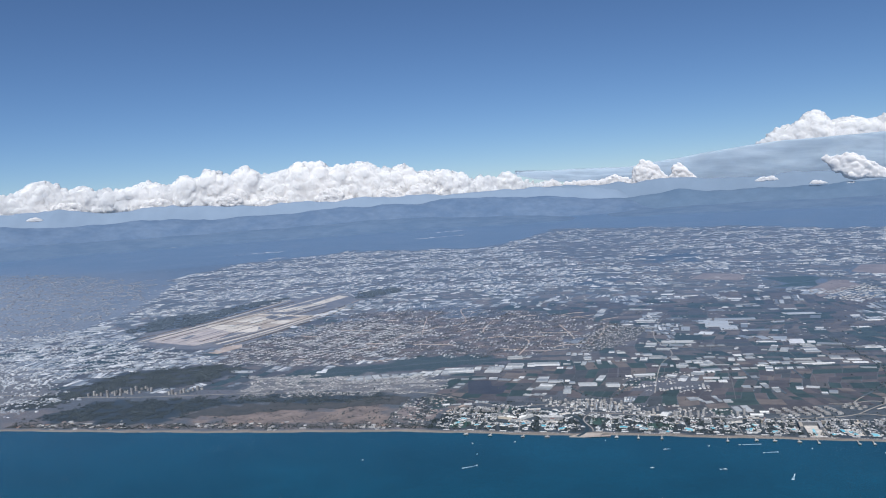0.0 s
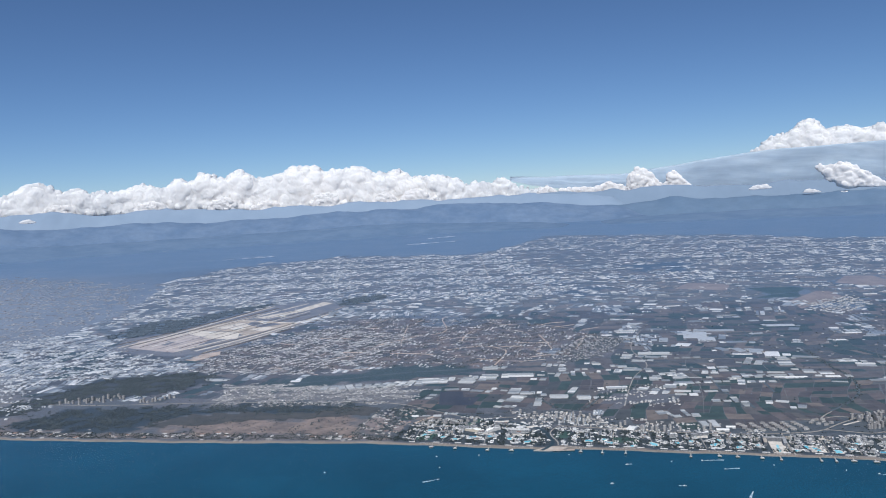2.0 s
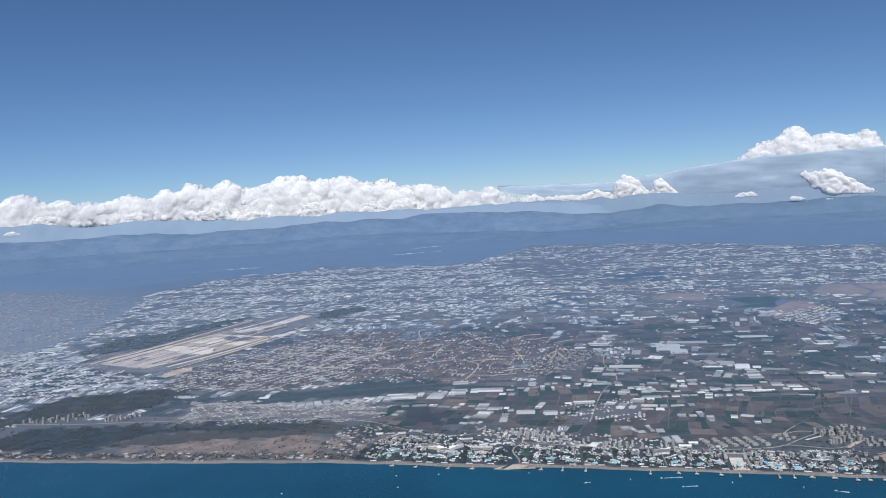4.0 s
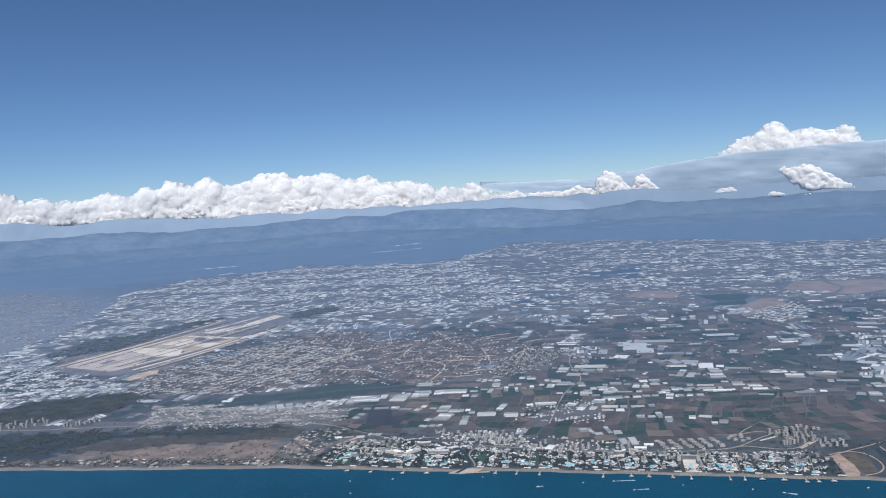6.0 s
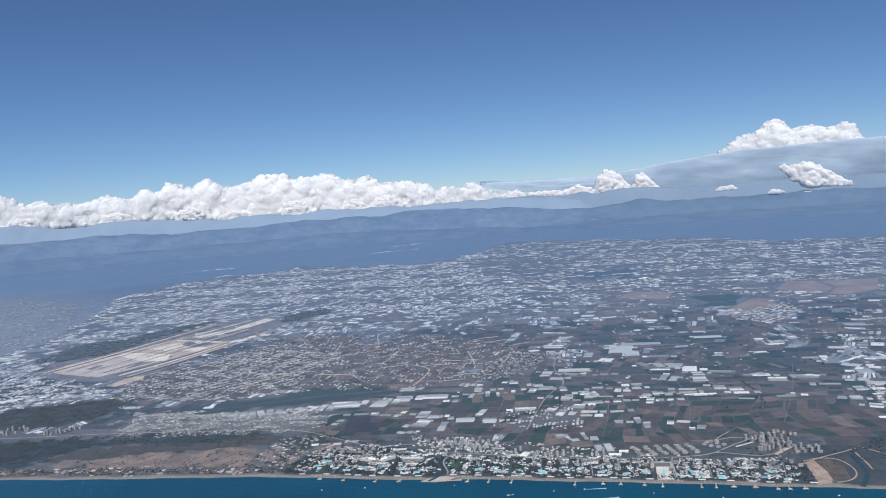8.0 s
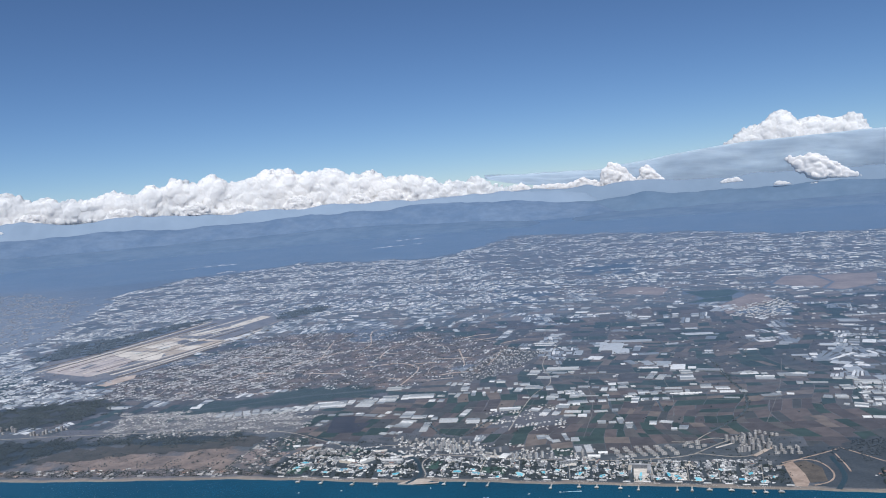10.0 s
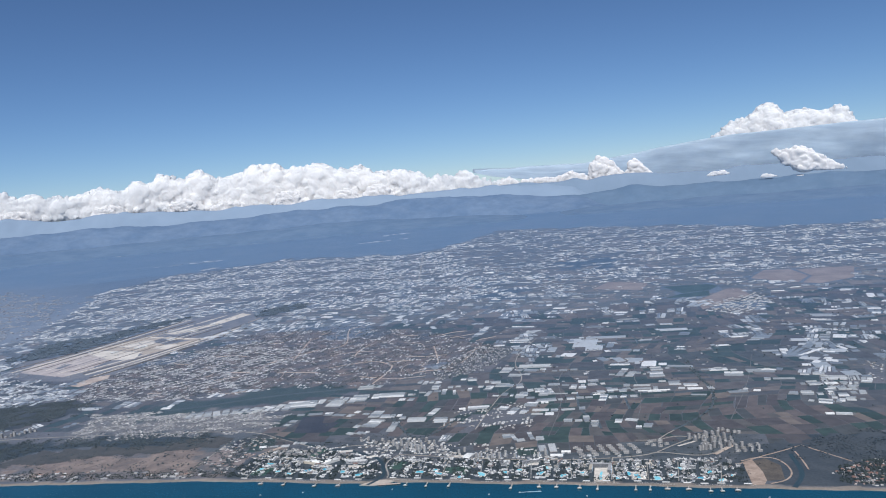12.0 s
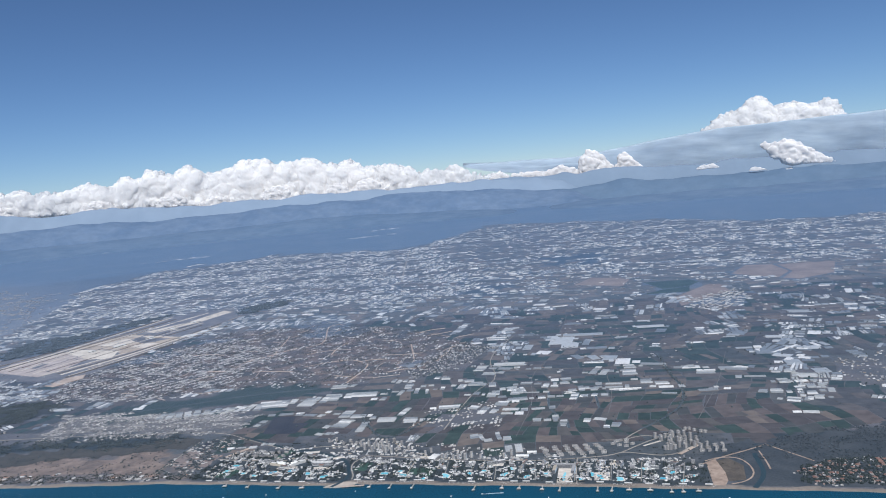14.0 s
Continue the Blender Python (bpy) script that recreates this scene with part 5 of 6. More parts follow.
for name, outline, mat, label in (("fallow_field", [(375, 1232), (417, 1298), (466, 1245), (439, 1181)], FALLOW, "broad pinkish fallow field on the plain"), ("fallow_field", [(461, 985), (474, 1050), (546, 1128), (562, 1122), (552, 1059)], FALLOW, "pale wedge of fallow soil beside a village"),
                                   ("fallow_field", [(612, 1205), (665, 1280), (700, 1262), (690, 1180), (650, 1130)], FALLOW, "broad pinkish fallow field on the plain"), ("fallow_field", [(694, 1178), (706, 1258), (790, 1238), (733, 1132), (668, 1104), (654, 1124)], FALLOW, "broad pinkish fallow field on the plain"),
                                   ("crop_field", [(444, 1092), (478, 1117), (520, 1126), (505, 1083)], CROP, "dark green irrigated field"), ("crop_field", [(480, 1122), (474, 1196), (540, 1186), (546, 1160), (522, 1130)], CROP, "dark green irrigated field")):
    tagged(part(name, prism_mesh(name, outline, 0, 0.12, mat)), label, "field", kind="structure")
dark_field = part("dark_field", prism_mesh("dark_field", [(10, 621), (36, 615), (44, 640), (30, 642), (30, 660), (11, 664)], 0, 0.12, DARK_SOIL))
tagged(dark_field, "large dark freshly ploughed field behind the dunes", "field", kind="structure")
road("ditch", [[(84, 647), (94, 613), (102, 585), (113, 583), (126, 598), (140, 626), (159, 637), (177, 648)], [(362, 760), (359, 746), (348, 673), (346, 642), (337, 610), (323, 584), (297, 558), (284, 549)], [(240, 660), (233, 620), (236, 600)], [(276, 649), (270, 606)], [(241, 588), (239, 566)], [(313, 803), (336, 822), (341, 850), (341, 883)]], 1.8, PINE, "dark overgrown ditch winding between fields", 0.2)
bank = []
for ln in ([(84, 647), (94, 613), (102, 585), (113, 583), (126, 598), (140, 626), (159, 637), (177, 648)], [(359, 746), (348, 673), (346, 642), (337, 610), (323, 584), (297, 558)]):
    for a, b in zip(ln, ln[1:]):
        n = int(math.dist(a, b) / 0.9)
        bank += [(a[0] + (b[0] - a[0]) * k / n, a[1] + (b[1] - a[1]) * k / n) for k in range(n)]
bank = np.array(bank) + rng.normal(0, 1.3, (len(bank), 2))
trees("bank_trees", bank[:, 0], bank[:, 1], 0.6, 1.5, PINE, "dark trees along the winding stream", rng)
marsh = part("marsh_river", fast_mesh("marsh_river", *ribbon([(-150, 722), (-90, 727), (-30, 745), (40, 745)], 3.0, 0.1), [PINE]))
tagged(marsh, "dark slow river through green marsh", "river", kind="structure")

# ---- airport ----
airfield = part("airfield", prism_mesh("airfield", Z_AIRPORT, 0, 0.1, VERGE))
tagged(airfield, "pale dry airfield with runways and aprons", "airfield", kind="structure")


def paved(name, outline, z, mat, label):
    return part(name, prism_mesh(name, outline, 0.05, z, mat), airfield, label)


paved("dug_ground", [(-371, 961), (-375, 1006), (-325, 1059), (-276, 1005), (-282, 951), (-300, 914)], 0.13, PALE_EARTH, "bare reddish ground at the runway head")
paved("apron", [(-323, 1044), (-331, 1073), (-252, 1031), (-244, 987), (-274, 991)], 0.20, CONCRETE, "bright concrete apron")
paved("apron", [(-333, 1077), (-280, 1149), (-183, 1086), (-215, 1042), (-240, 1005), (-258, 1037)], 0.16, TANSOIL, "pale dusty apron")
paved("apron", [(-300, 1082), (-276, 1118), (-240, 1098), (-262, 1062)], 0.19, CONCRETE, "pale concrete apron")
paved("apron", [(-246, 1050), (-232, 1072), (-206, 1056), (-222, 1036)], 0.19, CONCRETE, "pale concrete apron")
paved("apron", [(-262, 1158), (-215, 1214), (-182, 1300), (-164, 1280), (-196, 1205), (-240, 1144)], 0.16, CONCRETE, "pale concrete apron")
paved("verge", [(-259, 1098), (-257, 1120), (-204, 1087), (-232, 1066)], 0.22, VERGE, "dark dry grass")
paved("verge", [(-276, 1167), (-262, 1185), (-206, 1206), (-198, 1140), (-231, 1122)], 0.14, VERGE, "dark dry grass")
paved("verge", [(-334, 969), (-333, 996), (-321, 987), (-326, 964)], 0.18, VERGE, "dark dry grass")
for line, width, z, mat, name, label in (
        ([(-385, 966), (-350, 1030), (-258, 1276)], 3.2, 0.26, CONCRETE, "runway", "long pale runway"), ([(-365, 972), (-325, 1059), (-233, 1232), (-205, 1290)], 3.0, 0.26, CONCRETE, "taxiway", "pale taxiway"),
        ([(-275, 915), (-228, 991), (-194, 1071), (-141, 1184)], 4.6, 0.27, CONCRETE, "runway", "long pale runway"), ([(-299, 918), (-259, 979), (-236, 1014)], 3.0, 0.24, CONCRETE, "taxiway", "pale taxiway"),
        ([(-252, 934), (-216, 996), (-187, 1072)], 2.2, 0.24, TANSOIL, "taxiway", "pale taxiway"), ([(-277, 1139), (-230, 1112), (-183, 1086)], 3.4, 0.28, CONCRETE, "taxiway", "pale taxiway"),
        ([(-287, 930), (-247, 985), (-205, 1065), (-165, 1150), (-140, 1230)], 1.8, 0.23, TANSOIL, "taxiway", "narrow pale taxiway"), ([(-390, 1000), (-340, 1058), (-300, 1130), (-262, 1200)], 1.6, 0.25, TANSOIL, "taxiway", "narrow pale taxiway"),
        ([(-345, 1005), (-318, 1050), (-285, 1120), (-250, 1190), (-222, 1262)], 1.5, 0.25, CONCRETE, "taxiway", "narrow pale taxiway"), ([(-262, 905), (-236, 950), (-200, 1030), (-160, 1118), (-138, 1180)], 1.4, 0.22, CONCRETE, "taxiway", "narrow pale taxiway"),
        ([(-310, 1060), (-270, 1120), (-255, 1150)], 2.2, 0.25, RUNWAY, "taxiway", "grey taxiway"), ([(-280, 1050), (-240, 1030), (-232, 1050)], 2.0, 0.24, RUNWAY, "taxiway", "grey taxiway")):
    v, f = ribbon(line, width, z)
    part(name, fast_mesh(name, v, f, [mat]), airfield, label)
for line, width in (([(-374, 972), (-338, 1045), (-290, 1150), (-246, 1254)], 4.5), ([(-395, 985), (-362, 1042), (-312, 1150), (-270, 1262)], 5.0), ([(-281, 922), (-238, 985), (-200, 1068), (-153, 1184)], 2.6), ([(-262, 898), (-218, 972), (-180, 1060), (-140, 1150)], 5.0)):
    part("verge", fast_mesh("verge", *ribbon(line, width, 0.245), [WASTE]), airfield, "dark dry grass beside the runway")
for g, t0, t1, width, mat in ((0.22, 0.0, 0.75, 2.2, WASTE), (0.36, 0.02, 0.3, 1.6, CONCRETE), (0.47, 0.35, 0.95, 2.4, VERGE), (0.55, 0.0, 0.28, 1.8, VERGE), (0.63, 0.3, 0.9, 1.5, WASTE), (0.7, 0.0, 0.95, 2.0, CONCRETE), (0.8, 0.05, 0.9, 2.2, WASTE)):
    way = []
    for t in (t0, (t0 + t1) / 2, t1):
        a, b = Vector((-375 + 120 * t, 972 + 290 * t)), Vector((-290 + 140 * t, 918 + 270 * t))
        way.append(tuple(a.lerp(b, g)))
    part("strip", fast_mesh("strip", *ribbon(way, width, 0.30), [mat]), airfield, "long narrow strip between the runways")
earthwork = part("earthwork", prism_mesh("earthwork", [(-269, 864), (-259, 892), (-242, 905), (-237, 885), (-256, 855)], 0, 0.4, ORANGE_EARTH))
tagged(earthwork, "bare orange earthwork beside the airfield", "earthwork")


def terminal(x, y, w, d, h, turn):
    t = part("terminal", boxes_mesh("terminal_hall", [(-w / 2, -d / 2, 0, w / 2, d / 2, h)], HOTEL_WALL))
    part("roof", boxes_mesh("roof", [(-w / 2 - 0.4, -d / 2 - 0.4, h, w / 2 + 0.4, d / 2 + 0.4, h + 0.25), (-w * 0.3, -d * 0.25, h + 0.25, w * 0.3, d * 0.25, h + 0.7)], CANVAS), t)
    part("window_band", boxes_mesh("window_band", [(-w / 2 - 0.05, -d / 2 - 0.06, h * 0.35, w / 2 + 0.05, d / 2 + 0.06, h * 0.6)], BALCONY), t)
    for k in (-0.3, 0.0, 0.3):
        part("pier_arm", boxes_mesh("pier_arm", [(w * k - 0.5, -d / 2 - 5, 0, w * k + 0.5, -d / 2 - 0.1, h * 0.6)], HOTEL_WALL), t)
    t.matrix_basis = pose(x, y, 0.2, 0, 0, turn)
    return tagged(t, "long pale airport terminal on the apron", "terminal", "airport buildings")


for x, y, w, d, h in ((-262, 1060, 18, 4, 1.2), (-236, 1105, 14, 4, 1.1), (-222, 1160, 10, 5, 1.0), (-205, 1205, 8, 4, 0.9), (-290, 1040, 8, 4, 0.9)):
    terminal(x, y, w, d, h, 61)


# ---- resort strip: hotels, flats, villas ----
STOREY = 0.29


def hotel(wings, label, group="hotels on the shore"):
    """Wings of (x0, y0, x1, y1, storeys) with proud balcony bands in a painted shade tone, parapet roofs and a plant
    room.
    """
    wings = [(a * 0.74, b * 0.74, c * 0.74, d * 0.74, n) for a, b, c, d, n in wings]
    thing = part("hotel", boxes_mesh("hotel_wall", [(x0, y0, 0, x1, y1, n * STOREY) for x0, y0, x1, y1, n in wings], HOTEL_WALL))
    for k in range(1, max(w[4] for w in wings)):
        rows = [(x0 - 0.05, y0 - 0.06, k * STOREY + 0.06, x1 + 0.05, y1 + 0.06, k * STOREY + 0.22) for x0, y0, x1, y1, n in wings if n > k]
        part("balcony_band", boxes_mesh("balcony_band", rows, BALCONY), thing, "balcony band painted in a shade tone")
    roofs = []
    for x0, y0, x1, y1, n in wings:
        roofs.append(part("roof", boxes_mesh("roof", [(x0 - 0.12, y0 - 0.12, n * STOREY, x1 + 0.12, y1 + 0.12, n * STOREY + 0.12)], HOTEL_ROOF), thing))
    x0, y0, x1, y1, n = wings[0]
    cx, cy = (x0 + x1) / 2, (y0 + y1) / 2
    part("plant_room", boxes_mesh("plant_room", [(cx - 0.7, cy - 0.45, n * STOREY + 0.12, cx + 0.7, cy + 0.45, n * STOREY + 0.55)], HOTEL_WALL), roofs[0])
    return tagged(thing, label, "hotel", group)


HOTELS = [
    hotel([(-6, 3, 6, 5, 7), (-6, -5, -4, 3, 6), (4, -5, 6, 3, 6)], "large pale hotel round a courtyard near the beach"),
    hotel([(-8, -1, 8, 1.2, 8), (-1.5, 1.2, 1.5, 5, 5)], "long pale slab hotel facing the sea"),
    hotel([(-2, -2, 2, 2, 9), (-7, -1, -2, 1, 6), (2, -1, 7, 1, 6), (-1, 2, 1, 6, 6)], "cross-shaped hotel with a higher core"),
    hotel([(-5, 2, 5, 4, 6), (-5, -2, -3, 2, 5), (-5, -4, 3, -2, 4), (-1, -0.5, 2, 1, 2)], "stepped hotel wings round a garden"),
    hotel([(-3, -6, -1, 6, 6), (1.5, -6, 3.5, 6, 6), (-1, -1, 1.5, 1, 3)], "twin hotel wings running back from the shore"),
    hotel([(-4, -3, 4, 3, 3), (-2.5, -2, 2.5, 2, 5), (-6, -1, -4, 1, 3)], "low broad hotel with a raised middle"),
]
OPEN = [(221, 487, 12), (66, 541, 12), (181, 511, 9), (136, 509, 7), (168, 504, 4), (93, 529, 8), (35, 566, 9), (142, 532, 6), (35, 549, 6), (50, 549, 6), (14, 540, 5)]
# plots of the strip: front edges along the shore, cut by lanes that run inland
FRONTS = [-8, 3, 11, 25, 39, 54, 71, 92, 108, 126, 145, 163, 176, 189, 200, 211, 222, 232, 242, 250, 258, 268, 280, 291]
POOLS = [(33, 534, 6, 6), (46, 534, 6, 5), (21, 532, 5, 4), (5, 554, 7, 5), (58, 526, 6, 4), (0, 545, 6, 4), (69, 518, 6, 4), (13, 538, 4, 4), (109, 513, 6, 5), (121, 507, 7, 5), (148, 499, 7, 6), (172, 500, 6, 4), (184, 492, 6, 5), (197, 485, 4.5, 5), (119, 514, 4, 4), (163, 499, 3, 5), (240, 473, 6, 7), (250, 467, 7, 5)]
POOLS_EAST = [(219, 479, 3.0, 13), (259, 470, 4.5, 6), (209, 486, 3.5, 5), (202, 494, 3, 4), (268, 479, 4, 4), (236, 478, 4, 6), (282, 469, 5, 4), (284, 456, 4, 4), (228, 473, 3, 4), (274, 462, 4, 4), (292, 462, 3, 4), (190, 500, 4, 4), (134, 498, 4, 3)]
POOLS += POOLS_EAST
def lot_point(x, v):
    """A place v inland from the shore at x; the lanes lean more towards the east."""
    lean = 0.14 + 0.22 * max(0.0, min(1.0, (x - 200) / 85))
    return x + lean * v, float(coast(x)) + v * (1 - 0.12 * lean)


POOLS = [(x, y, w * 0.68, d * 0.85) for x, y, w, d in POOLS]


def near_pool(x, y, gap):
    return any(abs(x - px_) < w / 2 + gap and -gap * 1.6 < y - py_ < d / 2 + gap for px_, py_, w, d in POOLS)


hotel_places = []
lanes = []
rr = random.Random(5)
for xa, xb in zip(FRONTS, FRONTS[1:]):
    if xa not in (54, 71):
        lanes.append([lot_point(xa, v) for v in (9, 24, 40)])
    if xa == 71:
        continue
    wide = xb - xa
    for deep in ((17, 30, 40, 54) if xa < 54 else (17, 31, 38)):
        for u in ((0.28, 0.74) if wide > 12.5 or deep in (31, 30) else (0.5,)):
            if rr.random() < (0.4 if deep == 17 else 0.12):
                continue
            x, y = lot_point(xa + wide * (u + rr.uniform(-0.1, 0.1)), deep + rr.uniform(-3, 3))
            clear = all(math.hypot(x - ox, y - oy) > r for ox, oy, r in OPEN) and not near_pool(x, y, 2.6)
            if clear and all(math.hypot(x - a, y - b) > 4.6 for a, b, _ in hotel_places):
                hotel_places.append((x, y, deep))
used = set()
for hx, hy, deep in hotel_places:
    k = rr.choice((3, 5, 5, 4)) if deep == 17 else rr.randrange(len(HOTELS))
    grow = rr.uniform(0.4, 0.58) if deep == 17 else rr.uniform(0.52, 0.82)
    turn = math.degrees(LEAN_A) - 4 + rr.choice([0, 90, 90, 78, -12, 100, 180])
    m = pose(hx, hy, 0, 0, 0, turn) @ Matrix.Diagonal((grow, grow, 0.9, 1))
    if k in used:
        copy_thing(HOTELS[k], m)
    else:
        HOTELS[k].matrix_basis = m
        used.add(k)
road("plot_lanes", lanes[::2], 0.5, DUST_ROAD, "pale lanes between the hotel plots", 0.11)
palace = hotel([(-9, 5, 9, 7.5, 8), (-9, -7, -6.5, 5, 7), (6.5, -7, 9, 5, 7), (-2, 7.5, 2, 10, 6)], "great white palace hotel round a long pool")
palace.matrix_basis = pose(221, 489, 0, 0, 0, -17)
cream = hotel([(-9, -2.5, 9, 2.5, 6), (-3, 2, 3, 6, 8), (-10, -1, -7, 3, 4), (7, -1, 10, 3, 4), (-2, -5, 2, -2, 3)], "broad cream hotel of stepped wings by the river mouth")
cream.matrix_basis = pose(66, 541, 0, 0, 0, -12)
white = hotel([(-1.5, -1.5, 1.5, 1.5, 8), (-8, -1, -1.5, 1, 7), (1.5, -1, 8, 1, 7), (-1, 1.5, 1, 8, 7)], "white three-winged hotel among dark gardens")
white.matrix_basis = pose(181, 511, 0, 0, 0, 10)


def tent_roof(radius, ribs, turn, x, y):
    """A fan of white canvas vaults over a great hall."""
    v, f = [(0, 0, 2.2)], []
    for k in range(2 * ribs + 1):
        a = math.pi * k / (2 * ribs)
        r, z = radius * (1.0 if k % 2 else 0.86), (1.3 if k % 2 else 0.55)
        v += [(r * 0.5 * math.cos(a), r * 0.5 * math.sin(a), z + 0.55), (r * math.cos(a), r * math.sin(a), z), (r * 0.97 * math.cos(a), r * 0.97 * math.sin(a), 0)]
    for k in range(2 * ribs):
        a, b = 1 + 3 * k, 4 + 3 * k
        f += [(0, a, b), (a, a + 1, b + 1, b), (a + 1, a + 2, b + 2, b + 1)]
    thing = part("tent_hall", fast_mesh("canvas_vault", v, tri(f), [CANVAS]))
    part("back_wall", boxes_mesh("back_wall", [(-radius * 0.9, -0.5, 0, radius * 0.9, 0, 1.6)], HOTEL_WALL), thing)
    part("mast", boxes_mesh("mast", [(-0.1, 0.1, 0, 0.1, 0.3, 3.0)], TIMBER), thing)
    thing.matrix_basis = pose(x, y, 0, 0, 0, turn)
    return tagged(thing, "fan-shaped hall under pale canvas vaults", "hall", "tent halls")


tent_roof(6.5, 5, -30, 34, 547)
tent_roof(6.0, 5, 35, 49, 546)


def market_hall(x, y, w, d, turn):
    thing = part("market_hall", boxes_mesh("wall", [(-w / 2, -d / 2, 0, w / 2, d / 2, 0.9)], HOTEL_WALL))
    v, f, n = [], [], 9
    for k in range(n):
        a = math.pi * k / (n - 1)
        v += [(-w / 2 - 0.1, -d / 2 * 1.03 * math.cos(a), 0.9 + 0.7 * math.sin(a)), (w / 2 + 0.1, -d / 2 * 1.03 * math.cos(a), 0.9 + 0.7 * math.sin(a))]
    for k in range(n - 1):
        f.append((2 * k, 2 * k + 1, 2 * k + 3, 2 * k + 2))
    f += [tuple(range(0, 2 * n, 2))[::-1], tuple(range(1, 2 * n, 2))]
    part("vault_roof", fast_mesh("vault_roof", v, tri(f), [CANVAS]), thing, "white vaulted roof")
    part("gate", boxes_mesh("gate", [(-1, -d / 2 - 0.06, 0, 1, -d / 2, 0.7)], BALCONY), thing)
    thing.matrix_basis = pose(x, y, 0, 0, 0, turn)
    return tagged(thing, "white vaulted hall behind the hotels", "hall", "white halls")


market_hall(142, 533, 5, 9, -30)
market_hall(199, 519, 8, 3, -14)
market_hall(206, 524, 6, 2.4, -10)

# pools, each a basin with a pale deck


def pool(x, y, w, d, seed):
    r = random.Random(seed)
    n = 14
    edge = []
    for k in range(n):
        a = 2 * math.pi * k / n
        q = 1 + 0.3 * math.sin(2 * a + seed) + 0.16 * math.sin(3 * a + 2 * seed) + r.uniform(-0.16, 0.16)
        c, s = math.cos(a), math.sin(a)
        edge.append((w / 2 * q * math.copysign(abs(c) ** 0.7, c), d / 2 * q * math.copysign(abs(s) ** 0.7, s)))
    thing = part("swimming_pool", prism_mesh("pool_deck", [(px * 1.3 + 0.3, py * 1.25) for px, py in edge], 0, 0.16, CONCRETE))
    part("water", prism_mesh("water", edge, 0.1, 0.2, POOL), thing, "turquoise pool water")
    part("bar_hut", boxes_mesh("bar_hut", [(w * 0.66, -0.5, 0, w * 0.66 + 1.0, 0.5, 0.35), (w * 0.66 - 0.15, -0.65, 0.35, w * 0.66 + 1.15, 0.65, 0.45)], CANVAS), thing)
    thing.matrix_basis = pose(x, y, 0.02, 0, 0, math.degrees(LEAN_A))
    return tagged(thing, "turquoise swimming pool with a pale deck", "swimming pool", "pools of the hotels")


for k, (x, y, w, d) in enumerate(POOLS):
    pool(x, y, w, d, k)


def block_of_flats(w, d, n, label):
    thing = part("apartment_tower", boxes_mesh("wall", [(-w / 2, -d / 2, 0, w / 2, d / 2, n * 0.3)], FLAT_WALL))
    # Proud boxes whose grey colour holds the balconies' shade.
    for sx in (-0.3, 0.3):
        part("balcony", boxes_mesh("balcony", [(w * sx - 0.22, -d / 2 - 0.12, 0.3, w * sx + 0.22, -d / 2 + 0.05, n * 0.3 - 0.1)], FLAT_SHADE), thing, "stack of balconies painted in a shade tone")
    part("window_strip", boxes_mesh("window_strip", [(-w / 2 - 0.03, -d * 0.2, 0.25, w / 2 + 0.03, d * 0.2, n * 0.3 - 0.12)], FLAT_SHADE), thing)
    roof = part("roof", boxes_mesh("roof", [(-w / 2 - 0.08, -d / 2 - 0.08, n * 0.3, w / 2 + 0.08, d / 2 + 0.08, n * 0.3 + 0.1)], FLAT_ROOF), thing)
    part("lift_house", boxes_mesh("lift_house", [(-0.35, -0.3, n * 0.3 + 0.1, 0.35, 0.3, n * 0.3 + 0.42)], FLAT_WALL), roof)
    return tagged(thing, label, "block of flats", "flats behind the hotels")


FLATS = [block_of_flats(1.8, 1.7, 13, "tall pale block of flats with balconies painted in shade tones"), block_of_flats(1.7, 1.6, 9, "pale block of flats among others"),
         block_of_flats(2.2, 1.4, 5, "low pale block of flats in a row"), block_of_flats(3.0, 1.4, 4, "long low pale block of flats"), block_of_flats(3.4, 1.5, 3, "low grey-roofed row of flats")]
spots = []
for x, y in ((91, 571), (93, 563), (96, 570), (100, 563), (104, 560), (106, 566), (102, 568), (106, 557), (110, 560), (113, 551), (109, 553), (98, 557)):
    spots.append((x, y, 0, 0))
for x, y in ((71, 587), (77, 579), (66, 587), (82, 584), (87, 577), (80, 571), (85, 566), (108, 573), (114, 573), (119, 566), (121, 547), (126, 542), (130, 537), (136, 541), (140, 545), (117, 556), (124, 553)):
    spots.append((x, y, rr.choice((1, 2, 3)), rr.choice((0, 12, -20))))
for x, y in ((147, 527), (150, 531), (154, 527), (158, 527), (162, 525), (166, 527), (172, 523), (188, 522), (192, 525)):
    spots.append((x, y, rr.choice((0, 1)), 0))
for k, x in enumerate((214, 221.5, 229, 235.5, 242, 249.5)):
    for j in range(6):
        spots.append((x + 0.4 * j, 531 - 3.2 * j - 0.6 * k, 4, 15))
for x, y in ((263, 529), (267, 530), (270, 526), (273, 523), (264, 522), (267, 519), (260, 525), (271, 531)):
    spots.append((x, y, 3, 20))
for x, y in ((291, 507), (293, 512), (295, 517), (297, 522), (299, 527), (301, 531), (305, 529), (309, 529), (311, 524), (302, 518), (304, 513), (310, 517), (314, 519), (307, 521), (300, 509), (312, 512), (296, 507)):
    spots.append((x, y, rr.choice((0, 1)), 25))
for i in range(22):
    spots.append((rr.uniform(289, 301) + (i % 2) * 9, rr.uniform(506, 530), rr.choice((0, 1, 1)), 25))
for x, y in ((317, 540), (319, 536), (322, 533), (314, 541), (325, 531)):
    spots.append((x, y, 2, 10))
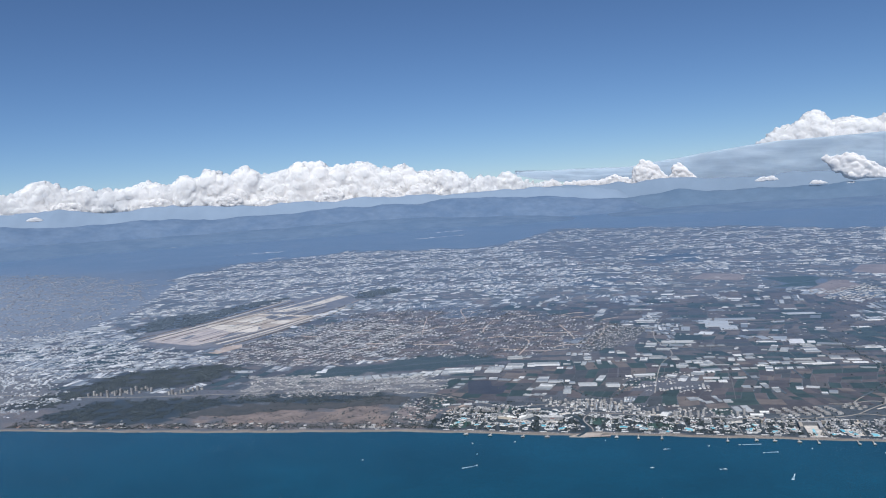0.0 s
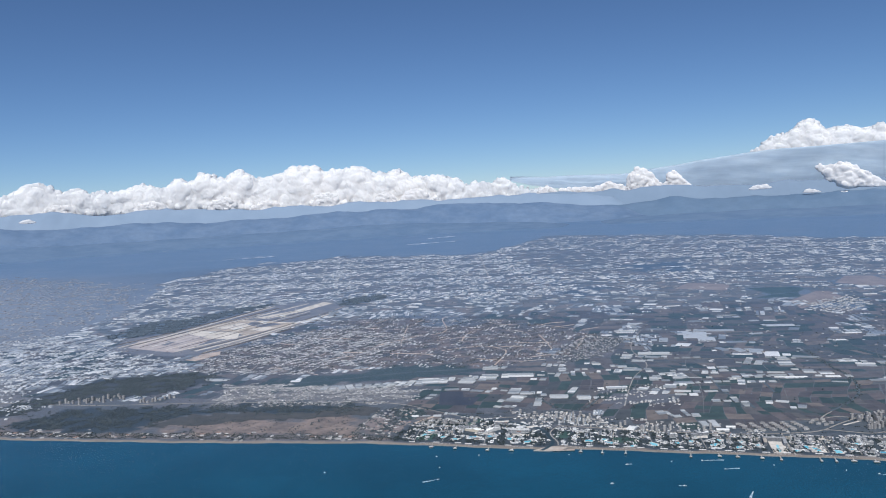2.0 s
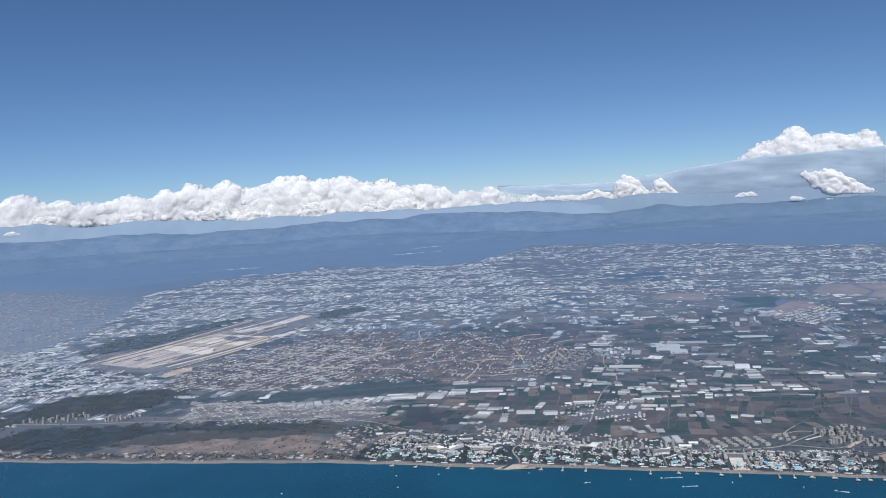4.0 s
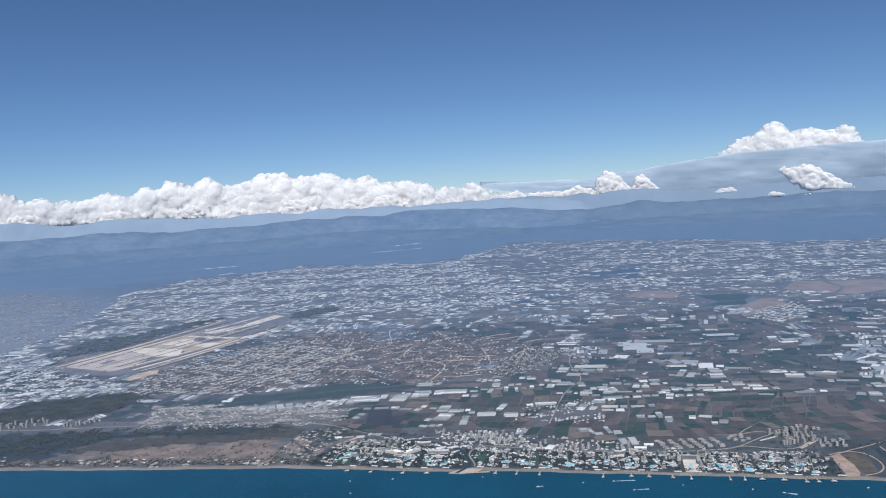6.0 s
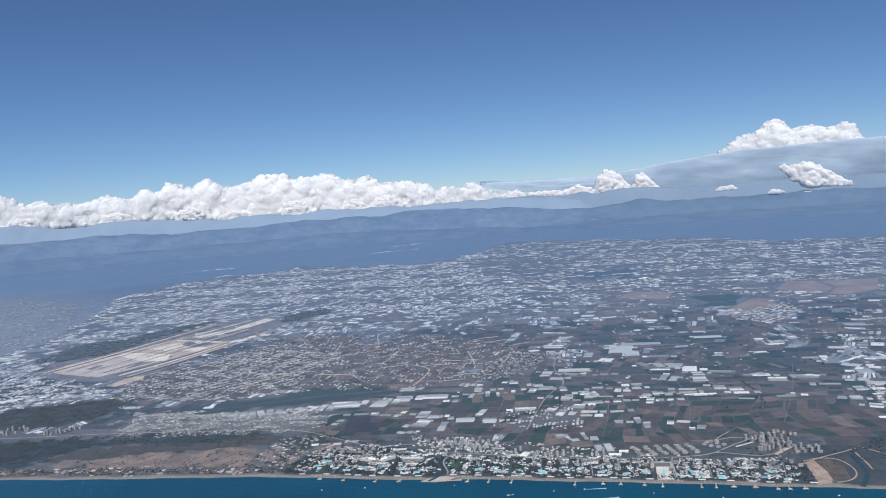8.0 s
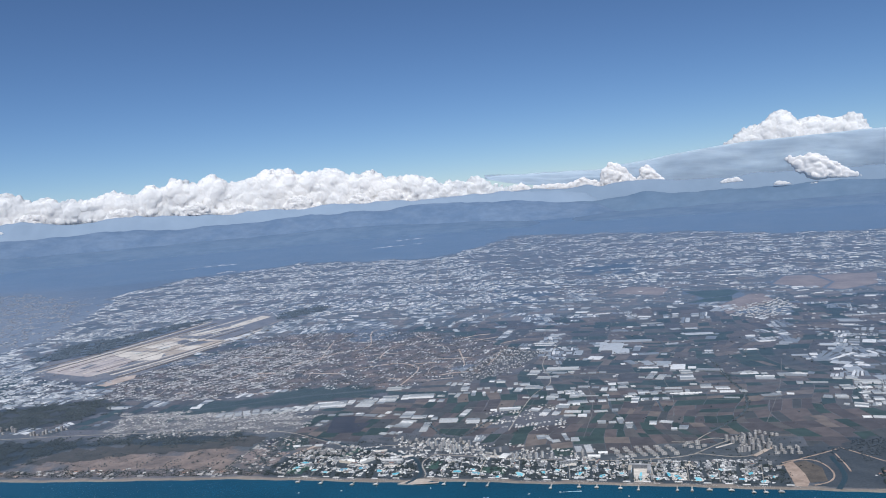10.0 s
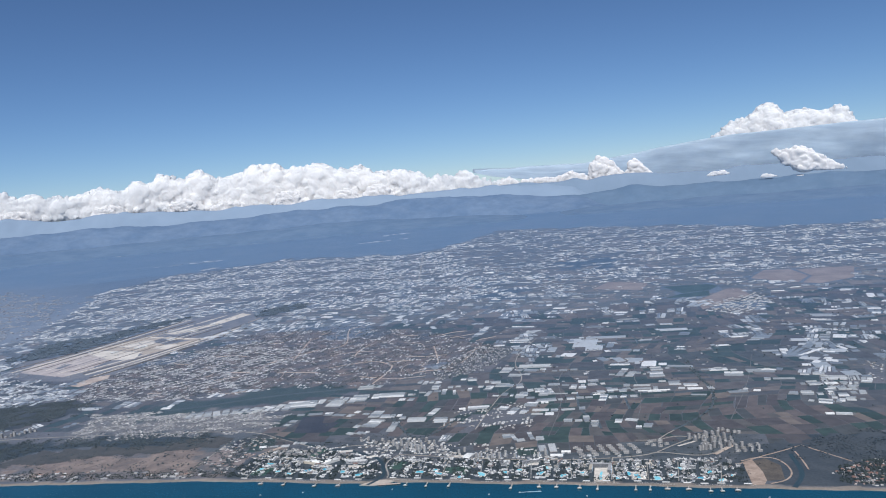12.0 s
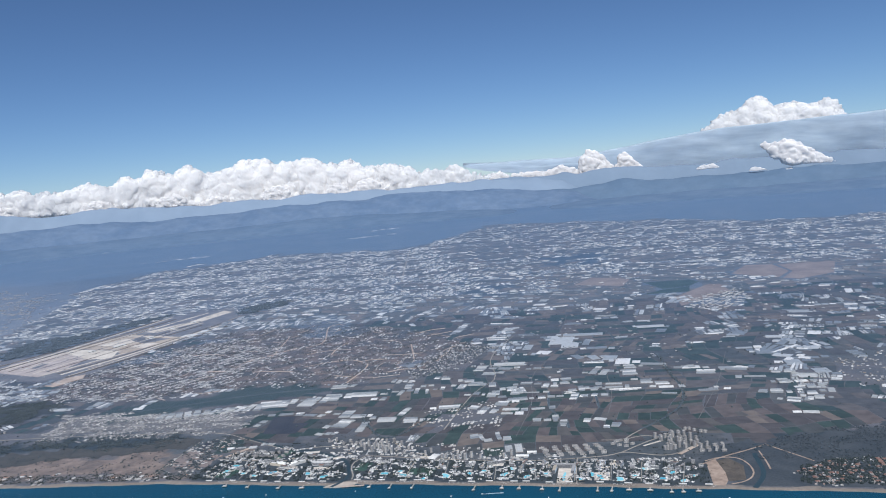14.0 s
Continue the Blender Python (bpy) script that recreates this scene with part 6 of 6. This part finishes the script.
for row in range(4):
    for j in range(3):
        p = np.array([313.0, 509.0]) + EU * row * 4.6 - EV * j * 5.4
        spots.append((*p, (2, 1, 3)[(row + j) % 3], 15))
for i in range(16):
    p = np.array([0.0, 580.0]) + EU * (i % 8) * 5.4 - EV * (i // 8) * 7
    spots.append((*p, (2, 3)[i % 2], -20))
for a, b, n in (((-325, 690), (-279, 706), 13), ((-250, 680), (-224, 690), 9), ((-305, 688), (-270, 698), 8)):
    for i in range(n):
        t = i / (n - 1)
        spots.append((a[0] + (b[0] - a[0]) * t, a[1] + (b[1] - a[1]) * t + rr.uniform(-3, 3), (1, 0, 2)[i % 3], 0))
first = set()
for fx, fy, k, t in spots:
    m = pose(fx + rr.uniform(-0.7, 0.7), fy + rr.uniform(-0.7, 0.7), 0, 0, 0, math.degrees(LEAN_A) + t + rr.uniform(-6, 6))
    if k in first:
        copy_thing(FLATS[k], m)
    else:
        FLATS[k].matrix_basis = m
        first.add(k)


def villa():
    thing = part("villa", boxes_mesh("wall", [(-0.9, -0.7, 0, 0.9, 0.7, 0.55), (0.2, -1.1, 0, 0.9, -0.7, 0.4)], WALLS))
    v = [(-1.1, -0.9, 0.55), (1.1, -0.9, 0.55), (1.1, 0.9, 0.55), (-1.1, 0.9, 0.55), (-0.4, 0, 1.0), (0.4, 0, 1.0)]
    part("roof", fast_mesh("roof", v, tri([(0, 1, 5, 4), (1, 2, 5), (2, 3, 4, 5), (3, 0, 4), (3, 2, 1, 0)]), [TERRACOTTA]), thing, "red tiled hip roof")
    part("porch_roof", boxes_mesh("porch_roof", [(0.1, -1.2, 0.4, 1.0, -0.66, 0.47)], TERRACOTTA), thing)
    part("window_strip", boxes_mesh("window_strip", [(-0.7, -0.73, 0.2, 0.0, -0.69, 0.4)], BALCONY), thing)
    return tagged(thing, "red-roofed villa among dark garden trees", "villa", "villas by the wood")


vr = np.random.default_rng(8)
vx, vy = pick_in(Z_VILLA, 80, vr, 2)
proto = villa()
for i, (x, y) in enumerate(zip(vx, vy)):
    if y < coast(x) + 11:
        continue
    u, v_ = round(float(x * EU[0] + y * EU[1]) / 3.4) * 3.4, round(float(x * EV[0] + y * EV[1]) / 3.0) * 3.0
    x, y = u * EU[0] + v_ * EV[0], u * EU[1] + v_ * EV[1]
    m = pose(x, y, 0, 0, 0, float(vr.uniform(-20, 20)) + 90 * float(vr.integers(0, 4))) @ Matrix.Scale(float(vr.uniform(0.75, 1.2)), 4)
    if i == 0:
        proto.matrix_basis = m
    else:
        copy_thing(proto, m)

STREAM_WAY = [(76, 499), (84, 508), (86, 517), (84, 533), (81, 545), (73, 554), (62, 565), (56, 573), (47, 571)]
MAIN_WAYS = [[(95, 550), (120, 540), (150, 527), (175, 519), (203, 511), (219, 508), (253, 506), (263, 511), (284, 498)], [(88, 508), (89, 514), (86, 529), (87, 539), (95, 550)], [(-12, 572), (12, 562), (40, 556)]]


def away(x, y, line, gap):
    """True where a place lies further than gap from a line."""
    ok = np.ones(len(x), bool)
    for (ax, ay), (bx_, by_) in zip(line, line[1:]):
        dx, dy = bx_ - ax, by_ - ay
        t = np.clip(((x - ax) * dx + (y - ay) * dy) / (dx * dx + dy * dy), 0, 1)
        ok &= np.hypot(x - ax - t * dx, y - ay - t * dy) > gap
    return ok


def kept_clear(x, y):
    """Free of the stream, the boulevard, the lanes, yards and great buildings."""
    ok = away(x, y, STREAM_WAY, 2.0)
    for way in MAIN_WAYS:
        ok &= away(x, y, way, 1.3)
    for way in lanes:
        ok &= away(x, y, way, 0.9)
    for ox, oy, r in ((66, 541, 8), (34, 546, 6), (49, 545, 6), (56, 567, 4.5), (221, 487, 9), (182, 509, 5), (142, 533, 5), (35, 567, 6), (94, 524, 4)):
        ok &= np.hypot(x - ox, y - oy) > r
    return ok


# low annexes, kiosks and garden houses between the hotels
houses("resort_annexes", [(-15, 538), (-5, 575), (30, 586), (100, 560), (160, 528), (292, 490), (292, 450)], 3600, 0.5, 1.5, "low white annexes between the hotels", 41, 0.15, (0.25, 0.7), None, [RESORT_WHITE, RESORT_WHITE], lambda x, y: (wobble(x, y, 11, 51) > -0.02) & (y > coast(x) + 10) & kept_clear(x, y), rows=True)
vx0, vy0 = pick_in(Z_VILLAGE, 900, rng, 3)
trees("village_trees", vx0, vy0, 0.5, 1.2, PINE, "dark trees between village houses", rng)
houses("boulevard_houses", [(66, 560), (74, 592), (108, 584), (150, 548), (192, 531), (196, 514), (150, 529), (108, 545), (92, 556)], 280, 0.7, 2.0, "pale town houses along the resort boulevard", 43, 0.2, (0.3, 0.9), 3.4, [RESORT_WHITE, WALLS], kept_clear)
houses("garden_pavilions", [(198, 482), (207, 508), (255, 500), (300, 490), (291, 456), (240, 470)], 330, 0.5, 1.6, "pale pavilions packed between hotel gardens", 44, 0.1, (0.3, 0.9), None, [RESORT_WHITE, HOUSE_DULL], kept_clear)
houses("villa_outbuildings", Z_VILLA, 320, 0.6, 1.8, "small outbuildings among the villas", 42, 0.3, (0.25, 0.5))

# gardens
gx, gy = pick_in(Z_RESORT, 17000, rng, 2)
keep = (gy > coast(gx) + 8) & (wobble(gx, gy, 11, 51) < 0.25) & (garden_belt(gx, gy) | (rng.random(len(gx)) < 0.1)) & kept_clear(gx, gy)
for hx, hy, _ in hotel_places:
    keep &= np.hypot(gx - hx, gy - hy) > 2.1
for x, y, w, d in POOLS:
    keep &= np.hypot((gx - x) / (w * 0.75), (gy - y) / (d * 0.75)) > 1
trees("garden_trees", gx[keep], gy[keep], 0.45, 1.15, GARDEN, "dark green palms and garden trees between hotels", rng)
gx, gy = pick_in(Z_VILLA, 2600, rng, 2)
keep = gy > coast(gx) + 9
trees("garden_trees", gx[keep], gy[keep], 0.6, 1.5, GARDEN, "dark garden trees round the villas", rng)
for k, (x, y, w, d, t) in enumerate(((35, 567, 5, 20, -14), (94, 529, 9, 14, 0), (136, 509, 9, 13, 0), (2, 541, 12, 14, 0), (180, 512, 9, 8, 0), (128, 512, 7, 10, 0))):
    lawn = part("lawn", boxes_mesh("lawn", [(-w / 2, -d / 2, 0, w / 2, d / 2, 0.1)], LAWN))
    lawn.matrix_basis = pose(x, y, 0.01, 0, 0, math.degrees(LEAN_A) + t - 8)
    tagged(lawn, "green lawn between hotel gardens", "lawn", kind="structure")
for k, (x, y, w, d, t) in enumerate(((56, 567, 10, 4, 15), (76, 551, 8, 4, 30), (220, 481, 9, 22, 0), (241, 474, 9, 12, 0), (182, 509, 7, 4, 0), (42, 541, 14, 4, 0), (66, 534, 12, 4, 0), (305, 505, 3, 24, -38), (286, 521, 16, 1.5, 38), (245, 488, 8, 3, 0), (135, 536, 12, 3, 0), (0, 583, 3, 22, -28), (90, 497, 14, 2, 10), (252, 492, 4, 3, 0))):
    yard = part("paved_yard", boxes_mesh("paved_yard", [(-w / 2, -d / 2, 0, w / 2, d / 2, 0.13)], CONCRETE if k not in (7, 11, 12) else ORANGE_EARTH))
    yard.matrix_basis = pose(x, y, 0.01, 0, 0, math.degrees(LEAN_A) + t)
    tagged(yard, "pale paved yard beside the hotels", "yard", kind="structure")

# ---- building site with its ring road and channel ----
site = part("building_site", prism_mesh("building_site", [(298, 446), (306, 480), (313, 483), (311, 462), (308, 450), (304, 444)], 0, 0.14, SITE_EARTH))
tagged(site, "bare orange building site at the end of the resort", "building site", kind="structure")
waste = part("waste_ground", prism_mesh("waste_ground", [(308, 449), (311, 463), (313, 481), (321, 483), (325, 470), (318, 449)], 0, 0.09, WASTE))
tagged(waste, "dark overgrown waste ground inside a ring road", "waste ground", kind="structure")
channel = part("channel", fast_mesh("channel", *ribbon([(346, 502), (338, 486), (335, 468), (330, 452), (318, 437)], 2.8, 0.11), [LAGOON]))
tagged(channel, "dark water channel beside the building site", "channel", kind="structure")
road("site_tracks", [[(306, 482), (316, 486), (327, 483), (329, 470), (326, 456), (318, 447), (308, 445)], [(343, 490), (340, 472), (337, 460)], [(300, 476), (318, 486), (340, 494), (352, 500)], [(352, 498), (366, 466)]], 0.95, SITE_EARTH, "orange dirt tracks round the building site", 0.16)

# ---- beach ----
def canopy():
    thing = part("beach_canopy", boxes_mesh("deck", [(-2.2, -0.7, 0, 2.2, 0.7, 0.04)], TIMBER))
    v = [(-2.2, -0.75, 0.28), (2.2, -0.75, 0.28), (2.2, 0.75, 0.28), (-2.2, 0.75, 0.28), (-2.0, 0, 0.42), (2.0, 0, 0.42)]
    part("awning", fast_mesh("awning", v, tri([(0, 1, 5, 4), (1, 2, 5), (2, 3, 4, 5), (3, 0, 4), (3, 2, 1, 0)]), [CANVAS]), thing, "white canvas awning")
    for sx in (-2.0, 2.0):
        for sy in (-0.6, 0.6):
            part("post", boxes_mesh("post", [(sx - 0.04, sy - 0.04, 0, sx + 0.04, sy + 0.04, 0.3)], TIMBER), thing)
    return tagged(thing, "white canvas beach canopy on timber posts", "canopy", "canopies on the beach")


c0 = canopy()
n = 0
x = -8.0
while x < 296:
    if not 70 < x < 90:
        m = pose(x, float(coast(x)) + 7.3, 0.02, 0, 0, -15.5)
        if n == 0:
            c0.matrix_basis = m
        else:
            copy_thing(c0, m)
        n += 1
    x += rr.uniform(6.0, 18.0)
px_ = np.repeat(np.arange(-12, 300, 0.75), 3)
row = np.tile([3.6, 4.5, 5.4], len(px_) // 3)
keep = (np.sin(px_ * 0.21) > -0.55) & ~((px_ > 72) & (px_ < 92)) & (rng.random(len(px_)) < 0.8)
px_, row = px_[keep], row[keep]
cone = np.array([(0.5 * math.cos(k * math.pi / 3), 0.5 * math.sin(k * math.pi / 3), 0.72) for k in range(6)] + [(0, 0, 1.0), (0.03, 0, 0), (-0.03, 0, 0), (0, 0.04, 0.74)])
cone_f = np.array([(k, (k + 1) % 6, 6) for k in range(6)] + [(7, 8, 9)])
v, f = scatter(cone, cone_f, np.stack([px_, coast(px_) + row, np.full(len(px_), 0.0)], 1), np.full((len(px_), 3), 0.32), rng.uniform(0, 6, len(px_)))
stuff("parasols", [(v, f, None)], [CANVAS], "rows of pale straw parasols on sand", "parasols")
spit = part("sand_spit", prism_mesh("sand_spit", [(71, 500), (80, 497.5), (89, 498.5), (93, 502), (88, 505), (82, 506), (76, 503)], -0.5, 0.03, TANSOIL))
tagged(spit, "sandy spit at the river mouth", "spit", kind="structure")


# ---- piers and boats ----
def pier(length, head, label):
    thing = part("pier", boxes_mesh("deck", [(-0.35, -length, 0.05, 0.35, 1.0, 0.15)], TIMBER))
    head_part = part("head", boxes_mesh("head", [(-head, -length - 2.0, 0.05, head, -length, 0.16)], TIMBER), thing, "broad timber pier head")
    for k in range(int(length // 1.5) + 1):
        for sx in (-0.28, 0.28):
            part("pile", boxes_mesh("pile", [(sx - 0.06, -k * 1.5 - 0.06, -1.2, sx + 0.06, -k * 1.5 + 0.06, 0.06)], TIMBER), thing)
    part("shade_roof", boxes_mesh("shade_roof", [(-head * 0.6, -length - 1.6, 0.42, head * 0.6, -length - 0.5, 0.5)], CANVAS), head_part, "white shade roof")
    for sx in (-0.5, 0.5):
        part("roof_post", boxes_mesh("roof_post", [(head * sx - 0.05, -length - 1.1, 0.15, head * sx + 0.05, -length - 1.0, 0.43)], TIMBER), head_part)
    return tagged(thing, label, "pier", "bathing piers")


PIERS = [pier(3.4, 1.2, "timber bathing pier with a broad head"), pier(5.0, 0.8, "long narrow timber bathing pier"), pier(2.2, 1.6, "short timber pier with a wide platform")]
done = set()
for k, x in enumerate((43, 58, 101, 114, 128, 165, 181, 191, 204, 214, 235, 243, 252, 263, 274, 280, 288, 22, 6)):
    j = (0, 2, 0, 1, 1, 1, 0, 0, 0, 1, 1, 1, 2, 2, 0, 0, 2, 0, 2)[k]
    m = pose(x, float(coast(x)) + 0.5, 0, 0, 0, -15 + rr.uniform(-4, 4))
    if j in done:
        copy_thing(PIERS[j], m)
    else:
        PIERS[j].matrix_basis = m
        done.add(j)


def boat(length, wake, label):
    b, n = length * 0.16, 7
    v, f = [], []
    for i in range(n):
        t = i / (n - 1)
        w = b * (1 - max(0, t - 0.45) ** 2 / 0.3025)
        x = (t - 0.5) * length
        v += [(x, -w, 0.18), (x, w, 0.18), (x, -w * 0.55, -0.08), (x, w * 0.55, -0.08)]
    for i in range(n - 1):
        a, c = 4 * i, 4 * (i + 1)
        f += [(a, c, c + 1, a + 1), (a + 2, c + 2, c, a), (a + 1, c + 1, c + 3, a + 3)]
    f += [(0, 1, 3, 2), (4 * n - 4, 4 * n - 2, 4 * n - 1, 4 * n - 3)]
    thing = part("boat", fast_mesh("hull", v, tri(f), [HULL]))
    cabin = part("cabin", boxes_mesh("cabin", [(-length * 0.2, -b * 0.6, 0.18, length * 0.12, b * 0.6, 0.42)], HULL), thing)
    part("windscreen", boxes_mesh("windscreen", [(length * 0.121, -b * 0.5, 0.2, length * 0.15, b * 0.5, 0.36)], BALCONY), cabin, "dark windscreen")
    if wake:
        wv = [(-length * 0.45, -0.1, 0.02), (-length * 0.45, 0.1, 0.02), (-length * 0.5 - wake, 0.75, 0.015), (-length * 0.5 - wake, -0.75, 0.015), (-length * 0.5 - wake * 0.5, 0.5, 0.04), (-length * 0.5 - wake * 0.5, -0.5, 0.04)]
        part("wake", fast_mesh("wake", wv, tri([(0, 1, 4, 5), (5, 4, 2, 3)]), [FOAM]), thing, "pale foam wake")
    return tagged(thing, label, "boat", "boats off the beach")


for x, y, ln, wk, t in ((10, 458, 1.3, 9, 20), (108, 437, 2.4, 0, 5), (146, 428, 2.2, 2, -10), (178, 414, 1.8, 7, 60), (123, 466, 2.2, 2, 190), (168, 466, 1.3, 12, 175), (176, 450, 1.0, 8, 180), (11, 478, 1.2, 0, 30), (92, 489, 1.2, 0, 80), (-60, 480, 1.2, 0, 10), (150, 487 - 20, 1.4, 0, 40), (254, 430, 1.6, 6, 150), (9, 499, 1.2, 0, 0), (205, 452, 1.3, 0, 90), (240, 438, 1.2, 0, 45), (36, 497, 1.3, 0, 20), (300, 428, 1.4, 0, 15)):
    b = boat(ln, wk, "small white motor boat drawing a foam wake" if wk else "small white boat lying off the beach")
    b.matrix_basis = pose(x, y, -0.34, 0, 0, t)
